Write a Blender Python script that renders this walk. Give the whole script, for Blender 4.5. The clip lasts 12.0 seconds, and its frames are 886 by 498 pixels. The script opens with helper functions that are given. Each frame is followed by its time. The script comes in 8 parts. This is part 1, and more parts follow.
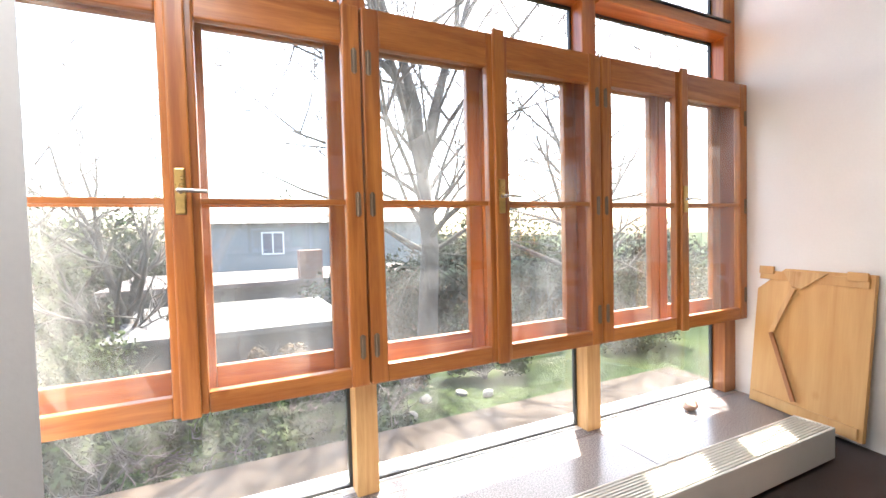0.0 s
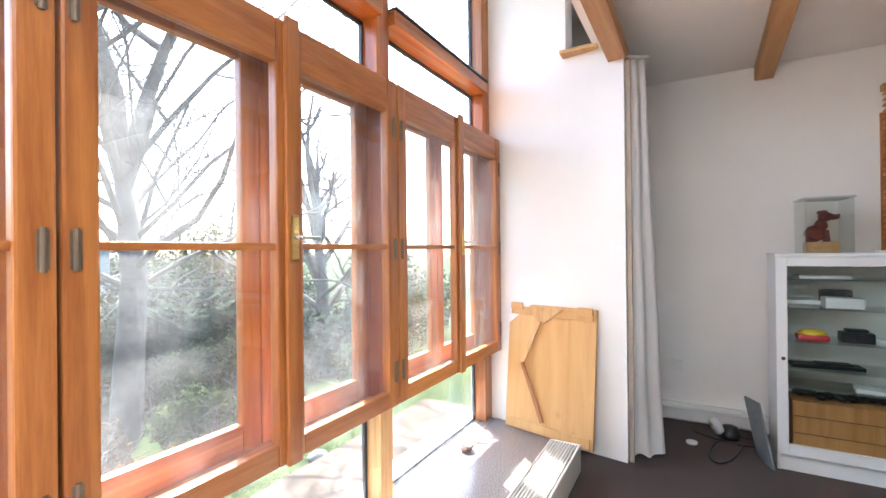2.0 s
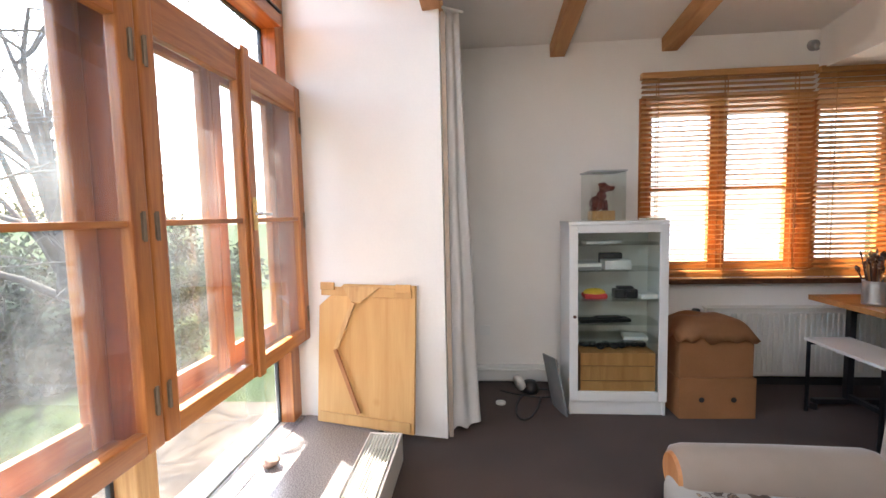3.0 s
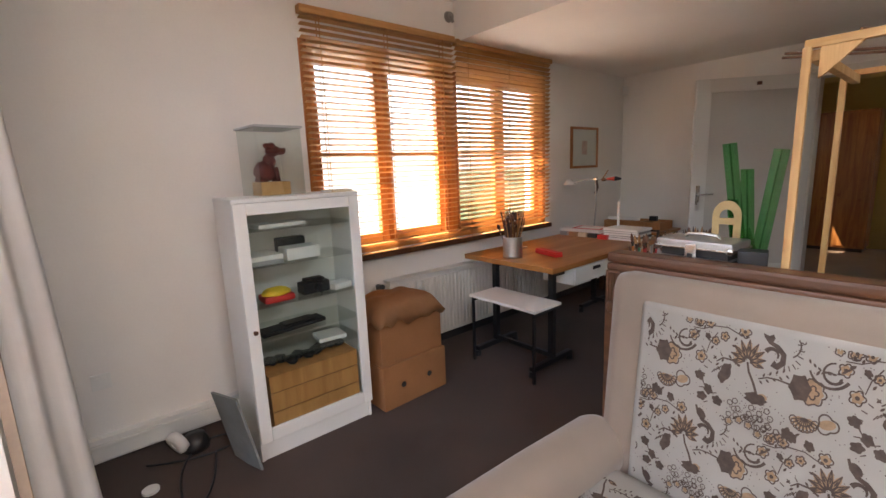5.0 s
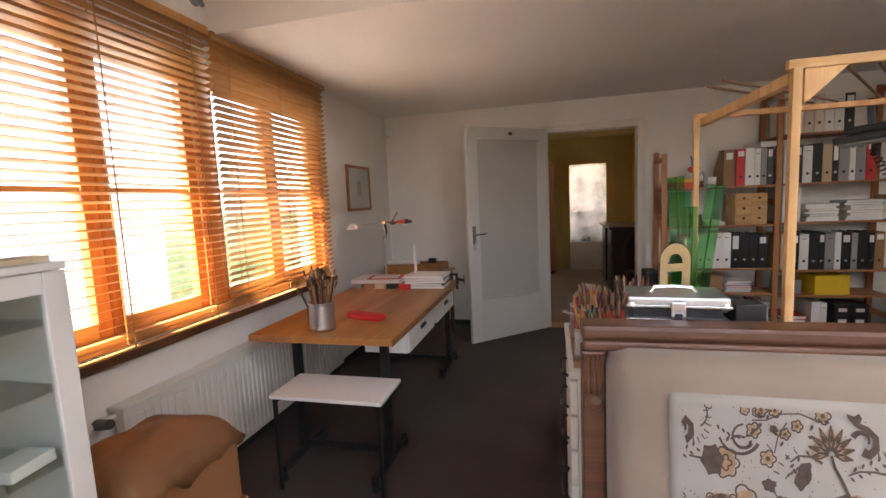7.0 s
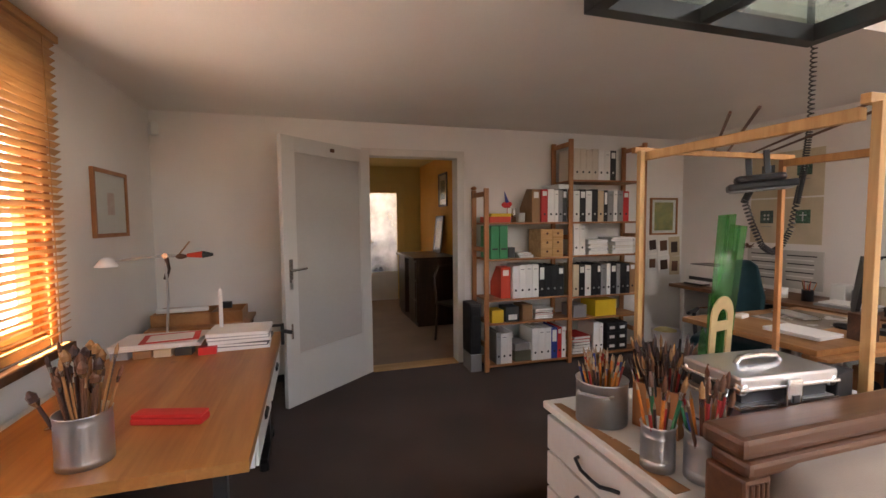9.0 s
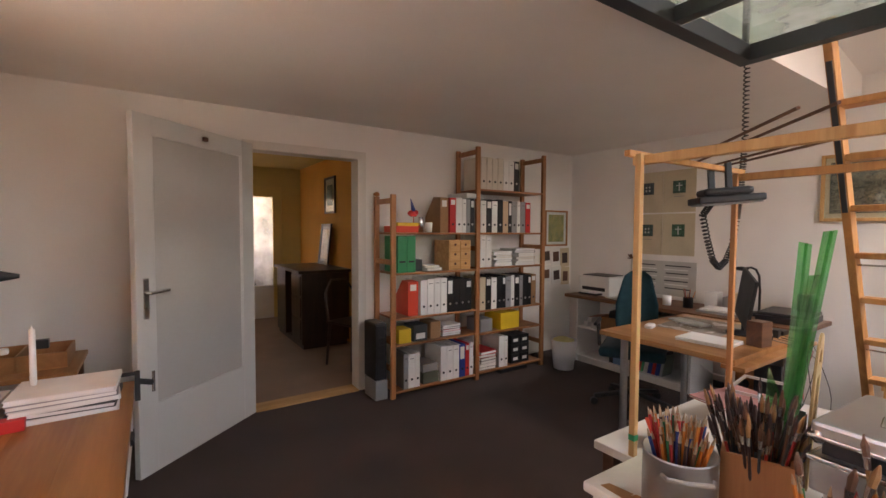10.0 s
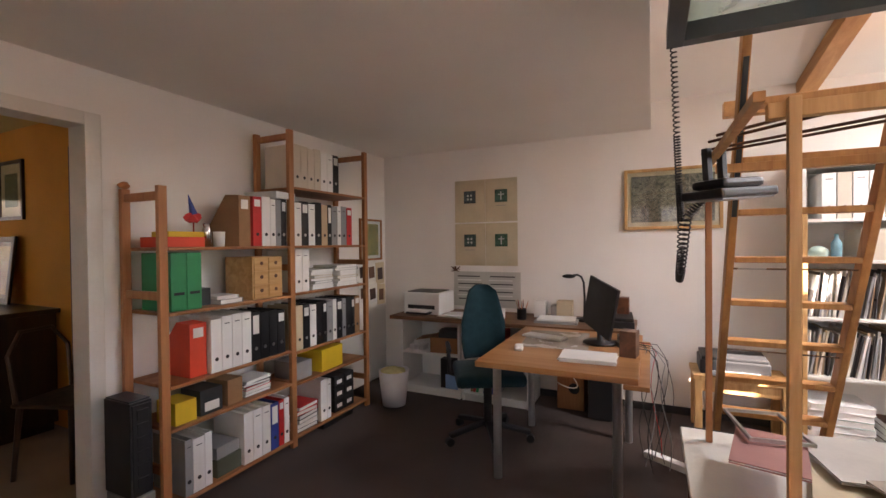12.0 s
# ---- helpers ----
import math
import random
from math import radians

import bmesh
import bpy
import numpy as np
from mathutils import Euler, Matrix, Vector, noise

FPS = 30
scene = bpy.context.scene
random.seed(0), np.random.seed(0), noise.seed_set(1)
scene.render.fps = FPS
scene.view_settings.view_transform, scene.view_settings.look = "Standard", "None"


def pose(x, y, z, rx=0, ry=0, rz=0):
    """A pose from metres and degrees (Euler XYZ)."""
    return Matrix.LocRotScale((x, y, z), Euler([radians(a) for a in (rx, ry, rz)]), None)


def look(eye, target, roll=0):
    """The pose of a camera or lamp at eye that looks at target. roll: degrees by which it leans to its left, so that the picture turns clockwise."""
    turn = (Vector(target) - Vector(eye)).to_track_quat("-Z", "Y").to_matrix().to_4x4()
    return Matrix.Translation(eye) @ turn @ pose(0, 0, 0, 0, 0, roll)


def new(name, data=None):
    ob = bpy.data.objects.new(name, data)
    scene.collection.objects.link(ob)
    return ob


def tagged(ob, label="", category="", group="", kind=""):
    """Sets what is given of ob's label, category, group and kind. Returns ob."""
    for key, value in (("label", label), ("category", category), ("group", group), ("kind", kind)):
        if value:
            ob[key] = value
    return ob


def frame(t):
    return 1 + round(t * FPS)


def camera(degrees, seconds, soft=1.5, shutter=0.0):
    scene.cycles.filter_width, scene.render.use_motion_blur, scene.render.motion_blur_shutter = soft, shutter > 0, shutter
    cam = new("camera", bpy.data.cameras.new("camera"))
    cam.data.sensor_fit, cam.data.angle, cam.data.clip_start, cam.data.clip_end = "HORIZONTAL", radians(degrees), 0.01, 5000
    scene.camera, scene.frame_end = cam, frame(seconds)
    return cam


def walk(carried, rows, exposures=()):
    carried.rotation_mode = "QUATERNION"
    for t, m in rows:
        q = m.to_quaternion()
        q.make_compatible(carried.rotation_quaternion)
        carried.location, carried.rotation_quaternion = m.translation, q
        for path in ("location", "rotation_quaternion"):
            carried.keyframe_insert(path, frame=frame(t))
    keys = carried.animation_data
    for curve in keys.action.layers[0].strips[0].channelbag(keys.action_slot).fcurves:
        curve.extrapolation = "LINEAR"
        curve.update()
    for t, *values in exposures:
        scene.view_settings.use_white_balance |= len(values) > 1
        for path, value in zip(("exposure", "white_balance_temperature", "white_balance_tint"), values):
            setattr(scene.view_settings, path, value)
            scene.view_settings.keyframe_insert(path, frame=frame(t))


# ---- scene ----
cam = camera(90.6, 12.0)
PATH = [
    (0, (1.49, 4.379, 1.206), (2.352, 6.182, 1.136), -1.5),
    (0.5, (1.412, 4.519, 1.266), (2.448, 6.229, 1.205), -1.3),
    (1, (1.388, 4.644, 1.314), (2.636, 6.206, 1.276), -1.4),
    (1.5, (1.447, 4.763, 1.314), (2.917, 6.119, 1.315), -0.6),
    (2, (1.557, 4.913, 1.325), (3.296, 5.902, 1.331), -0.6),
    (2.5, (1.723, 5.011, 1.342), (3.635, 5.595, 1.289), -0.9),
    (3, (1.923, 5.053, 1.353), (3.909, 5.226, 1.195), -1.3),
    (3.5, (2.062, 5.098, 1.376), (4.031, 4.868, 1.118), -1.4),
    (3.7, (2.149, 5.115, 1.369), (4.084, 4.703, 1.079), -0.9),
    (5.3, (2.881, 4.985, 1.387), (4.259, 3.583, 1.019), -3.1),
    (5.5, (2.971, 4.96, 1.393), (4.257, 3.475, 1.018), -3.5),
    (6, (3.191, 4.876, 1.386), (4.249, 3.214, 1.045), -4.0),
    (6.5, (3.403, 4.807, 1.387), (4.188, 2.989, 1.106), -3.4),
    (7, (3.598, 4.701, 1.389), (4.086, 2.774, 1.172), -2.7),
    (7.5, (3.769, 4.567, 1.392), (3.97, 2.584, 1.221), -2.1),
    (7.7, (3.832, 4.511, 1.399), (3.908, 2.518, 1.248), -1.9),
    (9.3, (4.223, 3.966, 1.417), (3.494, 2.107, 1.303), -0.3),
    (9.5, (4.247, 3.861, 1.415), (3.411, 2.046, 1.311), -0.2),
    (10, (4.287, 3.605, 1.424), (3.179, 1.943, 1.337), 0.3),
    (10.5, (4.244, 3.375, 1.437), (2.898, 1.897, 1.373), 0.4),
    (11, (4.188, 3.117, 1.444), (2.63, 1.863, 1.41), 0.3),
    (11.5, (4.125, 2.871, 1.428), (2.422, 1.822, 1.413), -0.0),
    (12, (4.019, 2.609, 1.406), (2.214, 1.75, 1.38), -0.6),
]
EXPOSURES = [(0.0, 3.25, 6600, 12), (1.0, 3.4, 6250, 12), (2.0, 3.7, 6050, 11), (2.5, 3.6, 6200, 11), (3.0, 3.45, 6500, 12), (3.5, 3.45, 6800, 15), (5.5, 3.6, 7050, 18), (7.5, 3.8, 7200, 18), (9.5, 3.98, 7350, 21), (12.0, 4.18, 7150, 22)]
walk(cam, [(t, look(eye, target, roll)) for t, eye, target, roll in PATH], EXPOSURES)

# ---- daylight ----
SUN_AZ, SUN_EL = 36.0, 54.0          # degrees from +y towards +x, and above the horizon
world = bpy.data.worlds.new("sky")
scene.world = world
world.use_nodes = True
wn = world.node_tree
sky = wn.nodes.new("ShaderNodeTexSky")
sky.sky_type = "NISHITA"
sky.sun_disc = False
sky.sun_elevation, sky.sun_rotation = radians(SUN_EL), radians(SUN_AZ)
sky.air_density, sky.dust_density = 1.0, 2.5
wn.nodes["Background"].inputs["Strength"].default_value = 0.15
wn.links.new(sky.outputs[0], wn.nodes["Background"].inputs["Color"])
sun_data = bpy.data.lights.new("sun", "SUN")
sun_data.energy, sun_data.angle, sun_data.color = 4.5, radians(0.6), (1.0, 0.94, 0.84)
sun = new("sun", sun_data)
toward = Vector((math.sin(radians(SUN_AZ)) * math.cos(radians(SUN_EL)), math.cos(radians(SUN_AZ)) * math.cos(radians(SUN_EL)), math.sin(radians(SUN_EL))))
sun.matrix_world = look(toward * 30, (0, 0, 0))

# area lamp added in the roof light's opening to strengthen the sky's light
rl_data = bpy.data.lights.new("roof_light_fill", "AREA")
rl_data.shape, rl_data.size, rl_data.size_y, rl_data.energy, rl_data.color = "RECTANGLE", 0.44, 0.94, 5.0, (0.88, 0.94, 1.0)
roof_fill = new("roof_light_fill", rl_data)
roof_fill.matrix_world = pose(1.215, 4.81, 2.87)


# ---- mesh helpers ----
def box(bm, x0, x1, y0, y1, z0, z1, bevel=0.0, m=None):
    """A box in bm, with its edges rounded off by bevel."""
    r = bmesh.ops.create_cube(bm, size=1.0)
    vs = r["verts"]
    bmesh.ops.scale(bm, vec=(abs(x1 - x0), abs(y1 - y0), abs(z1 - z0)), verts=vs)
    bmesh.ops.translate(bm, vec=((x0 + x1) / 2, (y0 + y1) / 2, (z0 + z1) / 2), verts=vs)
    if bevel > 0:
        es = list({e for v in vs for e in v.link_edges})
        g = bmesh.ops.bevel(bm, geom=es, offset=bevel, segments=2, affect="EDGES", profile=0.6)
        vs = [v for v in g["verts"]]
    if m is not None:
        bmesh.ops.transform(bm, matrix=m, verts=list({v for v in vs}))
    return vs


def cyl(bm, p0, p1, r0, r1=None, n=16, caps=True):
    """A round bar from p0 to p1."""
    p0, p1 = Vector(p0), Vector(p1)
    r1 = r0 if r1 is None else r1
    d = p1 - p0
    m = Matrix.Translation((p0 + p1) / 2) @ d.to_track_quat("Z", "Y").to_matrix().to_4x4()
    return bmesh.ops.create_cone(bm, cap_ends=caps, segments=n, radius1=r0, radius2=r1, depth=d.length, matrix=m)["verts"]


def bar(bm, p0, p1, w, h, up=(0, 0, 1), bevel=0.0):
    """A rectangular bar from p0 to p1: w across, h along up."""
    p0, p1, up = Vector(p0), Vector(p1), Vector(up)
    y = (p1 - p0).normalized()
    x = y.cross(up).normalized()
    z = x.cross(y)
    m = Matrix((x, y, z)).transposed().to_4x4()
    m.translation = (p0 + p1) / 2
    L = (p1 - p0).length
    return box(bm, -w / 2, w / 2, -L / 2, L / 2, -h / 2, h / 2, bevel, m)


def prism(bm, pts, z0, z1):
    """An upright prism over the corners pts."""
    lo = [bm.verts.new((x, y, z0)) for x, y in pts]
    hi = [bm.verts.new((x, y, z1)) for x, y in pts]
    n = len(pts)
    bm.faces.new(hi)
    bm.faces.new(lo[::-1])
    for i in range(n):
        bm.faces.new((lo[i], lo[(i + 1) % n], hi[(i + 1) % n], hi[i]))
    bmesh.ops.recalc_face_normals(bm, faces=bm.faces)


def tube(bm, pts, r, n=8):
    """A round tube along pts."""
    pts = [Vector(p) for p in pts]
    rings = []
    ref = Vector((0.31, 0.17, 0.93))
    for i, p in enumerate(pts):
        d = (pts[min(i + 1, len(pts) - 1)] - pts[max(i - 1, 0)]).normalized()
        a = d.cross(ref).normalized()
        b = d.cross(a)
        rings.append([bm.verts.new(p + r * (math.cos(2 * math.pi * k / n) * a + math.sin(2 * math.pi * k / n) * b)) for k in range(n)])
    for r0, r1 in zip(rings, rings[1:]):
        for k in range(n):
            bm.faces.new((r0[k], r0[(k + 1) % n], r1[(k + 1) % n], r1[k]))
    bm.faces.new(rings[0][::-1])
    bm.faces.new(rings[-1])


def lathe(bm, prof, n=24, at=(0, 0, 0)):
    """A round body from a profile of (radius, height)."""
    rings = []
    for r, z in prof:
        rings.append([bm.verts.new((at[0] + max(r, 1e-4) * math.cos(2 * math.pi * k / n), at[1] + max(r, 1e-4) * math.sin(2 * math.pi * k / n), at[2] + z)) for k in range(n)])
    for r0, r1 in zip(rings, rings[1:]):
        for k in range(n):
            bm.faces.new((r0[k], r0[(k + 1) % n], r1[(k + 1) % n], r1[k]))


def blob(bm, c, sx, sy, sz, seed=0, amp=0.15, sub=2):
    """A lumpy rounded body."""
    vs = bmesh.ops.create_icosphere(bm, subdivisions=sub, radius=1.0)["verts"]
    for v in vs:
        k = 1 + amp * noise.noise(v.co * 1.7 + Vector((seed * 3.1, seed, 0)))
        v.co = Vector((c[0] + v.co.x * sx * k, c[1] + v.co.y * sy * k, c[2] + v.co.z * sz * k))
    return vs


def mesh_of(name, bm, material, smooth=False):
    me = bpy.data.meshes.new(name)
    bm.normal_update()
    if smooth:
        for f in bm.faces:
            f.smooth = True
    bm.to_mesh(me)
    bm.free()
    me.materials.append(material)
    return me


def part(name, bm, material, parent, label="", smooth=False):
    """Links bm as one mesh object under a thing or a part."""
    ob = new(name, mesh_of(name, bm, material, smooth))
    ob.parent = parent
    if label:
        tagged(ob, label)
    return ob


def thing(name, label, category, x=0, y=0, z=0, rz=0, rx=0, ry=0, group="", kind=""):
    """An Empty at a thing's base, which its parts hang under."""
    ob = new(name)
    ob.empty_display_size = 0.05
    ob.matrix_basis = pose(x, y, z, rx, ry, rz)
    return tagged(ob, label, category, group, kind)


def solid(name, bm, material, label, category="", kind="", group="", smooth=False):
    """A thing or piece of the setting that is a single mesh."""
    return tagged(new(name, mesh_of(name, bm, material, smooth)), label, category, group, kind)


def B():
    return bmesh.new()


def one(*a, **k):
    bm = bmesh.new()
    box(bm, *a, **k)
    return bm


# ---- materials ----
def mat(name, col, rough=0.6, metal=0.0, var=0.12, scale=6.0, fine=60.0, bump=0.15, dist=0.002, spec=0.5, stretch=(1, 1, 1), rand=0.0, col2=None, sheen=0.0, coat=0.0):
    """A painted or plain surface: two scales of colour change, fine relief, uneven gloss."""
    m = bpy.data.materials.new(name)
    m.use_nodes = True
    nt = m.node_tree
    n, l = nt.nodes, nt.links
    p = n["Principled BSDF"]
    p.inputs["Metallic"].default_value = metal
    p.inputs["Specular IOR Level"].default_value = spec
    p.inputs["Sheen Weight"].default_value = sheen
    p.inputs["Coat Weight"].default_value = coat
    tc = n.new("ShaderNodeTexCoord")
    mp = n.new("ShaderNodeMapping")
    mp.inputs["Scale"].default_value = stretch
    l.new(tc.outputs["Object"], mp.inputs["Vector"])
    big = n.new("ShaderNodeTexNoise")
    big.inputs["Scale"].default_value, big.inputs["Detail"].default_value = scale, 4
    small = n.new("ShaderNodeTexNoise")
    small.inputs["Scale"].default_value, small.inputs["Detail"].default_value = fine, 3
    l.new(mp.outputs[0], big.inputs["Vector"])
    l.new(mp.outputs[0], small.inputs["Vector"])
    mix = n.new("ShaderNodeMix")
    mix.data_type = "RGBA"
    c2 = col2 or tuple(c * (1 - var * 1.6) for c in col)
    c1 = col if col2 else tuple(min(1, c * (1 + var * 0.6)) for c in col)
    mix.inputs[6].default_value, mix.inputs[7].default_value = (*c1, 1), (*c2, 1)
    add = n.new("ShaderNodeMath")
    add.operation = "MULTIPLY_ADD"
    add.inputs[1].default_value, add.inputs[2].default_value = 0.35, -0.17
    l.new(small.outputs[0], add.inputs[0])
    add2 = n.new("ShaderNodeMath")
    add2.use_clamp = True
    l.new(big.outputs[0], add2.inputs[0])
    l.new(add.outputs[0], add2.inputs[1])
    ramp = n.new("ShaderNodeMapRange")
    ramp.inputs[1].default_value, ramp.inputs[2].default_value = 0.3, 0.72
    l.new(add2.outputs[0], ramp.inputs[0])
    l.new(ramp.outputs[0], mix.inputs[0])
    out = mix.outputs[2]
    if rand:
        oi = n.new("ShaderNodeObjectInfo")
        hsv = n.new("ShaderNodeHueSaturation")
        mr = n.new("ShaderNodeMapRange")
        mr.inputs[3].default_value, mr.inputs[4].default_value = 1 - rand, 1 + rand
        l.new(oi.outputs["Random"], mr.inputs[0])
        l.new(mr.outputs[0], hsv.inputs["Value"])
        l.new(out, hsv.inputs["Color"])
        out = hsv.outputs[0]
    l.new(out, p.inputs["Base Color"])
    rr = n.new("ShaderNodeMapRange")
    rr.inputs[3].default_value, rr.inputs[4].default_value = max(0.02, rough - 0.08), min(1, rough + 0.1)
    l.new(big.outputs[0], rr.inputs[0])
    l.new(rr.outputs[0], p.inputs["Roughness"])
    if bump:
        b = n.new("ShaderNodeBump")
        b.inputs["Strength"].default_value, b.inputs["Distance"].default_value = bump, dist
        l.new(small.outputs[0], b.inputs["Height"])
        l.new(b.outputs[0], p.inputs["Normal"])
    return m


def wood(name, light, dark, rough=0.45, axis="z", ring=14.0, coat=0.0, rand=0.06, bump=0.12, knots=0.5):
    """Grained wood: long streaks along an axis, with knots."""
    m = bpy.data.materials.new(name)
    m.use_nodes = True
    n, l = m.node_tree.nodes, m.node_tree.links
    p = n["Principled BSDF"]
    p.inputs["Coat Weight"].default_value = coat
    p.inputs["Coat Roughness"].default_value = 0.25
    tc = n.new("ShaderNodeTexCoord")
    oi = n.new("ShaderNodeObjectInfo")
    off = n.new("ShaderNodeVectorMath")
    off.operation = "MULTIPLY_ADD"
    off.inputs[1].default_value = (7, 5, 9)
    cmb = n.new("ShaderNodeCombineXYZ")
    for i in range(3):
        l.new(oi.outputs["Random"], cmb.inputs[i])
    l.new(cmb.outputs[0], off.inputs[0])
    l.new(tc.outputs["Object"], off.inputs[2])
    mp = n.new("ShaderNodeMapping")
    mp.inputs["Scale"].default_value = {"x": (0.07, 1, 1), "y": (1, 0.07, 1), "z": (1, 1, 0.07)}[axis]
    l.new(off.outputs[0], mp.inputs["Vector"])
    g = n.new("ShaderNodeTexNoise")
    g.inputs["Scale"].default_value, g.inputs["Detail"].default_value, g.inputs["Distortion"].default_value = ring, 5, 1.2
    l.new(mp.outputs[0], g.inputs["Vector"])
    f = n.new("ShaderNodeTexNoise")
    f.inputs["Scale"].default_value, f.inputs["Detail"].default_value = ring * 12, 3
    l.new(mp.outputs[0], f.inputs["Vector"])
    v = n.new("ShaderNodeTexVoronoi")
    v.inputs["Scale"].default_value = 3.2
    l.new(off.outputs[0], v.inputs["Vector"])
    kn = n.new("ShaderNodeMapRange")
    kn.inputs[1].default_value, kn.inputs[2].default_value, kn.inputs[3].default_value, kn.inputs[4].default_value = 0.03, 0.10, knots, 0.0
    l.new(v.outputs["Distance"], kn.inputs[0])
    sm = n.new("ShaderNodeMath")
    sm.operation = "MULTIPLY_ADD"
    sm.inputs[1].default_value = 0.3
    l.new(f.outputs[0], sm.inputs[0])
    l.new(g.outputs[0], sm.inputs[2])
    mr = n.new("ShaderNodeMapRange")
    mr.inputs[1].default_value, mr.inputs[2].default_value = 0.42, 0.85
    l.new(sm.outputs[0], mr.inputs[0])
    mx = n.new("ShaderNodeMath")
    mx.use_clamp = True
    l.new(mr.outputs[0], mx.inputs[0])
    l.new(kn.outputs[0], mx.inputs[1])
    mix = n.new("ShaderNodeMix")
    mix.data_type = "RGBA"
    mix.inputs[6].default_value, mix.inputs[7].default_value = (*light, 1), (*dark, 1)
    l.new(mx.outputs[0], mix.inputs[0])
    hsv = n.new("ShaderNodeHueSaturation")
    r2 = n.new("ShaderNodeMapRange")
    r2.inputs[3].default_value, r2.inputs[4].default_value = 1 - rand, 1 + rand
    l.new(oi.outputs["Random"], r2.inputs[0])
    l.new(r2.outputs[0], hsv.inputs["Value"])
    l.new(mix.outputs[2], hsv.inputs["Color"])
    l.new(hsv.outputs[0], p.inputs["Base Color"])
    rr = n.new("ShaderNodeMapRange")
    rr.inputs[3].default_value, rr.inputs[4].default_value = rough - 0.1, rough + 0.12
    l.new(g.outputs[0], rr.inputs[0])
    l.new(rr.outputs[0], p.inputs["Roughness"])
    b = n.new("ShaderNodeBump")
    b.inputs["Strength"].default_value, b.inputs["Distance"].default_value = bump, 0.002
    l.new(f.outputs[0], b.inputs["Height"])
    l.new(b.outputs[0], p.inputs["Normal"])
    return m


def pane(name, tint=(1, 1, 1), gloss=0.02, haze=0.0):
    """Thin clear glass: what is behind it, and a mirror image that grows at grazing angles."""
    m = bpy.data.materials.new(name)
    m.use_nodes = True
    n, l = m.node_tree.nodes, m.node_tree.links
    n.remove(n["Principled BSDF"])
    t, g, mix, lw = n.new("ShaderNodeBsdfTransparent"), n.new("ShaderNodeBsdfGlossy"), n.new("ShaderNodeMixShader"), n.new("ShaderNodeLayerWeight")
    po, fr = n.new("ShaderNodeMath"), n.new("ShaderNodeMath")
    t.inputs[0].default_value = (*tint, 1)
    g.inputs["Roughness"].default_value = gloss
    po.operation, fr.operation = "POWER", "MULTIPLY_ADD"
    po.inputs[1].default_value, fr.inputs[1].default_value, fr.inputs[2].default_value = 5.0, 0.9, 0.035
    l.new(lw.outputs["Facing"], po.inputs[0])
    l.new(po.outputs[0], fr.inputs[0])
    l.new(fr.outputs[0], mix.inputs[0])
    l.new(t.outputs[0], mix.inputs[1])
    l.new(g.outputs[0], mix.inputs[2])
    last = mix
    if haze:
        d, m2, tc, nz, mr = n.new("ShaderNodeBsdfTranslucent"), n.new("ShaderNodeMixShader"), n.new("ShaderNodeTexCoord"), n.new("ShaderNodeTexNoise"), n.new("ShaderNodeMapRange")
        nz.inputs["Scale"].default_value, nz.inputs["Detail"].default_value = 3.0, 5
        mr.inputs[1].default_value, mr.inputs[2].default_value, mr.inputs[4].default_value = 0.3, 0.75, haze
        l.new(tc.outputs["Object"], nz.inputs["Vector"])
        l.new(nz.outputs[0], mr.inputs[0])
        l.new(mr.outputs[0], m2.inputs[0])
        l.new(mix.outputs[0], m2.inputs[1])
        l.new(d.outputs[0], m2.inputs[2])
        last = m2
    l.new(last.outputs[0], n["Material Output"].inputs["Surface"])
    return m


PLASTER = mat("white_plaster", (0.86, 0.835, 0.795), 0.85, var=0.03, scale=1.6, fine=90, bump=0.25, dist=0.0015)
CEILING = mat("ceiling_paint", (0.86, 0.83, 0.785), 0.9, var=0.03, scale=1.2, fine=120, bump=0.2, dist=0.001)
CARPET = mat("brown_grey_carpet", (0.070, 0.042, 0.031), 0.95, var=0.25, scale=1.3, fine=420, bump=0.9, dist=0.004, spec=0.1, sheen=0.12)
PINE = wood("varnished_pine_window", (0.52, 0.20, 0.048), (0.29, 0.084, 0.018), 0.36, "z", 16, coat=0.35, knots=0.6)
PINE_H = wood("varnished_pine_rail", (0.52, 0.20, 0.048), (0.29, 0.084, 0.018), 0.36, "x", 16, coat=0.35, knots=0.6)
# same varnished pine, darkened to carry the shade between the casements
PINE_SHADED = wood("shaded_pine_casing", (0.34, 0.112, 0.028), (0.19, 0.048, 0.011), 0.38, "z", 16, coat=0.3)
RAW = wood("raw_spruce", (0.68, 0.43, 0.19), (0.50, 0.27, 0.095), 0.55, "z", 20, knots=0.7)
RAW_X = wood("raw_spruce_x", (0.66, 0.41, 0.18), (0.48, 0.26, 0.09), 0.55, "x", 20, knots=0.7)
BEAM = wood("planed_beam", (0.60, 0.33, 0.13), (0.43, 0.20, 0.07), 0.55, "x", 12, knots=0.7)
PLY = wood("drawing_board_wood", (0.66, 0.40, 0.155), (0.56, 0.30, 0.10), 0.5, "z", 8, knots=0.5)
LADDER = wood("ladder_pine", (0.60, 0.30, 0.10), (0.43, 0.19, 0.06), 0.5, "z", 18)
SHELFWOOD = wood("shelf_pine", (0.46, 0.205, 0.075), (0.33, 0.125, 0.042), 0.5, "z", 16)
SHELFWOOD_X = wood("shelf_pine_board", (0.42, 0.185, 0.07), (0.30, 0.115, 0.04), 0.5, "x", 16)
TABLEWOOD = wood("oiled_table_top", (0.48, 0.225, 0.064), (0.29, 0.115, 0.031), 0.38, "y", 6, coat=0.15, knots=0.9, rand=0.09)
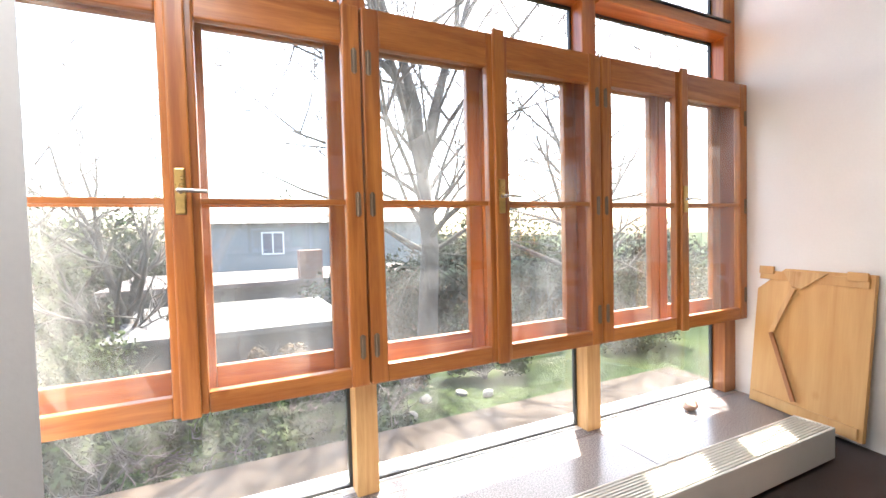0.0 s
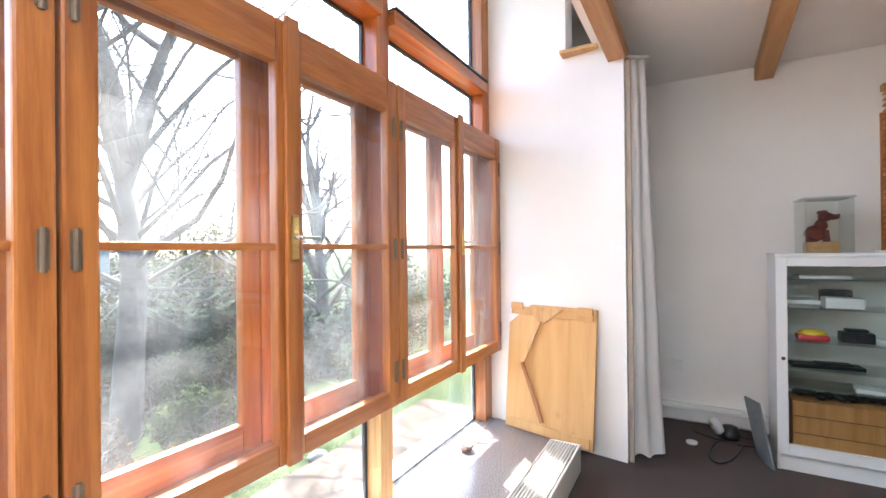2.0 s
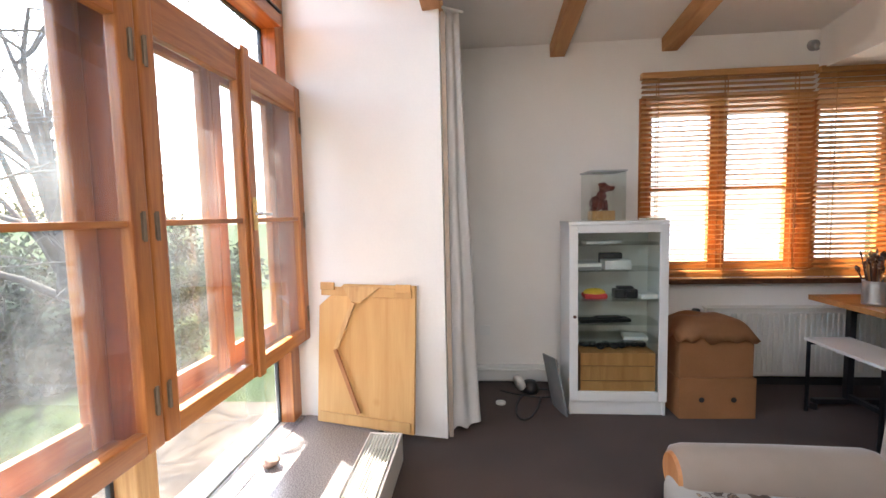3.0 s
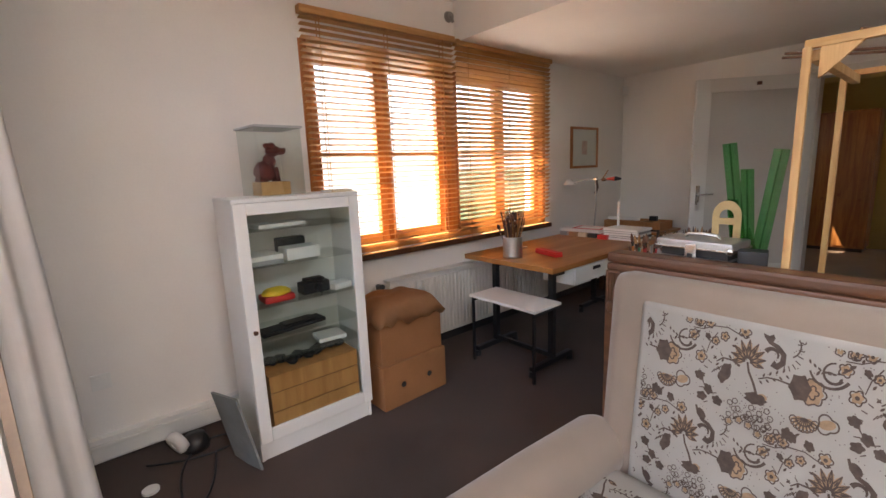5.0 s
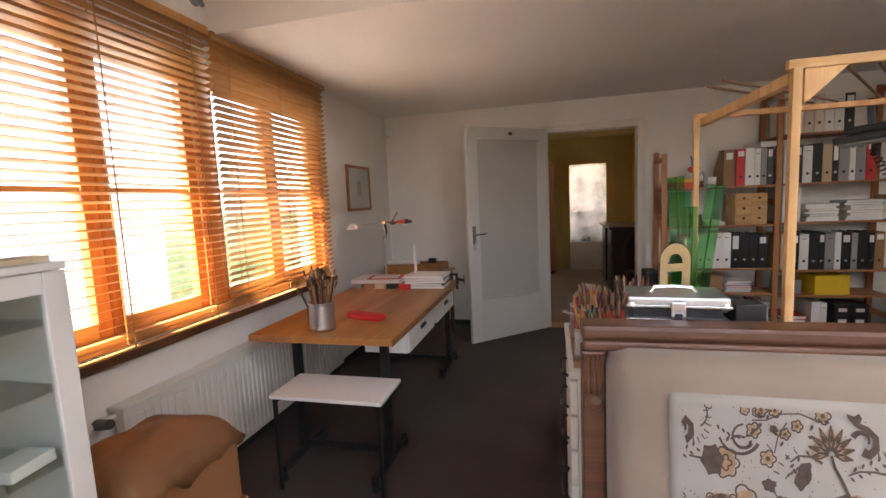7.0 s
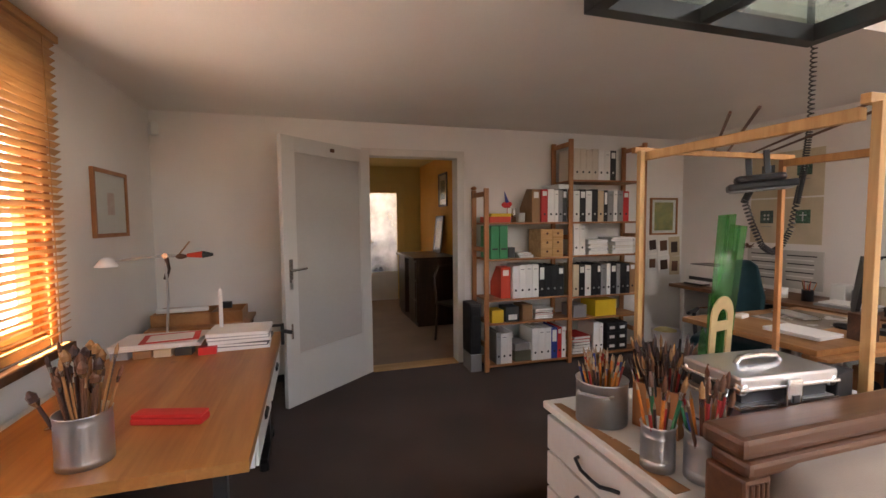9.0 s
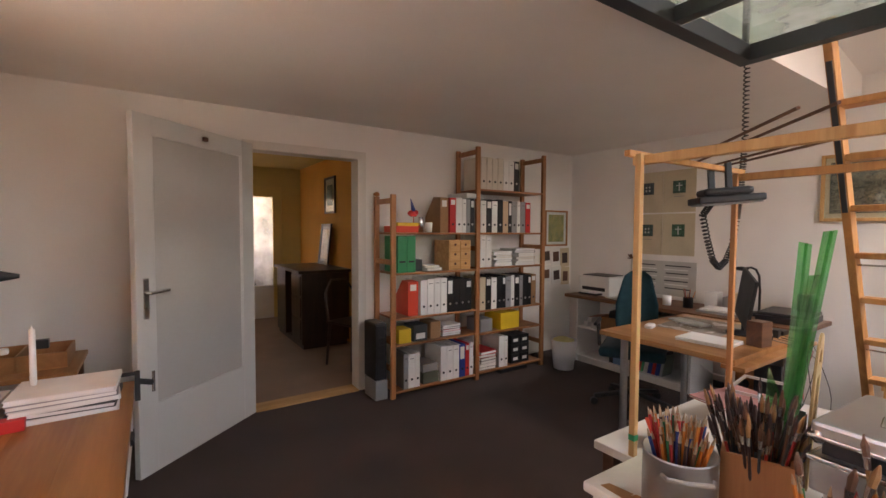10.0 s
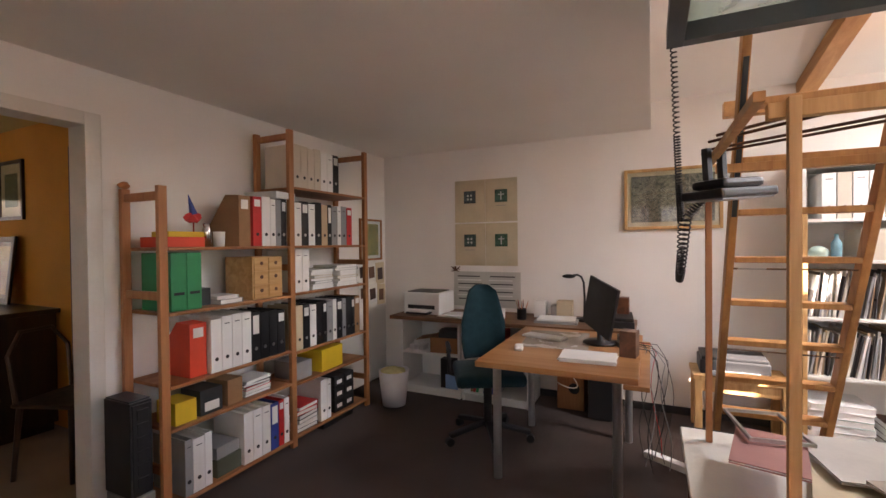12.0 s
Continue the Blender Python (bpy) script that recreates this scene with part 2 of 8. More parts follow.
DESKWOOD = wood("desk_beech", (0.44, 0.215, 0.08), (0.33, 0.14, 0.045), 0.4, "y", 8, coat=0.1, knots=0.1)
DARKWOOD = wood("dark_stained_oak", (0.155, 0.062, 0.026), (0.07, 0.026, 0.012), 0.4, "x", 14, coat=0.2, knots=0.2)
WALNUT = wood("walnut_desk", (0.060, 0.026, 0.013), (0.028, 0.012, 0.007), 0.35, "z", 12, coat=0.3)
BLINDWOOD = wood("blind_slat_wood", (0.60, 0.33, 0.115), (0.44, 0.20, 0.06), 0.4, "y", 22, coat=0.15, knots=0.1)
WHITE = mat("white_lacquer", (0.80, 0.80, 0.77), 0.35, var=0.02, scale=3, fine=60, bump=0.05)
DOORPAINT = mat("pale_grey_door_paint", (0.66, 0.66, 0.63), 0.4, var=0.03, scale=2, fine=50, bump=0.08)
TRIMPAINT = mat("cream_trim_paint", (0.74, 0.71, 0.65), 0.45, var=0.05, scale=4, fine=50, bump=0.1)
RADPAINT = mat("radiator_enamel", (0.78, 0.755, 0.69), 0.35, var=0.02, bump=0.03)
STONE = mat("speckled_granite", (0.42, 0.385, 0.37), 0.22, var=0.1, scale=150, fine=320, bump=0.02, col2=(0.11, 0.10, 0.098))
CLOTH = mat("white_cotton", (0.90, 0.885, 0.86), 0.9, var=0.03, scale=4, fine=500, bump=0.3, dist=0.001)
BEIGE = mat("beige_upholstery", (0.235, 0.182, 0.142), 0.9, var=0.05, scale=5, fine=500, bump=0.4, dist=0.0015, sheen=0.3)
CARD = mat("brown_cardboard", (0.35, 0.155, 0.060), 0.7, var=0.08, scale=4, fine=80, bump=0.1)
BLACKMETAL = mat("black_steel", (0.02, 0.02, 0.022), 0.4, 0.3, var=0.1, bump=0.05)
STEELGREY = mat("painted_grey_steel", (0.05, 0.055, 0.058), 0.45, 0.2, var=0.1, bump=0.05)
CHROME = mat("brushed_metal", (0.62, 0.62, 0.61), 0.25, 1.0, var=0.06, scale=3, fine=200, bump=0.05)
ALU = mat("aluminium_sheet", (0.55, 0.56, 0.57), 0.32, 0.9, var=0.05, scale=4, fine=120, bump=0.08)
HINGE = mat("dull_hinge_steel", (0.20, 0.155, 0.11), 0.5, 0.6, var=0.15, bump=0.05)
BRASS = mat("worn_brass", (0.62, 0.45, 0.18), 0.3, 1.0, var=0.15, scale=20, bump=0.05)
BLACKPL = mat("black_plastic", (0.018, 0.018, 0.02), 0.4, var=0.1, bump=0.08)
GREYPL = mat("grey_plastic", (0.30, 0.30, 0.30), 0.45, var=0.05, bump=0.05)
PAPER = mat("white_paper", (0.80, 0.79, 0.76), 0.8, var=0.03, scale=10, bump=0.03, rand=0.05)
MANILA = mat("manila_card", (0.62, 0.52, 0.36), 0.8, var=0.05, scale=6, bump=0.05)
RED = mat("red_card", (0.58, 0.028, 0.025), 0.5, var=0.08, bump=0.05)
ORANGE = mat("orange_red_card", (0.70, 0.065, 0.025), 0.5, var=0.05, bump=0.05)
GREEN = mat("green_plastic", (0.02, 0.27, 0.10), 0.4, var=0.06, bump=0.05)
BLUE = mat("blue_card", (0.03, 0.06, 0.30), 0.5, var=0.08, bump=0.05)
YELLOW = mat("yellow_card", (0.78, 0.52, 0.03), 0.5, var=0.05, bump=0.05)
TEAL = mat("teal_fabric", (0.004, 0.040, 0.052), 0.9, var=0.1, scale=20, fine=400, bump=0.4, sheen=0.08)
BROWNCARD = mat("brown_folder", (0.34, 0.19, 0.09), 0.7, var=0.08, bump=0.08)
OCHRE = mat("ochre_wall_paint", (0.68, 0.31, 0.040), 0.8, var=0.06, scale=2, fine=80, bump=0.2)
HALLYELLOW = mat("pale_yellow_paint", (0.68, 0.52, 0.19), 0.8, var=0.05, scale=2, fine=80, bump=0.2)
HALLCARPET = mat("tan_hall_carpet", (0.30, 0.185, 0.10), 0.95, var=0.15, scale=2, fine=300, bump=0.6, sheen=0.2)
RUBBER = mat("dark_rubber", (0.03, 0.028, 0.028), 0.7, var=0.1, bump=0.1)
GLASS = pane("window_glass", (0.97, 0.985, 0.98), 0.0, haze=0.036)
CLEAR = pane("shelf_glass", (0.945, 0.975, 0.962), 0.0)
ACRYL = pane("acrylic", (0.95, 0.97, 0.96), 0.02)
FROST = pane("frosted_glass", (0.6, 0.6, 0.6), 0.3, haze=0.9)

# ---- room plan ----
XE, XW, YS, YN = 5.39, 0.0, 0.0, 6.36
Z_LOW, Z_MID, Z_HIGH, Y_STEP = 2.33, 2.60, 3.55, 2.607
T = 0.25

solid("floor", one(-T, XE + T, -0.06, 6.302, -0.3, 0.0), CARPET, "dark brown-grey fitted carpet floor", kind="structure")
solid("wall_west", one(-T, XW, -0.12, 6.42, 0, Z_HIGH), PLASTER, "white plastered wall", kind="structure")

# south wall with its doorway
DX0, DX1, DZ = 2.775, 3.64, 2.035
bm = B()
box(bm, XW, DX0, -0.12, YS, 0, Z_HIGH)
box(bm, DX1, XE, -0.12, YS, 0, Z_HIGH)
box(bm, DX0, DX1, -0.12, YS, DZ, Z_HIGH)
solid("wall_south", bm, PLASTER, "white plastered wall with an open doorway", kind="structure")

# east wall with the wide window opening
WY0, WY1, WZ0, WZ1 = 1.47, 3.86, 0.83, 2.18
bm = B()
box(bm, XE, XE + T, -0.12, WY0, 0, Z_HIGH)
box(bm, XE, XE + T, WY1, 6.42, 0, Z_HIGH)
box(bm, XE, XE + T, WY0, WY1, 0, WZ0)
box(bm, XE, XE + T, WY0, WY1, WZ1, Z_HIGH)
solid("wall_east", bm, PLASTER, "white plastered wall with a wide window", kind="structure")

# flat low ceiling, its edge, the higher ceiling with a roof light, and the strip over the glazing
solid("ceiling_low", one(XW, XE, -0.12, Y_STEP, Z_LOW, 3.05), CEILING, "white flat plaster ceiling", kind="structure")
RX0, RX1, RY0, RY1 = 0.98, 1.62, 4.32, 5.30          # roof light
OX0, OX1, OY0, OY1 = 1.72, 3.40, 2.70, 4.60          # opening up to the loft


def ceil_z(x):
    """Underside of the upper ceiling, which falls to both eaves."""
    return 2.61 + 0.115 * (XE - x) if x > 3.4 else (2.84 if x > 1.7 else 2.55 + 0.17 * x)


def slope(bm, x0, x1, y0, y1):
    """A piece of the upper ceiling between two lines."""
    pts = [(x0, ceil_z(x0)), (x1, ceil_z(x1)), (x1, ceil_z(x1) + 0.2), (x0, ceil_z(x0) + 0.2)]
    lo = [bm.verts.new((x, y0, z)) for x, z in pts]
    hi = [bm.verts.new((x, y1, z)) for x, z in pts]
    bm.faces.new(lo)
    bm.faces.new(hi[::-1])
    for i in range(4):
        bm.faces.new((lo[i], hi[i], hi[(i + 1) % 4], lo[(i + 1) % 4]))


bm = B()
slope(bm, 3.401, XE, Y_STEP, 5.365)
slope(bm, XW, RX0, Y_STEP, 5.365)
slope(bm, RX0, RX1, Y_STEP, RY0)
slope(bm, RX0, RX1, RY1, 5.365)
slope(bm, RX1, 1.7, Y_STEP, 5.365)
box(bm, 1.7, OX0, Y_STEP, 5.365, 2.84, 3.04)
box(bm, OX0, 3.401, Y_STEP, OY0, 2.84, 3.04)
box(bm, OX0, 3.401, OY1, 5.365, 2.84, 3.04)
bmesh.ops.recalc_face_normals(bm, faces=bm.faces)
solid("ceiling_mid", bm, CEILING, "white plaster ceiling between exposed beams", kind="structure")
# loft shaft over the landing, lit by an added roof window out of view
bm = B()
box(bm, OX0 - 0.1, OX1 + 0.1, OY0 - 0.1, OY0, 3.04, 4.7)
box(bm, OX0 - 0.1, OX1 + 0.1, OY1, OY1 + 0.1, 3.04, 4.7)
box(bm, OX0 - 0.1, OX0, OY0, OY1, 3.04, 4.7)
box(bm, OX1, OX1 + 0.1, OY0, OY1, 3.04, 4.7)
box(bm, OX0 - 0.1, OX1 + 0.1, OY0 + 0.34, OY1 + 0.1, 4.7, 4.9)
solid("wall_loft", bm, PLASTER, "white plastered loft shaft above the landing", kind="structure")
solid("ceiling_high", one(XW, XE, 5.25, 6.6, Z_HIGH, Z_HIGH + 0.2), CEILING, "white ceiling strip over the tall glazing", kind="structure")
solid("wall_upstand", one(XW, XE, 5.37, 5.45, 2.62, Z_HIGH), PLASTER, "white upstand wall over the beams", kind="structure")

# solid piers at both ends of the glazing
bm = B()
prism(bm, [(4.465, 5.27), (4.63, 6.25), (4.63, 6.42), (4.98, 6.42), (4.60, 5.27)], 0, 2.63)
solid("wall_pier_east", bm, PLASTER, "white plastered pier beside the tall window", kind="structure")
bm = B()
prism(bm, [(4.53, 5.64), (4.63, 6.25), (4.63, 6.42), (4.98, 6.42), (4.72, 5.64)], 2.63, Z_HIGH)
solid("wall_pier_top", bm, PLASTER, "white plastered pier above the ledge", kind="structure")
bm = B()
prism(bm, [(XW, 5.27), (1.205, 5.27), (0.66, 6.25), (0.66, 6.42), (XW, 6.42)], 0, Z_HIGH)
solid("wall_pier_west", bm, PLASTER, "white plastered pier beside the tall window", kind="structure")
solid("wall_alcove", one(4.98, XE, 6.2, 6.42, 0, Z_HIGH), PLASTER, "white plastered alcove back wall", kind="structure")
solid("trim_ledge", one(4.44, 4.60, 5.42, 5.66, 2.605, 2.63, bevel=0.004), RAW_X, "pale wooden ledge on the pier", kind="structure")

# ceiling beams
solid("beam", one(1.3, 4.62, 5.255, 5.365, 2.50, 2.61, bevel=0.006), BEAM, "planed wooden ceiling beam", "beam", group="ceiling beams")
bm = B()
bar(bm, (0.0, 3.62, ceil_z(0.0) - 0.051), (1.69, 3.62, ceil_z(1.69) - 0.051), 0.11, 0.10, bevel=0.006)
solid("beam", bm, BEAM, "planed wooden ceiling beam", "beam", group="ceiling beams")
for yb in (4.46, 3.65):
    bm = B()
    bar(bm, (3.42, yb, ceil_z(3.42) - 0.051), (XE, yb, ceil_z(XE) - 0.051), 0.11, 0.10, bevel=0.006)
    solid("beam", bm, BEAM, "planed wooden ceiling beam", "beam", group="ceiling beams")

# unseen overhang added over the east window, keeps sun off the upper slats
solid("trim_eaves", one(XE + T, XE + T + 0.29, -0.12, 6.42, 2.75, 2.85, bevel=0.004), BEAM, "unseen wooden board added along the outer wall to shade the blinds", kind="structure")

# stone sill step under the glazing
sill = thing("sill_step", "polished speckled granite slabs below the glazing", "sill", kind="structure")
for xa, xb in ((0.7, 1.984), (1.988, 3.308), (3.312, 4.62)):
    part("slab", one(xa, xb, 5.68, 6.212, 0.0, 0.06, bevel=0.003), STONE, sill)
    part("slab", one(xa, xb, 6.219, 6.30, 0.0, 0.058, bevel=0.003), STONE, sill)
part("joint", one(0.7, 4.62, 5.69, 6.295, 0.0, 0.045), RUBBER, sill, "dark joint between the slabs")
solid("wall_plinth", one(0.66, 4.63, 6.305, 6.5, -0.9, 0.055), PLASTER, "white masonry plinth below the glazing", kind="structure")

# skirting
bm_ = B()
solid("baseboard", [box(bm_, XE - 0.035, XE, 3.9, 6.2, 0.02, 0.10, 0.004), box(bm_, XE - 0.055, XE, 3.9, 6.2, 0.1005, 0.118, 0.004), box(bm_, XE - 0.045, XE, 3.9, 6.2, 0.1185, 0.145, 0.004), bm_][-1], WHITE, "white skirting duct along the wall", kind="structure")
solid("baseboard", one(XW, XW + 0.012, 0.4, 5.27, 0.0, 0.06), RUBBER, "dark brown skirting strip along the wall", kind="structure")
solid("baseboard", one(3.75, XE, YS, YS + 0.012, 0.0, 0.06), RUBBER, "dark brown skirting strip along the wall", kind="structure")
solid("baseboard", one(XE - 0.012, XE, 0.02, 3.85, 0.0, 0.06), RUBBER, "dark brown skirting strip along the wall", kind="structure")

# ---- the tall timber glazing ----
YF = 6.155           # room side of the inner casements
Y_OUT = 6.33         # outer casements
JOINTS = (0.68, 1.99, 3.305, 4.615)
ZB, ZT = 0.575, 2.145


def sash(name, parent, x0, x1, y, z0, z1, w_in, w_out, bot, top, depth, hinge_left):
    """One casement: stiles, rails, bar and two panes."""
    s = new(name)
    s.parent = parent
    wl, wr = (w_out, w_in) if hinge_left else (w_in, w_out)
    part("stile", one(x0, x0 + wl, y, y + depth, z0, z1, bevel=0.008), PINE, s)
    part("stile", one(x1 - wr, x1, y, y + depth, z0, z1, bevel=0.008), PINE, s)
    part("bottom_rail", one(x0 + wl, x1 - wr, y + 0.003, y + depth, z0, z0 + bot, bevel=0.006), PINE_H, s)
    part("top_rail", one(x0 + wl, x1 - wr, y + 0.003, y + depth, z1 - top, z1, bevel=0.006), PINE_H, s)
    zm = z0 + (z1 - z0) * 0.49
    part("glazing_bar", one(x0 + wl, x1 - wr, y + 0.012, y + depth - 0.01, zm - 0.011, zm + 0.011, bevel=0.003), PINE_H, s)
    for a, b in ((z0 + bot, zm - 0.011), (zm + 0.011, z1 - top)):
        g = part("pane", one(x0 + wl - 0.004, x1 - wr + 0.004, y + depth * 0.5, y + depth * 0.5 + 0.004, a, b), GLASS, s)
        g.visible_shadow = False
    return s


def lever(parent, x, y, z, flip=1):
    """A brass window lever on its back plate, on the room side at y."""
    h = part("handle", one(x - 0.017, x + 0.017, y - 0.008, y, z - 0.08, z + 0.08, bevel=0.006), BRASS, parent, "brass lever handle on an oblong plate")
    bm = B()
    cyl(bm, (x, y - 0.005, z), (x, y - 0.045, z), 0.009)
    bar(bm, (x - 0.01 * flip, y - 0.045, z), (x + 0.085 * flip, y - 0.042, z - 0.003), 0.014, 0.012, bevel=0.004)
    part("lever", bm, CHROME, h)


def hinge(parent, x, y, z):
    bm = B()
    cyl(bm, (x, y - 0.003, z - 0.05), (x, y - 0.003, z + 0.05), 0.0065, n=10)
    box(bm, x - 0.012, x + 0.012, y - 0.002, y - 0.0005, z - 0.045, z + 0.045)
    part("hinge", bm, HINGE, parent, "steel barrel hinge")


for u in range(3):
    xa, xb = JOINTS[u], JOINTS[u + 1]
    xm = (xa + xb) / 2
    win = thing("window_box", "varnished pine double casement window box, closed", "window", xa, YF, ZB, group="boxed casement windows")
    lx = xb - xa
    mid = lx / 2
    H = ZT - ZB
    # casing, its sides in the darkened pine
    part("casing_side", one(0.004, 0.028, 0.045, 0.21, 0, H, bevel=0.003), PINE_SHADED, win)
    part("casing_side", one(lx - 0.028, lx - 0.004, 0.045, 0.21, 0, H, bevel=0.003), PINE_SHADED, win)
    part("casing_head", one(0.004, lx - 0.004, 0.045, 0.21, H - 0.024, H, bevel=0.003), PINE_H, win)
    part("casing_sill", one(0.004, lx - 0.004, 0.045, 0.21, 0, 0.026, bevel=0.003), PINE_H, win)
    # inner casements
    sash("inner_casement", win, 0.004, mid - 0.002, 0, 0.004, H - 0.004, 0.055, 0.075, 0.078, 0.155, 0.045, True)
    sash("inner_casement", win, mid + 0.002, lx - 0.004, 0, 0.004, H - 0.004, 0.055, 0.075, 0.078, 0.155, 0.045, False)
    part("meeting_strip", one(mid - 0.032, mid + 0.032, -0.018, -0.0005, 0.0, H + 0.012, bevel=0.007), PINE, win, "rounded pine strip over the joint")
    lever(win, mid - 0.002, -0.0185, H * 0.51, 1)
    for zz in (0.17, 0.76, 1.34):
        hinge(win, 0.03, 0, zz)
        hinge(win, lx - 0.03, 0, zz)
    # outer casements
    sash("outer_casement", win, 0.03, mid - 0.002, 0.165, 0.03, H - 0.03, 0.075, 0.085, 0.10, 0.09, 0.04, True)
    sash("outer_casement", win, mid + 0.002, lx - 0.03, 0.165, 0.03, H - 0.03, 0.075, 0.085, 0.10, 0.09, 0.04, False)

# posts and transoms that carry the boxes
for x in (1.99, 3.315):
    solid("glazing_post", one(x - 0.05, x + 0.05, 6.245, 6.355, 0.06, ZB - 0.002, bevel=0.006), RAW, "square pine post carrying the glazing", "post", group="glazing posts")
    solid("glazing_post", one(x - 0.05, x + 0.05, 6.245, 6.355, ZT + 0.002, 3.55, bevel=0.006), PINE, "square pine post carrying the glazing", "post", group="glazing posts")
for x in (4.57, 0.72):
    solid("glazing_post", one(x - 0.06, x + 0.06, 6.245, 6.355, 0.06, ZB - 0.002, bevel=0.006), PINE, "square pine post beside the pier", "post", group="glazing posts")
    solid("glazing_post", one(x - 0.06, x + 0.06, 6.245, 6.355, ZT + 0.002, 3.55, bevel=0.006), PINE, "square pine post beside the pier", "post", group="glazing posts")
for a, b in ((0.78, 1.94), (2.04, 3.265), (3.365, 4.51)):
    tr = thing("transom", "pine transom with a dark metal weather strip", "transom", a, 6.25, 2.47, group="glazing transoms")
    part("rail", one(0.001, b - a - 0.001, -0.045, 0.10, 0, 0.075, bevel=0.006), PINE_H, tr)
    part("weather_strip", one(0.001, b - a - 0.001, -0.055, 0.10, 0.077, 0.088), STEELGREY, tr, "dark metal strip")
    for z0, z1, nm in ((0.065, ZB - 0.002, "lower"), (ZT + 0.002, 2.468, "middle"), (2.56, 3.54, "upper")):
        fx = thing("fixed_light", "fixed glass pane in a dark metal edge", "window", a, 6.33, z0, group="fixed panes")
        h = z1 - z0
        g = part("pane", one(0.012, b - a - 0.012, 0.008, 0.014, 0.012, h - 0.012), GLASS, fx)
        g.visible_shadow = False
        bm = B()
        box(bm, 0.001, 0.016, 0, 0.02, 0.001, h - 0.001)
        box(bm, b - a - 0.016, b - a - 0.001, 0, 0.02, 0.001, h - 0.001)
        box(bm, 0.016, b - a - 0.016, 0, 0.02, 0.001, 0.016)
        box(bm, 0.016, b - a - 0.016, 0, 0.02, h - 0.016, h - 0.001)
        part("edge_seal", bm, STEELGREY, fx, "dark metal edge seal")

# roof light over the ladder
rl = thing("window_roof", "roof light pane set in the ceiling", "window", RX0, RY0, 3.03, kind="structure")
# unseen roof glass added so that daylight falls down the loft shaft
rl2 = thing("window_loft_fill", "unseen roof window added to light the loft shaft", "window", OX0, OY0, 4.72, kind="structure")
g = part("pane", one(0, OX1 - OX0, 0, 0.34, 0, 0.006), GLASS, rl2)
g.visible_shadow = False
g = part("pane", one(0, RX1 - RX0, 0, RY1 - RY0, 0, 0.006), GLASS, rl)
g.visible_shadow = False

# ---- east window with its wooden blinds ----
we = thing("window_east", "varnished pine casement window in four sashes", "window", XE + 0.045, WY0, WZ0, kind="structure")
wl, wh = WY1 - WY0, WZ1 - WZ0
bm = B()
fr = part("frame", one(-0.045, 0.09, 0, 0.055, 0, wh, bevel=0.005), PINE, we)
part("frame", one(-0.045, 0.09, wl - 0.055, wl, 0, wh, bevel=0.005), PINE, we)
part("frame", one(-0.045, 0.09, 0.055, wl - 0.055, 0, 0.05, bevel=0.005), BLINDWOOD, we)
part("frame", one(-0.045, 0.09, 0.055, wl - 0.055, wh - 0.05, wh, bevel=0.005), BLINDWOOD, we)
part("mullion", one(-0.03, 0.09, wl / 2 - 0.05, wl / 2 + 0.05, 0.05, wh - 0.05, bevel=0.005), PINE, we)
for k in range(4):
    half = wl / 2
    y0 = (0.055 if k % 2 == 0 else half / 2 + 0.002) + (half if k >= 2 else 0)
    y1 = (half / 2 - 0.002 if k % 2 == 0 else half - 0.05) + (half if k >= 2 else 0)
    if k == 2:
        y0 = half + 0.05
        y1 = half + half / 2 - 0.002
    if k == 3:
        y1 = wl - 0.055
    s = new("casement")
    s.parent = we
    w = 0.06
    part("stile", one(0, 0.05, y0, y0 + w, 0.05, wh - 0.05, bevel=0.005), PINE, s)
    part("stile", one(0, 0.05, y1 - w, y1, 0.05, wh - 0.05, bevel=0.005), PINE, s)
    part("bottom_rail", one(0.002, 0.05, y0 + w, y1 - w, 0.05, 0.12, bevel=0.005), BLINDWOOD, s)
    part("top_rail", one(0.002, 0.05, y0 + w, y1 - w, wh - 0.12, wh - 0.05, bevel=0.005), BLINDWOOD, s)
    part("glazing_bar", one(0.01, 0.04, y0 + w, y1 - w, wh * 0.5 - 0.01, wh * 0.5 + 0.01, bevel=0.003), BLINDWOOD, s)
    g = part("pane", one(0.022, 0.026, y0 + w - 0.004, y1 - w + 0.004, 0.12, wh - 0.12), GLASS, s)
    g.visible_shadow = False
solid("window_sill", one(XE - 0.06, XE + 0.02, WY0 - 0.03, WY1 + 0.03, 0.785, 0.825, bevel=0.006), DARKWOOD, "red-brown wooden window sill", kind="structure")


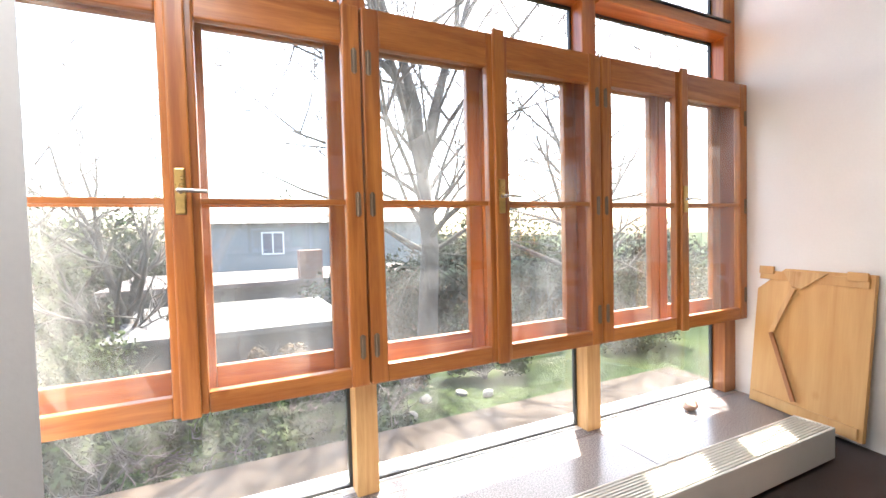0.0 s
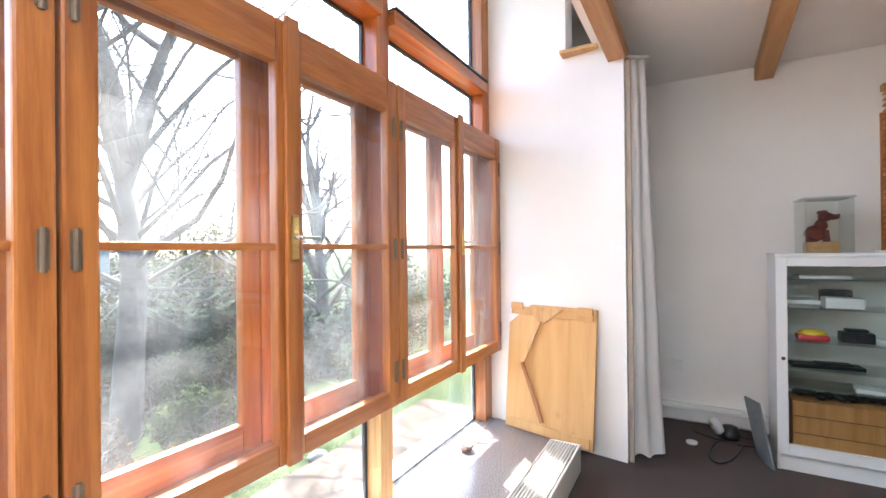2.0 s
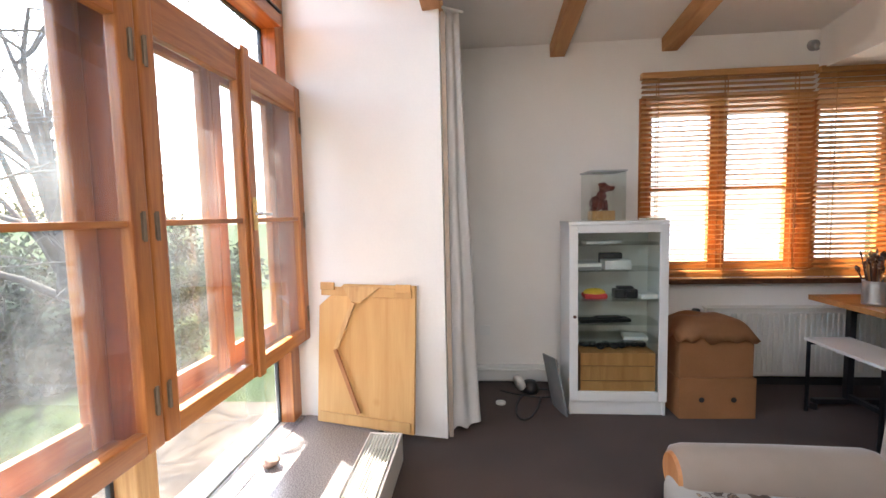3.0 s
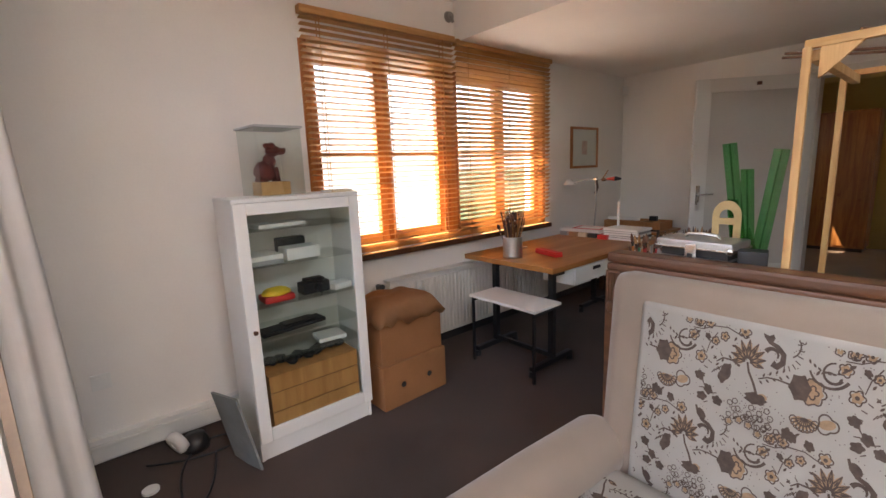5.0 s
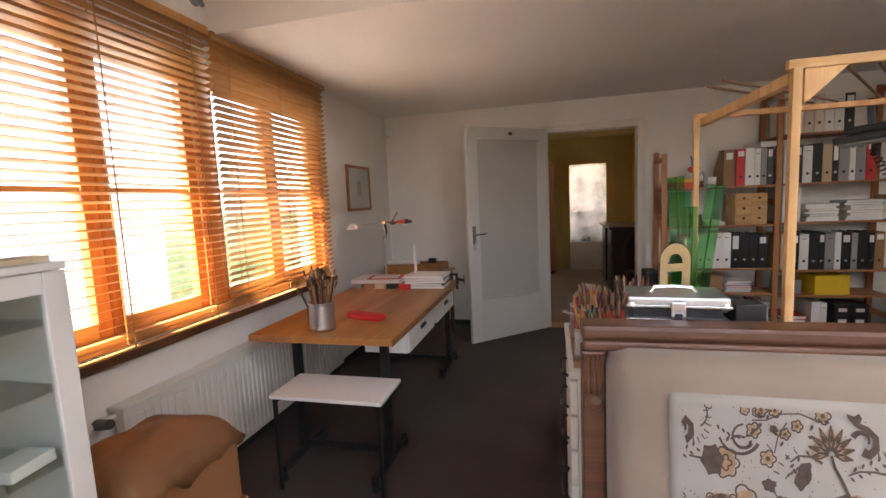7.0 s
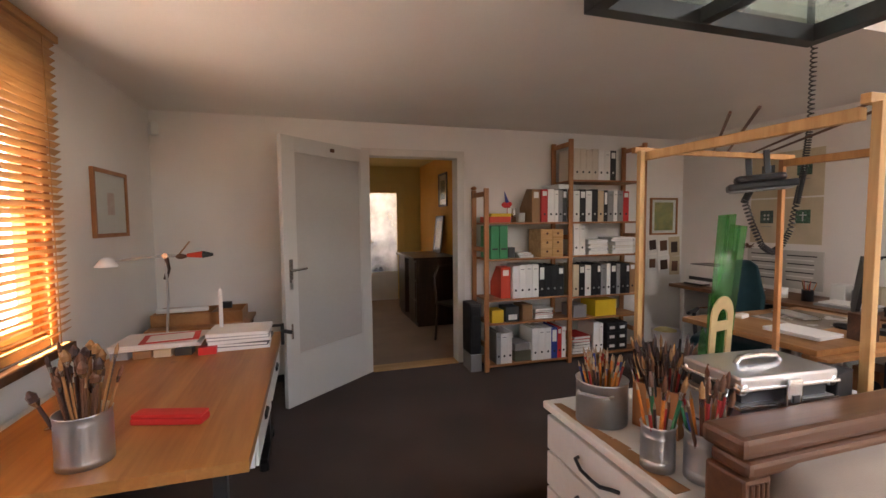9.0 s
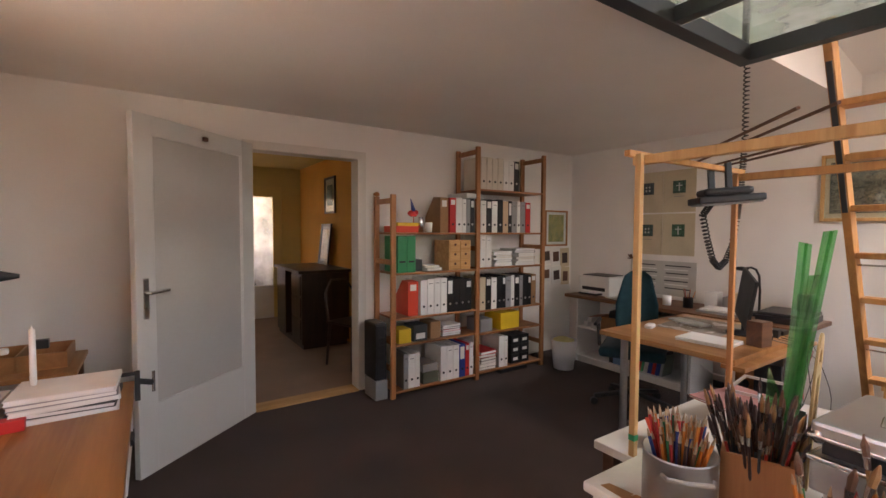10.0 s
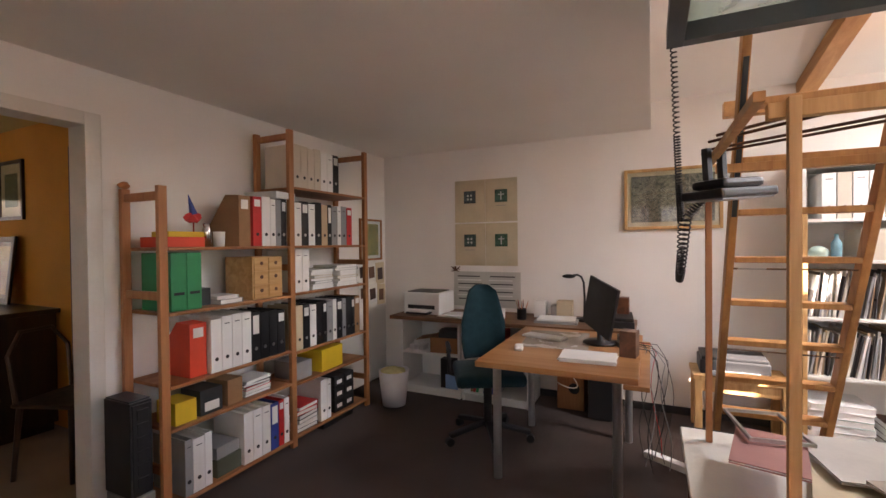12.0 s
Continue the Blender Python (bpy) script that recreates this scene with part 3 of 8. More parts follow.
def blind(y0, y1, ztop, zbot, tilt):
    """A wooden slat blind that hangs down to the sill."""
    b = thing("wooden_blind", "lowered slatted wooden blind in honey brown", "blind", XE - 0.035, y0, zbot, group="wooden blinds")
    L, h = y1 - y0, ztop - zbot
    part("head_rail", one(-0.03, 0.025, 0, L, h - 0.045, h, bevel=0.005), BLINDWOOD, b)
    part("bottom_rail", one(-0.02, 0.02, 0.005, L - 0.005, 0, 0.018, bevel=0.005), BLINDWOOD, b)
    pitch = 0.0365
    n = int((h - 0.07) / pitch)
    bm = B()
    box(bm, -0.0175, 0.0175, 0, L - 0.012, -0.0015, 0.0015, bevel=0.0006)
    me = mesh_of("slat", bm, BLINDWOOD)
    for i in range(n):
        s = new("slat", me)
        s.parent = b
        s.matrix_basis = pose(0, 0.006, h - 0.062 - i * pitch, 0, tilt + random.uniform(-2, 2), 0)
    for yy in (0.12, L / 2, L - 0.12):
        bm = B()
        box(bm, -0.0205, -0.0185, yy - 0.003, yy + 0.003, 0.01, h - 0.04)
        box(bm, 0.0185, 0.0205, yy - 0.003, yy + 0.003, 0.01, h - 0.04)
        part("tape", bm, BLINDWOOD, b)
    return b


blind(1.45, 2.64, 2.34, 0.81, 39)
blind(2.655, 3.86, 2.35, 0.81, 16)

# ---- doorway, door leaf ----
tr = thing("trim_doorway", "cream painted door frame with a worn edge", "door frame", DX0, YS, 0, kind="structure")
w = DX1 - DX0
part("jamb", one(-0.065, 0.008, -0.14, 0.018, 0, DZ + 0.06, bevel=0.004), TRIMPAINT, tr)
part("jamb", one(w - 0.008, w + 0.065, -0.14, 0.018, 0, DZ + 0.06, bevel=0.004), TRIMPAINT, tr)
part("head", one(0.008, w - 0.008, -0.14, 0.018, DZ - 0.008, DZ + 0.06, bevel=0.004), TRIMPAINT, tr)
part("threshold", one(0.008, w - 0.008, -0.14, 0.03, 0, 0.012, bevel=0.004), RAW_X, tr, "pale wooden threshold")

# leaf hinged beside the doorway and swung into the room
ang = math.degrees(math.atan2(0.64, 0.73))
door = thing("door_1", "pale grey panelled door with a large glass pane, standing open", "door", 3.655, 0.035, 0.012, rz=ang, kind="structure")
LW, LH = 0.955, 2.05
part("stile", one(0, 0.115, -0.02, 0.02, 0, LH, bevel=0.004), DOORPAINT, door)
part("stile", one(LW - 0.115, LW, -0.02, 0.02, 0, LH, bevel=0.004), DOORPAINT, door)
part("bottom_rail", one(0.115, LW - 0.115, -0.019, 0.019, 0, 0.40, bevel=0.003), DOORPAINT, door)
part("top_rail", one(0.115, LW - 0.115, -0.019, 0.019, LH - 0.115, LH, bevel=0.003), DOORPAINT, door)
part("panel", one(0.11, LW - 0.11, -0.008, 0.008, 0.395, LH - 0.11), mat("door_panel_glass", (0.55, 0.54, 0.51), 0.14, var=0.04, scale=1.5, bump=0.02), door, "smooth grey backed glass pane")
for a in (0.115, LW - 0.127):
    part("bead", one(a, a + 0.012, -0.016, 0.016, 0.40, LH - 0.115, bevel=0.004), DOORPAINT, door)
part("latch_plate", one(LW - 0.075, LW - 0.04, 0.02, 0.026, 0.90, 1.13, bevel=0.004), CHROME, door)
bm = B()
cyl(bm, (LW - 0.057, 0.02, 1.05), (LW - 0.057, 0.07, 1.05), 0.010, n=12)
bar(bm, (LW - 0.05, 0.066, 1.05), (LW - 0.175, 0.062, 1.055), 0.016, 0.016, bevel=0.005)
part("lever", bm, CHROME, door, "metal lever handle")
bm = B()
box(bm, 0.44, 0.475, 0.019, 0.04, LH - 0.075, LH - 0.045, bevel=0.006)
part("door_hook", bm, DARKWOOD, door, "small brown wooden hook")

# ---- hall seen through the doorway ----
HY = -3.75
solid("floor_hall", one(1.9, 4.6, HY, -0.06, -0.3, -0.004), HALLCARPET, "tan brown carpet in the hall", kind="structure")
solid("wall_hall_west", one(2.12, 2.22, HY, -0.12, 0, 2.5), OCHRE, "ochre yellow hall wall", kind="structure")
# unseen window opening added in this wall to light the hall
bm = B()
box(bm, 4.5, 4.6, HY, -2.45, 0, 2.5)
box(bm, 4.5, 4.6, -2.05, -0.12, 0, 2.5)
box(bm, 4.5, 4.6, -2.45, -2.05, 0, 1.35)
box(bm, 4.5, 4.6, -2.45, -2.05, 2.0, 2.5)
solid("wall_hall_east", bm, HALLYELLOW, "yellow hall wall with an added window opening", kind="structure")
wh_e = thing("window_hall_fill", "unseen frosted pane added to light the hall", "window", 4.55, -2.45, 1.35, kind="structure")
g = part("pane", one(0, 0.005, 0, 0.40, 0, 0.65), FROST, wh_e)
solid("ceiling_hall", one(2.12, 4.6, HY, -0.12, 2.40, 2.5), HALLYELLOW, "pale yellow hall ceiling", kind="structure")
bm = B()
box(bm, 2.12, 2.52, HY - 0.1, HY, 0, 2.5)
box(bm, 3.42, 4.6, HY - 0.1, HY, 0, 2.5)
box(bm, 2.52, 3.42, HY - 0.1, HY, 2.1, 2.5)
solid("wall_hall_south", bm, HALLYELLOW, "pale yellow hall end wall with a door", kind="structure")
hd = thing("door_2", "cream hall door with a large frosted glass pane", "door", 2.52, HY, 0, kind="structure")
part("stile", one(0, 0.13, -0.06, -0.01, 0, 2.1, bevel=0.004), HALLYELLOW, hd)
part("stile", one(0.77, 0.90, -0.06, -0.01, 0, 2.1, bevel=0.004), HALLYELLOW, hd)
part("bottom_rail", one(0.13, 0.77, -0.06, -0.01, 0, 0.52, bevel=0.004), TRIMPAINT, hd)
part("top_rail", one(0.13, 0.77, -0.06, -0.01, 1.93, 2.1, bevel=0.004), HALLYELLOW, hd)
part("pane", one(0.125, 0.775, -0.04, -0.034, 0.51, 1.94), FROST, hd, "frosted glass pane lit from behind")

# ---- by the glazing ----
# convector heater in front of the slab
cv = thing("convector_heater", "low cream convector heater with a slatted top, beside the stone slab", "heater", 1.3, 5.49, 0.0)
L = 2.87
part("front", one(0, L, 0, 0.012, 0.03, 0.185, bevel=0.003), RADPAINT, cv)
part("back", one(0, L, 0.168, 0.178, 0.03, 0.185, bevel=0.003), RADPAINT, cv)
part("end_cap", one(L - 0.012, L, 0.012, 0.168, 0.03, 0.185, bevel=0.003), RADPAINT, cv)
part("end_cap", one(0, 0.012, 0.012, 0.168, 0.03, 0.185, bevel=0.003), RADPAINT, cv)
# near-black filler stands in for the shade under the slats
part("base", one(0.012, L - 0.012, 0.014, 0.166, 0.03, 0.10), RUBBER, cv, "dark block for the shade inside the heater")
for k in range(9):
    y = 0.024 + k * 0.0165
    part("slat", one(0.012, L - 0.012, y, y + 0.007, 0.165, 0.182, bevel=0.001), RADPAINT, cv)
for x in (0.2, 1.4, L - 0.1):
    part("foot", one(x, x + 0.06, 0.03, 0.15, 0.0, 0.03), RADPAINT, cv)

# folding drawing board that leans on the pier
n_dir = math.degrees(math.atan2(0.145, 0.64))
db = thing("drawing_board", "plain wooden drawing board with a folding strut, leaning on the pier", "drawing board", 4.385, 5.46, 0.062, rz=-14.0, ry=5.6)
W2, H2 = 0.66, 0.875
part("board", one(-0.012, 0.012, 0, W2, 0, H2, bevel=0.003), PLY, db)
part("batten", one(-0.024, -0.0122, 0.02, W2 - 0.02, 0.012, 0.07, bevel=0.003), PLY, db)
part("batten", one(-0.024, -0.0122, 0.02, W2 - 0.02, H2 - 0.075, H2 - 0.02, bevel=0.003), PLY, db)
for y in (0.02, W2 - 0.12):
    part("cleat", one(-0.035, -0.0242, y, y + 0.10, H2 - 0.04, H2 + 0.008, bevel=0.004), PLY, db)
bm = B()
prism(bm, [(0.22, 0.0), (0.48, 0.0), (0.42, -0.09), (0.36, -0.10)], -0.034, -0.0245)
bmesh.ops.transform(bm, matrix=Matrix(((0, 0, 1, 0), (1, 0, 0, 0), (0, 1, 0, H2 - 0.012), (0, 0, 0, 1))), verts=bm.verts)
part("hinge_plate", bm, RAW, db, "pale wooden hinge block")
bm = B()
bar(bm, (-0.036, 0.40, H2 - 0.11), (-0.036, 0.52, 0.47), 0.03, 0.014, up=(1, 0, 0), bevel=0.003)
part("strut", bm, RAW, db)
bm = B()
bar(bm, (-0.04, 0.52, 0.47), (-0.036, 0.35, 0.09), 0.026, 0.014, up=(1, 0, 0), bevel=0.003)
part("strut", bm, SHELFWOOD, db)

# shell-like stone on the slab
bm = B()
blob(bm, (0, 0, 0.03), 0.06, 0.045, 0.03, 3, 0.5, 3)
st = solid("seashell", bm, mat("pale_pink_shell", (0.40, 0.26, 0.2), 0.6, var=0.2, scale=30, bump=0.3), "pale pinkish seashell lying on the stone slab", "shell", smooth=True)
st.matrix_basis = pose(4.04, 6.17, 0.062, 0, 0, 30)


def curtain_sheet(p0, p1, z0, z1, folds, amp, flare=0.0):
    """A hanging cloth between two plan points, with soft folds."""
    bm = bmesh.new()
    nx, nz = folds * 10, 14
    p0, p1 = Vector((*p0, 0)), Vector((*p1, 0))
    d = (p1 - p0)
    nrm = Vector((-d.y, d.x, 0)).normalized()
    grid = []
    for j in range(nz + 1):
        v = j / nz
        row = []
        for i in range(nx + 1):
            u = i / nx
            a = amp * (0.55 + 0.45 * v) * math.sin(u * folds * 2 * math.pi + 0.6 * math.sin(v * 3))
            a += 0.012 * noise.noise(Vector((u * 5, v * 4, 1)))
            w = 1 + flare * v
            q = p0 + d * (u * w) + nrm * a
            row.append(bm.verts.new((q.x, q.y, z1 + (z0 - z1) * v + 0.012 * math.sin(u * 9) * v)))
        grid.append(row)
    for j in range(nz):
        for i in range(nx):
            bm.faces.new((grid[j][i], grid[j][i + 1], grid[j + 1][i + 1], grid[j + 1][i]))
    bmesh.ops.solidify(bm, geom=bm.faces, thickness=0.003)
    return bm


cu = thing("curtain", "plain white cotton curtain hanging behind the pier", "curtain")
part("cloth", curtain_sheet((4.495, 5.235), (4.545, 5.160), 0.04, 2.50, 2, 0.014, 1.2), CLOTH, cu, smooth=True)
bm = B()
cyl(bm, (4.485, 5.25, 2.515), (4.56, 5.14, 2.515), 0.008)
part("rod", bm, WHITE, cu, "thin white curtain rail")
part("edge_strip", one(4.478, 4.496, 5.236, 5.262, 0.005, 2.49), mat("curtain_edge", (0.42, 0.34, 0.27), 0.8, var=0.1, bump=0.1), cu, "brown edge strip")

# socket, plug and cable on the alcove floor
sk = thing("wall_socket", "white wall socket above the skirting", "socket", XE, 5.03, 0.38)
part("plate", one(-0.012, -0.0005, -0.04, 0.04, 0, 0.08, bevel=0.003), WHITE, sk)
part("insert", one(-0.016, -0.0122, -0.022, 0.022, 0.018, 0.062, bevel=0.003), WHITE, sk)
cr = thing("cable_reel", "pale cable roll with a black plug lying on the carpet", "cable", 5.17, 4.80, 0.0)
bm = B()
lathe(bm, [(0.02, 0), (0.055, 0), (0.06, 0.02), (0.055, 0.045), (0.02, 0.045), (0.02, 0)], 20)
bmesh.ops.rotate(bm, verts=bm.verts, cent=(0, 0, 0.0), matrix=Euler((radians(70), 0, 0.4)).to_matrix())
bmesh.ops.translate(bm, verts=bm.verts, vec=(0, 0, 0.066))
part("roll", bm, PAPER, cr, smooth=True)
bm = B()
lathe(bm, [(0.0, 0), (0.06, 0), (0.065, 0.03), (0.045, 0.08), (0.0, 0.085)], 16, (0.02, -0.10, 0.0))
part("plug", bm, BLACKPL, cr, "round black plug", smooth=True)
bm = B()
tube(bm, [(0.02 - 0.3 * math.sin(k * 0.3) * (k / 30) - 0.008 * k, -0.1 + 0.22 * math.cos(k * 0.26) * (1 - k / 60), 0.007) for k in range(34)], 0.005)
part("cable", bm, BLACKPL, cr)
bm = B()
lathe(bm, [(0, 0), (0.035, 0), (0.035, 0.012), (0.0, 0.014)], 16)
solid("bottle_cap", bm, PAPER, "small white round lid on the carpet", "lid").matrix_basis = pose(4.97, 4.93, 0.001)
# grey slate leaning between wall and cabinet
bm = B()
bar(bm, (4.86, 4.535, 0.0), (4.90, 4.60, 0.37), 0.25, 0.012, up=(-0.2, 1, 0.1), bevel=0.002)
solid("slate_panel", bm, mat("grey_slate", (0.22, 0.23, 0.225), 0.6, var=0.1, scale=8, bump=0.2), "grey slate panel leaning against the white cabinet", "panel")

# ---- white glass cabinet ----
CX0, CX1, CY0, CY1, CH = 4.80, 5.12, 3.865, 4.485, 1.285
cab = thing("display_cabinet", "white lacquered display cabinet with a glass door and glass shelves", "cabinet", CX0, CY0, 0)
cd, cw = CX1 - CX0, CY1 - CY0
part("side", one(0.022, cd, 0, 0.018, 0.0, CH - 0.02, bevel=0.002), WHITE, cab)
part("side", one(0.022, cd, cw - 0.018, cw, 0.0, CH - 0.02, bevel=0.002), WHITE, cab)
part("top", one(0.0, cd, -0.004, cw + 0.004, CH - 0.02, CH, bevel=0.004), WHITE, cab)
part("base", one(0.022, cd - 0.01, 0.018, cw - 0.018, 0.095, 0.113), WHITE, cab)
part("back", one(cd - 0.01, cd, 0.018, cw - 0.018, 0.0, CH - 0.02), WHITE, cab)
part("plinth", one(0.03, 0.048, 0.018, cw - 0.018, 0.0, 0.094), WHITE, cab)
for z in (0.486, 0.605, 0.764, 0.96, 1.131):
    part("glass_shelf", one(0.03, cd - 0.012, 0.019, cw - 0.019, z - 0.003, z + 0.003), CLEAR, cab, "clear glass shelf with a green edge")
dr = new("glass_door")
dr.parent = cab
part("stile", one(0.0, 0.02, 0.0, 0.055, 0.10, CH - 0.022, bevel=0.003), WHITE, dr)
part("stile", one(0.0, 0.02, cw - 0.055, cw, 0.10, CH - 0.022, bevel=0.003), WHITE, dr)
part("rail", one(0.001, 0.02, 0.055, cw - 0.055, 0.10, 0.165, bevel=0.003), WHITE, dr)
part("rail", one(0.001, 0.02, 0.055, cw - 0.055, CH - 0.075, CH - 0.022, bevel=0.003), WHITE, dr)
g = part("pane", one(0.008, 0.012, 0.05, cw - 0.05, 0.16, CH - 0.07), CLEAR, dr)
bm = B()
cyl(bm, (0, cw - 0.03, 0.67), (-0.022, cw - 0.03, 0.67), 0.006, 0.011, 12)
part("knob", bm, DARKWOOD, dr, "small dark knob")


def flat_box(name, label, cat, x, y, z, w, d, h, material, rz=0, bevel=0.003, group=""):
    """A box-like loose thing on its support, rounded at the edges."""
    o = solid(name, one(-w / 2, w / 2, -d / 2, d / 2, 0, h, bevel=bevel), material, label, cat, group=group)
    o.matrix_basis = pose(x, y, z, 0, 0, rz)
    return o


def book(x, y, z, w, d, h, material, rz=0, label="closed book with pale pages", name="book"):
    """A lying book: two covers, a spine and pages."""
    b = thing(name, label, "book", x, y, z, rz)
    part("cover", one(-w / 2, w / 2, -d / 2, d / 2, 0, 0.003, bevel=0.001), material, b)
    part("page_block", one(-w / 2 + 0.004, w / 2 - 0.004, -d / 2 + 0.003, d / 2 - 0.004, 0.003, h - 0.003), PAPER, b)
    part("cover", one(-w / 2, w / 2, -d / 2, d / 2, h - 0.003, h, bevel=0.001), material, b)
    part("spine", one(-w / 2 - 0.002, -w / 2, -d / 2, d / 2, 0, h), material, b)
    return b


cs = CX0 + 0.14
book(cs, 4.25, 1.136, 0.14, 0.24, 0.018, PAPER, 4, "thin white booklet on a glass shelf")
book(cs, 4.36, 0.965, 0.20, 0.17, 0.022, GREYPL, 0, "grey book on a glass shelf")
book(cs, 4.36, 0.988, 0.20, 0.17, 0.022, PAPER, 2, "white book on a glass shelf")
flat_box("film_box", "white cardboard box with dark printing on a glass shelf", "box", cs - 0.02, 4.16, 0.965, 0.12, 0.17, 0.06, PAPER)
flat_box("camera_case", "dark grey case on a glass shelf", "case", cs + 0.07, 4.17, 0.965, 0.055, 0.15, 0.10, BLACKPL, bevel=0.01)
bowl = thing("tape_dispenser", "rounded yellow and red plastic box on a glass shelf", "box", cs - 0.03, 4.30, 0.769)
bm = B()
box(bm, -0.06, 0.06, -0.075, 0.075, 0, 0.035, bevel=0.014)
part("base", bm, RED, bowl)
bm = B()
blob(bm, (0, 0, 0.040), 0.056, 0.072, 0.028, 3, 0.06, 3)
part("lid", bm, YELLOW, bowl, "yellow lid")
cm = thing("camera", "black compact film camera on a glass shelf", "camera", cs - 0.02, 4.10, 0.769)
part("body", one(-0.04, 0.04, -0.075, 0.075, 0, 0.06, bevel=0.008), BLACKPL, cm)
part("top_plate", one(-0.03, 0.03, -0.05, 0.05, 0.0605, 0.078, bevel=0.006), BLACKPL, cm)
bm = B()
cyl(bm, (-0.04, -0.01, 0.03), (-0.075, -0.01, 0.03), 0.025, 0.023)
part("lens", bm, BLACKPL, cm, smooth=False)
flat_box("card_pack", "small white card pack on a glass shelf", "box", cs - 0.04, 3.965, 0.769, 0.09, 0.11, 0.032, PAPER, 8)
bm = B()
box(bm, -0.05, 0.05, -0.17, 0.17, 0, 0.022, bevel=0.006)
box(bm, -0.03, 0.04, -0.12, 0.05, 0.0222, 0.032, bevel=0.004)
solid("flute_case", bm, BLACKPL, "long flat black case on a glass shelf", "case").matrix_basis = pose(cs - 0.03, 4.24, 0.61, 0, 0, 6)
book(cs, 4.03, 0.491, 0.13, 0.15, 0.02, PAPER, -6, "small white notepad on a glass shelf")
bm = B()
for i in range(9):
    blob(bm, (random.uniform(-0.05, 0.05), -0.19 + i * 0.047, 0.02), 0.045, 0.035, 0.02, i, 0.4, 2)
ct = solid("tool_tray", bm, BLACKPL, "row of small dark tools on the wooden box", "tools", smooth=True)
ct.matrix_basis = pose(cs - 0.02, 4.17, 0.425)
dbx = thing("drawer_box", "small wooden drawer box with two dark joints in the cabinet", "drawer box", cs - 0.02, 4.17, 0.114)
for z0, z1 in ((0.03, 0.115), (0.12, 0.215), (0.22, 0.305)):
    part("drawer", one(-0.10, 0.10, -0.24, 0.24, z0, z1, bevel=0.003), LADDER, dbx)
part("carcass", one(-0.095, 0.115, -0.235, 0.235, 0.0, 0.302), DARKWOOD, dbx, "dark shadow gap behind the drawers")
flat_box("small_tin", "small grey tin at the foot of the cabinet", "tin", cs - 0.08, 4.42, 0.1135, 0.05, 0.06, 0.02, GREYPL)

# acrylic case with a carved toy animal, on top of the cabinet
ac = thing("display_case", "clear acrylic case on the white cabinet", "display case", 5.00, 4.225, CH + 0.001, rz=4)
Aw, Ad, Ah = 0.115, 0.112, 0.32
for a, b, c, d in ((-Aw, -Aw + 0.004, -Ad, Ad), (Aw - 0.004, Aw, -Ad, Ad), (-Aw, Aw, -Ad, -Ad + 0.004), (-Aw, Aw, Ad - 0.004, Ad)):
    part("wall", one(a, b, c, d, 0, Ah), ACRYL, ac)
part("lid", one(-Aw - 0.008, Aw + 0.008, -Ad - 0.008, Ad + 0.008, Ah, Ah + 0.01, bevel=0.003), mat("acrylic_lid", (0.5, 0.52, 0.52), 0.15, var=0.05, bump=0.02), ac, "grey translucent lid")
tb = flat_box("wooden_plinth", "pale wooden block inside the acrylic case", "plinth", 5.00, 4.235, CH + 0.002, 0.11, 0.15, 0.065, RAW_X, 4)
bm = B()
blob(bm, (0, 0.022, 0.05), 0.036, 0.050, 0.050, 1, 0.25, 3)
blob(bm, (0, -0.012, 0.095), 0.027, 0.030, 0.045, 2, 0.2, 3)
blob(bm, (0, -0.036, 0.150), 0.027, 0.040, 0.026, 4, 0.2, 3)
blob(bm, (0, -0.078, 0.148), 0.019, 0.026, 0.018, 5, 0.2, 2)
blob(bm, (0.0, -0.098, 0.158), 0.009, 0.009, 0.009, 5, 0.1, 2)
for s in (-1, 1):
    blob(bm, (0.022 * s, -0.018, 0.176), 0.008, 0.020, 0.014, 6, 0.2, 2)
    cyl(bm, (0.022 * s, 0.04, 0.02), (0.022 * s, 0.05, 0.0), 0.016, 0.014, 8)
    cyl(bm, (0.020 * s, -0.030, 0.07), (0.022 * s, -0.040, 0.0), 0.013, 0.011, 8)
an = solid("toy_figurine", bm, mat("dark_red_paint", (0.16, 0.025, 0.02), 0.4, var=0.3, scale=25, bump=0.1), "dark red carved wooden animal on its block", "figurine", smooth=True)
an.matrix_basis = pose(5.00, 4.245, CH + 0.068, 0, 0, 10)
book(4.87, 3.95, CH + 0.001, 0.10, 0.13, 0.014, MANILA, 10, "small notebook lying on the cabinet")


# ---- cardboard boxes beside the cabinet ----
def carton(x, y, z, w, d, h, rz, holes, label):
    c = thing("cardboard_box", label, "box", x, y, z, rz, group="stacked cartons")
    part("shell", one(-w / 2, w / 2, -d / 2, d / 2, 0, h, bevel=0.005), CARD, c)
    for i in range(holes):
        yy = (-0.5 + i) * 0.2
        bm = B()
        cyl(bm, (-w / 2 - 0.0015, yy, h * 0.48), (-w / 2 - 0.004, yy, h * 0.48), 0.017, n=16)
        part("hand_hole", bm, RUBBER, c, "dark hand hole")
    return c


carton(4.965, 3.565, 0.0, 0.36, 0.48, 0.265, 2, 2, "closed brown cardboard box with hand holes on the carpet")
carton(4.98, 3.565, 0.266, 0.35, 0.46, 0.275, 2, 0, "brown cardboard box with open flaps, stacked on another")
bm = bmesh.new()
n = 20
gr = [[None] * (n + 1) for _ in range(n + 1)]
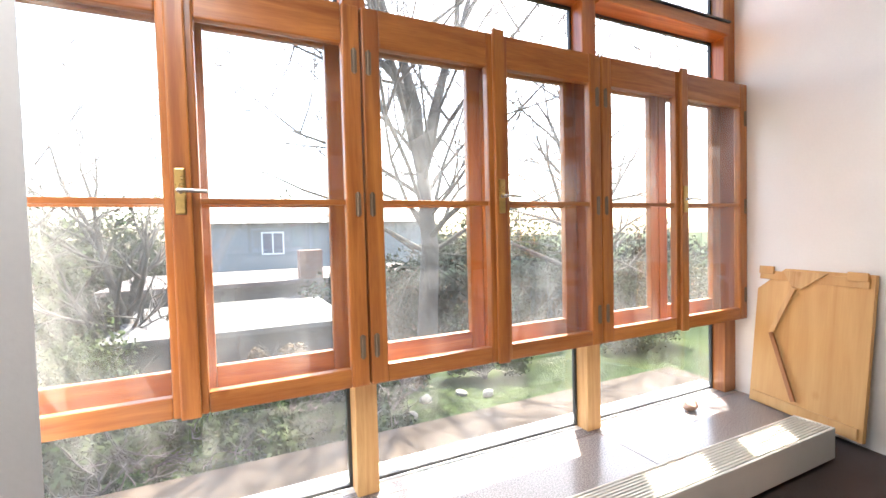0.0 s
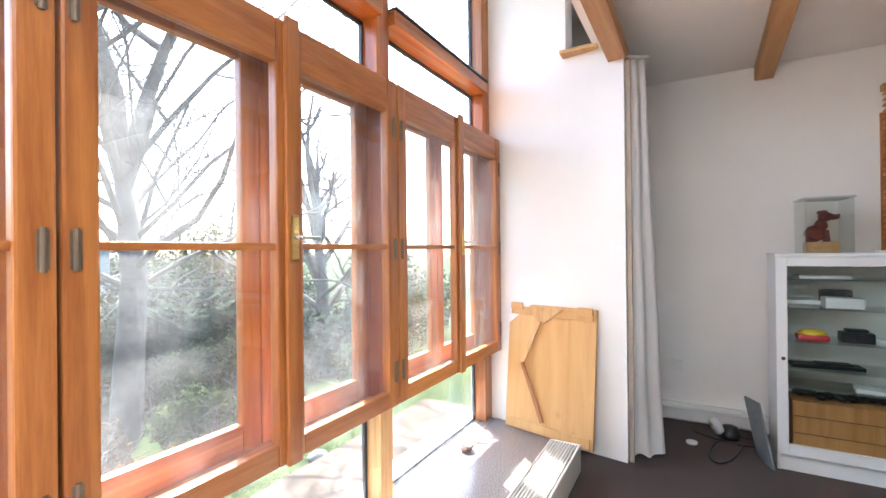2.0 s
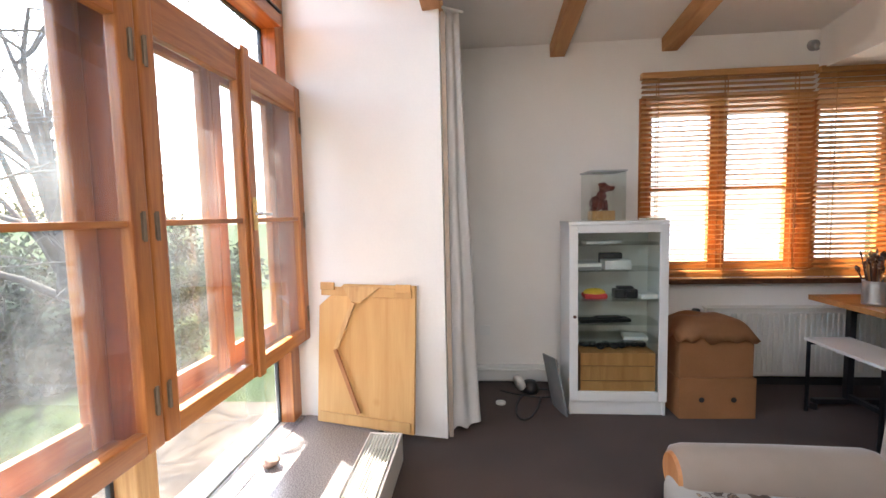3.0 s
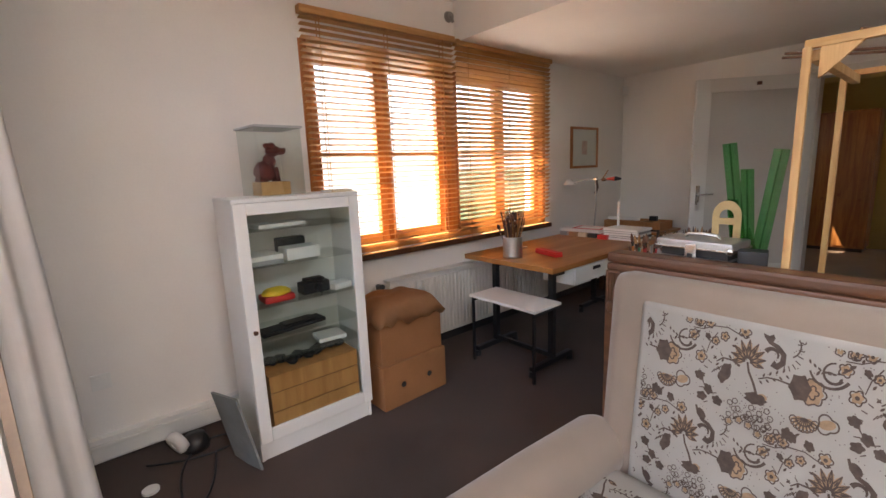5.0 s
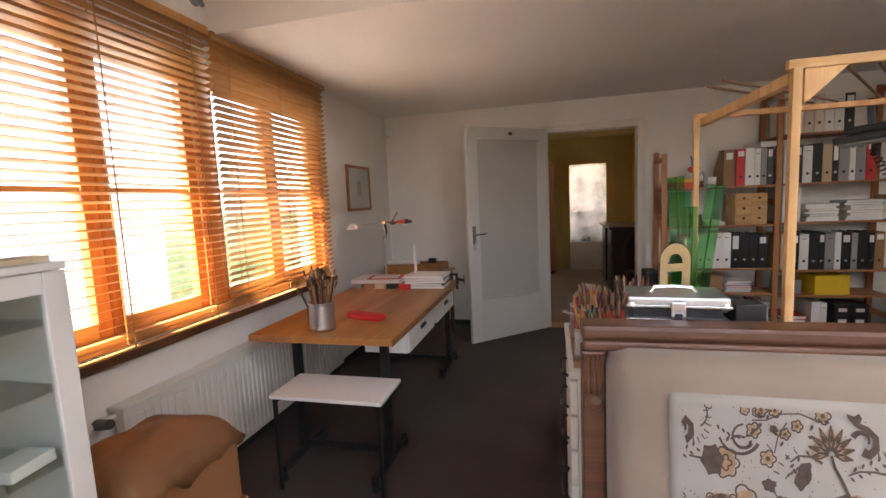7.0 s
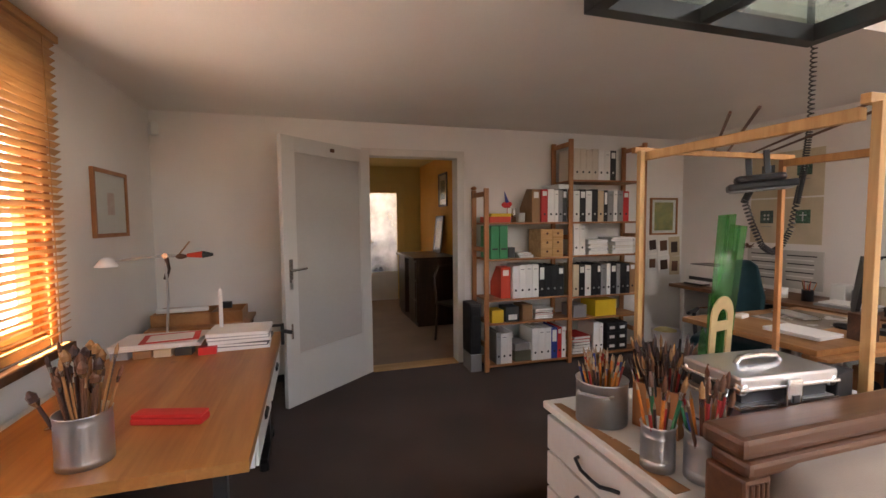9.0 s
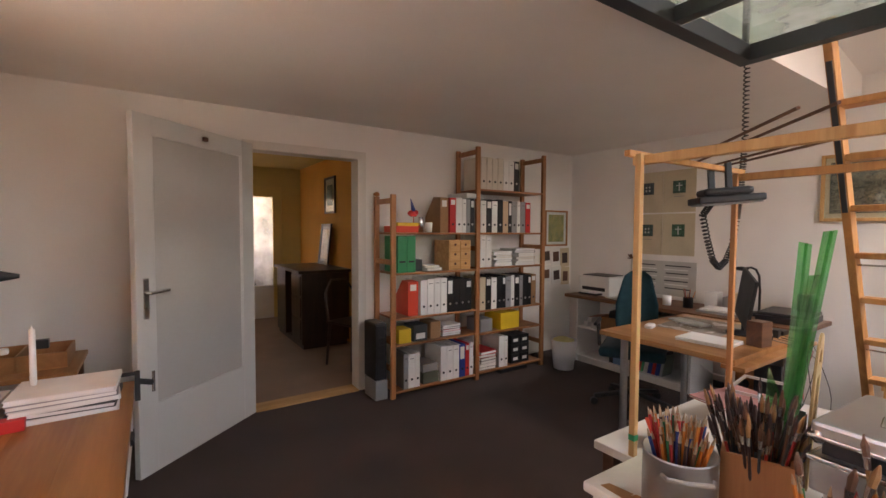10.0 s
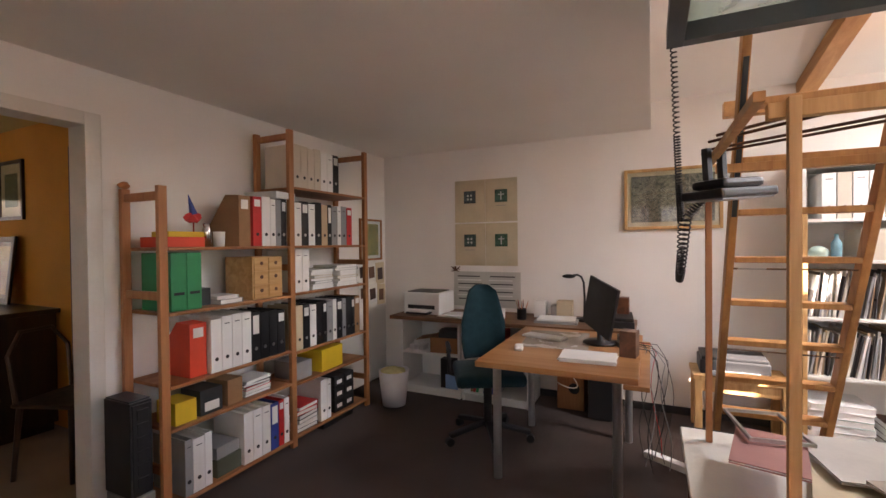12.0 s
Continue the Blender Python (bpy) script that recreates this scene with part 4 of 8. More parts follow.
for i in range(n + 1):
    for j in range(n + 1):
        u, v = i / n - 0.5, j / n - 0.5
        hgt = 0.10 * (1 - (2 * u) ** 4) * (1 - (2 * v) ** 4) + 0.02 * noise.noise(Vector((u * 4, v * 4, 2)))
        edge = max(abs(u), abs(v)) * 2
        hgt -= 0.07 * max(0, edge - 0.82) / 0.18 * (0.5 + noise.noise(Vector((u * 6, v * 6, 5))))
        gr[i][j] = bm.verts.new((u * 0.40, v * 0.50, hgt))
for i in range(n):
    for j in range(n):
        bm.faces.new((gr[i][j], gr[i + 1][j], gr[i + 1][j + 1], gr[i][j + 1]))
bmesh.ops.solidify(bm, geom=bm.faces, thickness=0.006)
cush = solid("wrapping_paper", bm, mat("tan_wrapping_paper", (0.46, 0.225, 0.10), 0.42, var=0.08, scale=6, fine=30, bump=0.4, dist=0.004), "crumpled tan packing paper bulging over the open box", "paper", smooth=True)
cush.matrix_basis = pose(4.975, 3.565, 0.545, 0, 0, 3)

# ---- radiator under the window ----
ra = thing("radiator", "white panel radiator with fine ribs under the window", "radiator", XE - 0.095, 1.5, 0.0)
RL = 1.88
part("panel", one(0.004, 0.05, 0, RL, 0.10, 0.60, bevel=0.004), RADPAINT, ra)
me = mesh_of("rib", one(-0.006, 0.006, -0.011, 0.011, 0.0, 0.44, bevel=0.004), RADPAINT)
for k in range(50):
    r = new("rib", me)
    r.parent = ra
    r.location = (0.002, 0.03 + k * (RL - 0.06) / 49, 0.13)
part("top_grille", one(-0.004, 0.085, -0.004, RL + 0.004, 0.60, 0.615, bevel=0.003), RADPAINT, ra)
for y in (0.3, RL - 0.3):
    part("bracket", one(0.05, 0.094, y, y + 0.03, 0.2, 0.5), RADPAINT, ra)
    part("foot", one(0.02, 0.05, y, y + 0.03, 0.0, 0.10), RADPAINT, ra)
bm = B()
tube(bm, [(0.05, RL, 0.58), (0.05, RL + 0.06, 0.58), (0.05, RL + 0.09, 0.58), (0.055, RL + 0.115, 0.56), (0.06, RL + 0.12, 0.50), (0.06, RL + 0.12, 0.0)], 0.011)
part("pipe", bm, RADPAINT, ra)
bm = B()
cyl(bm, (0.05, RL + 0.07, 0.58), (-0.04, RL + 0.09, 0.60), 0.022, 0.019)
part("valve", bm, STEELGREY, ra, "grey thermostat valve")

# framed print on the east wall, sensor in the corner
def picture(name, label, m, w, h, frame_w, frame_mat, mount=PAPER, art=None, art_label=""):
    """A framed picture in its own plane: x across, z up, facing -y."""
    p = thing(name, label, "picture")
    p.matrix_basis = m
    part("frame", one(-w / 2, -w / 2 + frame_w, -0.022, 0, -h / 2, h / 2, bevel=0.003), frame_mat, p)
    part("frame", one(w / 2 - frame_w, w / 2, -0.022, 0, -h / 2, h / 2, bevel=0.003), frame_mat, p)
    part("frame", one(-w / 2 + frame_w, w / 2 - frame_w, -0.021, 0, -h / 2, -h / 2 + frame_w, bevel=0.003), frame_mat, p)
    part("frame", one(-w / 2 + frame_w, w / 2 - frame_w, -0.021, 0, h / 2 - frame_w, h / 2, bevel=0.003), frame_mat, p)
    part("mount", one(-w / 2 + frame_w, w / 2 - frame_w, -0.010, -0.002, -h / 2 + frame_w, h / 2 - frame_w), mount, p)
    if art:
        aw, ah, am = art
        part("print", one(-aw / 2, aw / 2, -0.0125, -0.0105, -ah / 2, ah / 2), am, p, art_label)
    g = part("glass", one(-w / 2 + frame_w, w / 2 - frame_w, -0.016, -0.0145, -h / 2 + frame_w, h / 2 - frame_w), ACRYL, p)
    return p


PINKART = mat("pink_drawing", (0.62, 0.36, 0.32), 0.8, var=0.4, scale=22, fine=60, bump=0.02, col2=(0.74, 0.62, 0.56))
picture("picture_frame", "small pale wood frame with a pink drawing on white", pose(XE - 0.001, 0.81, 1.545, 0, 0, -90), 0.50, 0.42, 0.025, SHELFWOOD, PAPER, (0.10, 0.14, PINKART), "small pink drawing")
sn = thing("motion_sensor", "white alarm sensor in the room corner", "sensor", XE - 0.05, 0.06, 2.12, rz=45)
part("body", one(-0.03, 0.03, -0.025, 0.025, 0, 0.10, bevel=0.012), WHITE, sn)
part("bracket", one(-0.012, 0.012, -0.07, -0.026, 0.03, 0.06), WHITE, sn)
ws = thing("wall_lamp_socket", "small grey capped lamp outlet high on the wall", "outlet", XE, 2.66, 2.50)
bm = B()
cyl(bm, (0, 0, 0), (-0.03, 0, 0), 0.04, 0.03)
part("cap", bm, GREYPL, ws)
bm = B()
cyl(bm, (-0.03, 0, -0.005), (-0.05, 0, -0.045), 0.012)
part("stub", bm, GREYPL, ws)

# ---- work table at the window ----
TX0, TX1, TY0, TY1, TZ = 4.36, 5.17, 1.20, 2.77, 0.735
wt = thing("work_table", "oiled wooden work table on a black steel frame", "table", TX0, TY0, 0)
tw, tl = TX1 - TX0, TY1 - TY0
for k in range(5):
    a, b = k * tw / 5, (k + 1) * tw / 5
    part("board", one(a + 0.0001, b - 0.0001, 0, tl, TZ - 0.035, TZ, bevel=0.0006), TABLEWOOD, wt)
for y in (0.02 + 1.42, 0.06):
    for x in (0.10, tw - 0.20):
        part("column", one(x - 0.02, x + 0.02, y - 0.02, y + 0.02, 0.07, TZ - 0.037, bevel=0.003), BLACKMETAL, wt)
        part("foot", one(x - 0.02, x + 0.02, y - 0.22, y + 0.22, 0.035, 0.069, bevel=0.006), BLACKMETAL, wt)
        for s in (-0.21, 0.21):
            bm = B()
            cyl(bm, (x, y + s, 0.0), (x, y + s, 0.04), 0.026, 0.022)
            part("caster", bm, BLACKPL, wt)
    part("cross_bar", one(0.10, tw - 0.20, y - 0.015, y + 0.015, 0.075, 0.105, bevel=0.003), BLACKMETAL, wt)
part("rail", one(0.085, 0.115, 0.06, 1.44, TZ - 0.09, TZ - 0.037), BLACKMETAL, wt)
part("rail", one(tw - 0.215, tw - 0.185, 0.06, 1.44, TZ - 0.09, TZ - 0.037), BLACKMETAL, wt)
# low white shelf on brackets at the near end
bs = thing("low_shelf", "white laminated shelf on thin black legs in front of the table", "shelf", 4.37, 2.66, 0)
part("board", one(0, 0.58, 0, 0.28, 0.475, 0.493, bevel=0.003), WHITE, bs)
for x in (0.02, 0.56):
    part("leg", one(x - 0.008, x + 0.008, 0.255, 0.271, 0.0, 0.475), BLACKMETAL, bs)
    part("bracket", one(x - 0.008, x + 0.008, 0.005, 0.255, 0.45, 0.474), BLACKMETAL, bs)
# two white drawers hung under the top
for y0 in (1.42, 2.0):
    d = thing("hanging_drawer", "white shallow drawer unit hung under the table top", "drawer", 4.375, y0, 0.575, group="drawers under the table")
    part("case", one(0.0, 0.25, 0, 0.52, 0, 0.12, bevel=0.003), WHITE, d)
    part("front", one(-0.012, -0.001, 0.004, 0.516, 0.004, 0.116, bevel=0.003), WHITE, d)
    bm = B()
    cyl(bm, (-0.0125, 0.22, 0.085), (-0.0125, 0.30, 0.085), 0.012, n=10)
    part("finger_slot", bm, BLACKPL, d, "dark finger slot")


def bristle_brush(parent_name, x, y, z, lean, az, L, hm, tip_m, label, cat, tipw=0.008, hw=0.004):
    """A brush or pencil that stands in a pot."""
    o = thing(parent_name, label, cat)
    d = Vector((math.sin(radians(lean)) * math.cos(radians(az)), math.sin(radians(lean)) * math.sin(radians(az)), math.cos(radians(lean))))
    o.matrix_basis = Matrix.Translation((x, y, z)) @ d.to_track_quat("Z", "Y").to_matrix().to_4x4()
    bm = B()
    cyl(bm, (0, 0, 0), (0, 0, L), hw, hw * 0.85, 6)
    part("handle", bm, hm, o)
    if tipw > 0.006:
        bm = B()
        cyl(bm, (0, 0, L), (0, 0, L + 0.018), hw * 0.9, tipw * 0.55, 7)
        part("ferrule", bm, CHROME, o, "metal ferrule")
        bm = B()
        cyl(bm, (0, 0, L + 0.018), (0, 0, L + 0.034), tipw * 0.45, tipw * 0.52, 7)
        cyl(bm, (0, 0, L + 0.034), (0, 0, L + 0.05), tipw * 0.52, tipw * 0.12, 7)
        part("bristles", bm, tip_m, o)
    else:
        bm = B()
        cyl(bm, (0, 0, L), (0, 0, L + 0.014), hw * 0.85, 0.0008, 7)
        part("tip", bm, DULL[6], o)
    return o


DULL = [mat("brush_" + n, c, 0.5, var=0.1, bump=0.03) for n, c in (("tan", (0.36, 0.185, 0.07)), ("dark", (0.06, 0.03, 0.025)), ("red", (0.42, 0.03, 0.025)), ("blue", (0.03, 0.06, 0.25)), ("orange", (0.62, 0.2, 0.03)), ("green", (0.03, 0.22, 0.09)), ("cream", (0.40, 0.29, 0.18)), ("umber", (0.14, 0.06, 0.03)))]


def pot_of(x, y, z, r, h, material, n, kinds, spread, Lr, label, name="tin_can", ribbed=True, ear=False, tones=None):
    """A tin filled with brushes or pencils, each one a thing."""
    p = thing(name, label, "pot", x, y, z)
    prof = [(0, 0), (r, 0)]
    if ribbed:
        for k in range(12):
            zz = 0.02 + k * (h - 0.04) / 12
            prof += [(r, zz), (r - 0.0015, zz + (h - 0.04) / 24)]
    prof += [(r, h - 0.004), (r + 0.002, h), (r - 0.002, h), (r - 0.003, 0.004), (0, 0.003)]
    bm = B()
    lathe(bm, prof, 28)
    part("body", bm, material, p, smooth=True)
    if ear:
        bm = B()
        tube(bm, [(r + 0.001, -0.04, h - 0.02), (r + 0.018, -0.035, h - 0.018), (r + 0.022, 0, h - 0.018), (r + 0.018, 0.035, h - 0.018), (r + 0.001, 0.04, h - 0.02)], 0.004)
        bmesh.ops.rotate(bm, verts=bm.verts, cent=(0, 0, 0), matrix=Euler((0, 0, radians(40))).to_matrix())
        part("ear", bm, material, p)
    for i in range(n):
        az = i * 137.5 + random.uniform(-10, 10)
        q = r * 0.72 * math.sqrt((i + 0.5) / n)
        ln = spread * math.sqrt((i + 0.5) / n) * random.uniform(0.5, 1.1)
        cx, cy = x + q * 0.45 * math.cos(radians(az)), y + q * 0.45 * math.sin(radians(az))
        nm, tipw, hw = random.choice(kinds)
        hm, tm = random.choice(tones or DULL[:6] + [DULL[7], DULL[0], DULL[4], DULL[4], DULL[2], DULL[2]]), random.choice((DULL[1], DULL[7], DULL[7], DULL[0]))
        bristle_brush(nm, cx, cy, z + 0.006, ln, az, random.uniform(*Lr), hm, tm, "worn artist's %s standing in a pot" % nm.replace("_", " "), nm.replace("_", " "), tipw, hw)


BR = ("paint_brush", 0.011, 0.0045)
PC = ("pencil", 0.004, 0.0036)
BW = ("paint_brush", 0.026, 0.006)
pot_of(4.81, 2.63, TZ + 0.001, 0.070, 0.150, ALU, 30, [BW, BW, BR, PC], 22, (0.19, 0.30), "ribbed tin can full of brushes on the work table", tones=[DULL[0], DULL[7], DULL[1], DULL[7]])
rb = thing("pencil_case", "flat red pencil case on the work table", "case", 4.65, 2.42, TZ + 0.001, rz=-16)
part("body", one(-0.12, 0.12, -0.032, 0.032, 0, 0.024, bevel=0.007), RED, rb)
part("lid", one(-0.118, 0.118, -0.03, 0.03, 0.0245, 0.036, bevel=0.005), RED, rb)
bm = B()
bar(bm, (-0.06, 0, 0.004), (0.06, 0, 0.004), 0.012, 0.008, bevel=0.003)
bar(bm, (-0.05, 0.016, 0.004), (0.055, 0.02, 0.004), 0.007, 0.006, bevel=0.002)
solid("cutter_knife", bm, CHROME, "small metal cutter on the work table", "knife").matrix_basis = pose(5.0, 2.32, TZ + 0.001, 0, 0, 60)

# paper piles and bits at the far end of the table
for k, (m_, a) in enumerate(((PAPER, 2), (STEELGREY, -3), (PAPER, 5), (GREYPL, 1), (PAPER, -2))):
    book(4.56, 1.45, TZ + 0.002 + k * 0.019, 0.31, 0.24, 0.0185, m_, a, "large magazine lying in a pile")
for k in range(3):
    book(4.95, 1.44, TZ + 0.042 + k * 0.009, 0.40, 0.27, 0.0085, PAPER, 4 - 3 * k, "flat white pad lying on small boxes")
flat_box("poster_sheet", "sheet with a red printed frame on the pads", "sheet", 4.90, 1.45, TZ + 0.0705, 0.27, 0.20, 0.002, RED, 8, 0)
flat_box("poster_sheet", "white printed sheet on a red one", "sheet", 4.90, 1.45, TZ + 0.0727, 0.21, 0.14, 0.002, PAPER, 8, 0)
for k in range(4):
    flat_box("ink_box", "small worn box of drawing supplies on the table", "box", 5.10 - k * 0.095, 1.545, TZ + 0.001, 0.08, 0.07, 0.038, (GREYPL, BROWNCARD, MANILA, STEELGREY)[k], random.uniform(-6, 6))
flat_box("ink_box", "small bright red box on the table", "box", 4.70, 1.585, TZ + 0.001, 0.085, 0.05, 0.04, RED, 4)
cn = B()
lathe(cn, [(0, 0), (0.011, 0), (0.010, 0.21), (0.002, 0.213), (0.002, 0.225), (0, 0.225)], 14)
solid("candle", cn, PAPER, "tall white candle standing on the table end", "candle", smooth=True).matrix_basis = pose(4.665, 1.40, TZ + 0.098)
cbx = thing("clamp", "dark iron clamp fixed to the table edge", "clamp", TX0 - 0.001, 1.34, TZ - 0.05)
bm = B()
bar(bm, (-0.012, 0, 0), (-0.012, 0, 0.13), 0.016, 0.02, up=(1, 0, 0), bevel=0.004)
bar(bm, (-0.02, 0, 0.12), (0.05, 0, 0.12), 0.016, 0.016, bevel=0.004)
bar(bm, (-0.07, 0, 0.07), (-0.012, 0, 0.085), 0.02, 0.022, bevel=0.005)
part("body", bm, RUBBER, cbx)
bm = B()
cyl(bm, (-0.07, 0, 0.03), (-0.07, 0, 0.12), 0.006)
part("screw", bm, CHROME, cbx)

# side table behind the work table with a low case on it
sd = thing("side_table", "small wooden side table in the corner behind the work table", "table", 4.62, 0.18, 0)
part("top", one(0, 0.66, 0, 0.50, 0.655, 0.68, bevel=0.004), DESKWOOD, sd)
for x, y in ((0.02, 0.02), (0.60, 0.02), (0.02, 0.44), (0.60, 0.44)):
    part("leg", one(x, x + 0.04, y, y + 0.04, 0, 0.655, bevel=0.003), DARKWOOD, sd)
tc_ = thing("paint_case", "open wooden paint case with compartments on the side table", "case", 4.97, 0.42, 0.681)
part("bottom", one(-0.30, 0.30, -0.15, 0.15, 0, 0.008), DESKWOOD, tc_)
for a in (-0.30, -0.10, 0.10, 0.292):
    part("divider", one(a, a + 0.008, -0.15, 0.15, 0.008, 0.085), DESKWOOD, tc_)
for b in (-0.15, 0.142):
    part("side", one(-0.292, 0.292, b, b + 0.008, 0.008, 0.085), DESKWOOD, tc_)
flat_box("small_radio", "small black radio standing on the paint case", "radio", 4.80, 0.42, 0.767, 0.075, 0.04, 0.048, BLACKPL)
flat_box("paper_roll", "long white paper tube on the paint case", "tube", 5.08, 0.50, 0.767, 0.34, 0.04, 0.035, PAPER, 4, 0.014)

# desk lamp with a wooden wasp model hung from its joint
lm = thing("desk_lamp", "jointed desk lamp with a white shade on the work table", "lamp", 4.97, 1.28, TZ + 0.001)
bm = B()
lathe(bm, [(0, 0), (0.075, 0), (0.07, 0.018), (0.015, 0.03), (0, 0.03)], 24)
part("base", bm, GREYPL, lm, smooth=True)
bm = B()
tube(bm, [(0, 0, 0.02), (-0.015, 0.0, 0.25), (-0.01, 0, 0.50)], 0.007)
part("lower_arm", bm, ALU, lm)
bm = B()
tube(bm, [(-0.06, 0, 0.50), (-0.01, 0, 0.50), (0.12, 0.0, 0.49), (0.24, 0, 0.475)], 0.007)
part("upper_arm", bm, ALU, lm)
bm = B()
lathe(bm, [(0.012, 0.03), (0.03, 0.02), (0.06, -0.02), (0.058, -0.022), (0.028, 0.015), (0.01, 0.025)], 20, (0.27, 0, 0.47))
part("shade", bm, PAPER, lm, "white dished shade", smooth=True)
bm = B()
cyl(bm, (-0.01, -0.012, 0.5), (-0.01, 0.012, 0.5), 0.016)
part("joint", bm, CHROME, lm)
wp = thing("wooden_insect", "painted wooden flying insect with orange and black tail", "model", 4.83, 1.28, 1.23)
bm = B()
blob(bm, (0.05, 0, 0), 0.03, 0.016, 0.016, 5, 0.15, 2)
part("body", bm, DULL[7], wp, smooth=True)
bm = B()
cyl(bm, (0.02, 0, 0.005), (-0.06, 0, 0.008), 0.010, 0.020)
part("tail", bm, ORANGE, wp)
bm = B()
cyl(bm, (-0.0605, 0, 0.008), (-0.115, 0, 0.006), 0.021, 0.008)
part("tail_tip", bm, BLACKPL, wp)
bm = B()
bar(bm, (0.06, 0, 0.012), (0.0, 0.02, 0.085), 0.016, 0.002)
part("wing", bm, DULL[0], wp)
bm = B()
cyl(bm, (0.075, 0.0, 0.0), (0.118, 0, 0.0), 0.003)
part("rod", bm, CHROME, wp)
bm = B()
tube(bm, [(4.955, 1.28, 1.225), (4.95, 1.27, 1.16), (4.965, 1.275, 1.10)], 0.012)
solid("bulldog_clip", bm, DULL[1], "dark clip hanging from the lamp joint", "clip")

# ---- sofa ----
PLAINCLOTH = mat("cream_printed_cloth", (0.31, 0.292, 0.268), 0.9, var=0.05, scale=6, fine=500, bump=0.35, dist=0.001, spec=0.2)
SX1 = 3.535                   # east end of the back
SL = 2.05                     # length
so = thing("sofa", "old sofa with brown floral print and carved dark wooden back", "sofa", SX1 - SL, 3.56, 0)


def cushion(x0, x1, y0, y1, z0, z1, puff, nseg=14, lean=0.0, z_ref=0.0):
    """A padded block, swollen in the middle, that leans back with height."""
    bm = bmesh.new()
    box(bm, x0, x1, y0, y1, z0, z1, bevel=min(0.05, (y1 - y0) * 0.45, (z1 - z0) * 0.45))
    bmesh.ops.subdivide_edges(bm, edges=[e for e in bm.edges if e.calc_length() > 0.15], cuts=8, use_grid_fill=True)
    for v in bm.verts:
        u = (v.co.x - x0) / (x1 - x0) * 2 - 1
        w = (v.co.z - z0) / (z1 - z0) * 2 - 1
        q = (v.co.y - y0) / (y1 - y0) * 2 - 1
        v.co.y += puff[1] * (1 - u * u) * (1 - w * w) * (1 if q > 0 else 0)
        v.co.z += puff[2] * (1 - u * u) * (1 - q * q) * (1 if w > 0 else 0)
        v.co.y -= lean * (v.co.z - z_ref)
    return bm


THREAD_DARK = mat("dark_brown_thread", (0.085, 0.062, 0.052), 0.85, var=0.15, scale=60, fine=500, bump=0.3, dist=0.0008, spec=0.2)
THREAD_TAN = mat("tan_thread", (0.30, 0.20, 0.125), 0.85, var=0.15, scale=60, fine=500, bump=0.3, dist=0.0008, spec=0.2)


class Motif:
    """Flat shapes of one woven flower motif: corners in hundredths of its width, right and up."""

    def __init__(self):
        self.polys = []

    def fill(self, pts):
        self.polys.append(list(pts))

    def stroke(self, pts, w0, w1):
        """A tapering band along pts, cut into short four-sided pieces."""
        n_ = len(pts)
        lft, rgt = [], []
        for i, (x, y) in enumerate(pts):
            ax, ay = pts[max(i - 1, 0)]
            bx, by = pts[min(i + 1, n_ - 1)]
            L = math.hypot(bx - ax, by - ay) or 1
            w = (w0 + (w1 - w0) * i / (n_ - 1)) / 2
            lft.append((x - (by - ay) / L * w, y + (bx - ax) / L * w))
            rgt.append((x + (by - ay) / L * w, y - (bx - ax) / L * w))
        for i in range(n_ - 1):
            self.fill([rgt[i], rgt[i + 1], lft[i + 1], lft[i]])

    def ring(self, x, y, r, lobes, depth, w, a0=0.0, n=30):
        """A lobed outline, as a petal's edge."""
        p = []
        for i in range(n + 1):
            a = a0 + 2 * math.pi * i / n
            q = r * (1 - depth + depth * abs(math.cos(a * lobes / 2)))
            p.append((x + q * math.cos(a), y + q * math.sin(a)))
        self.stroke(p, w, w)

    def disc(self, x, y, rx, ry, turn=0.0, lobes=0, depth=0.0, n=18):
        """A filled blot, plain or lobed, as a fan of triangles."""
        p = []
        for i in range(n):
            a = 2 * math.pi * i / n
            q = 1 - depth + depth * abs(math.cos(a * lobes / 2)) if lobes else 1
            u, v = rx * q * math.cos(a), ry * q * math.sin(a)
            p.append((x + u * math.cos(turn) - v * math.sin(turn), y + u * math.sin(turn) + v * math.cos(turn)))
        for i in range(n):
            self.fill([(x, y), p[i], p[(i + 1) % n]])

    def leaf(self, x, y, L, w, turn):
        """A pointed leaf from its stalk outwards."""
        c, s_ = math.cos(turn), math.sin(turn)
        p = [(0, 0), (L * 0.35, -w / 2), (L * 0.7, -w * 0.4), (L, 0), (L * 0.7, w * 0.4), (L * 0.35, w / 2)]
        self.fill([(x + a * c - b * s_, y + a * s_ + b * c) for a, b in p])


def arc(x, y, r, a0, a1, n=12, grow=0.0):
    """Points on a widening arc, angles in degrees."""
    return [(x + r * (1 + grow * i / n) * math.cos(radians(a0 + (a1 - a0) * i / n)), y + r * (1 + grow * i / n) * math.sin(radians(a0 + (a1 - a0) * i / n))) for i in range(n + 1)]


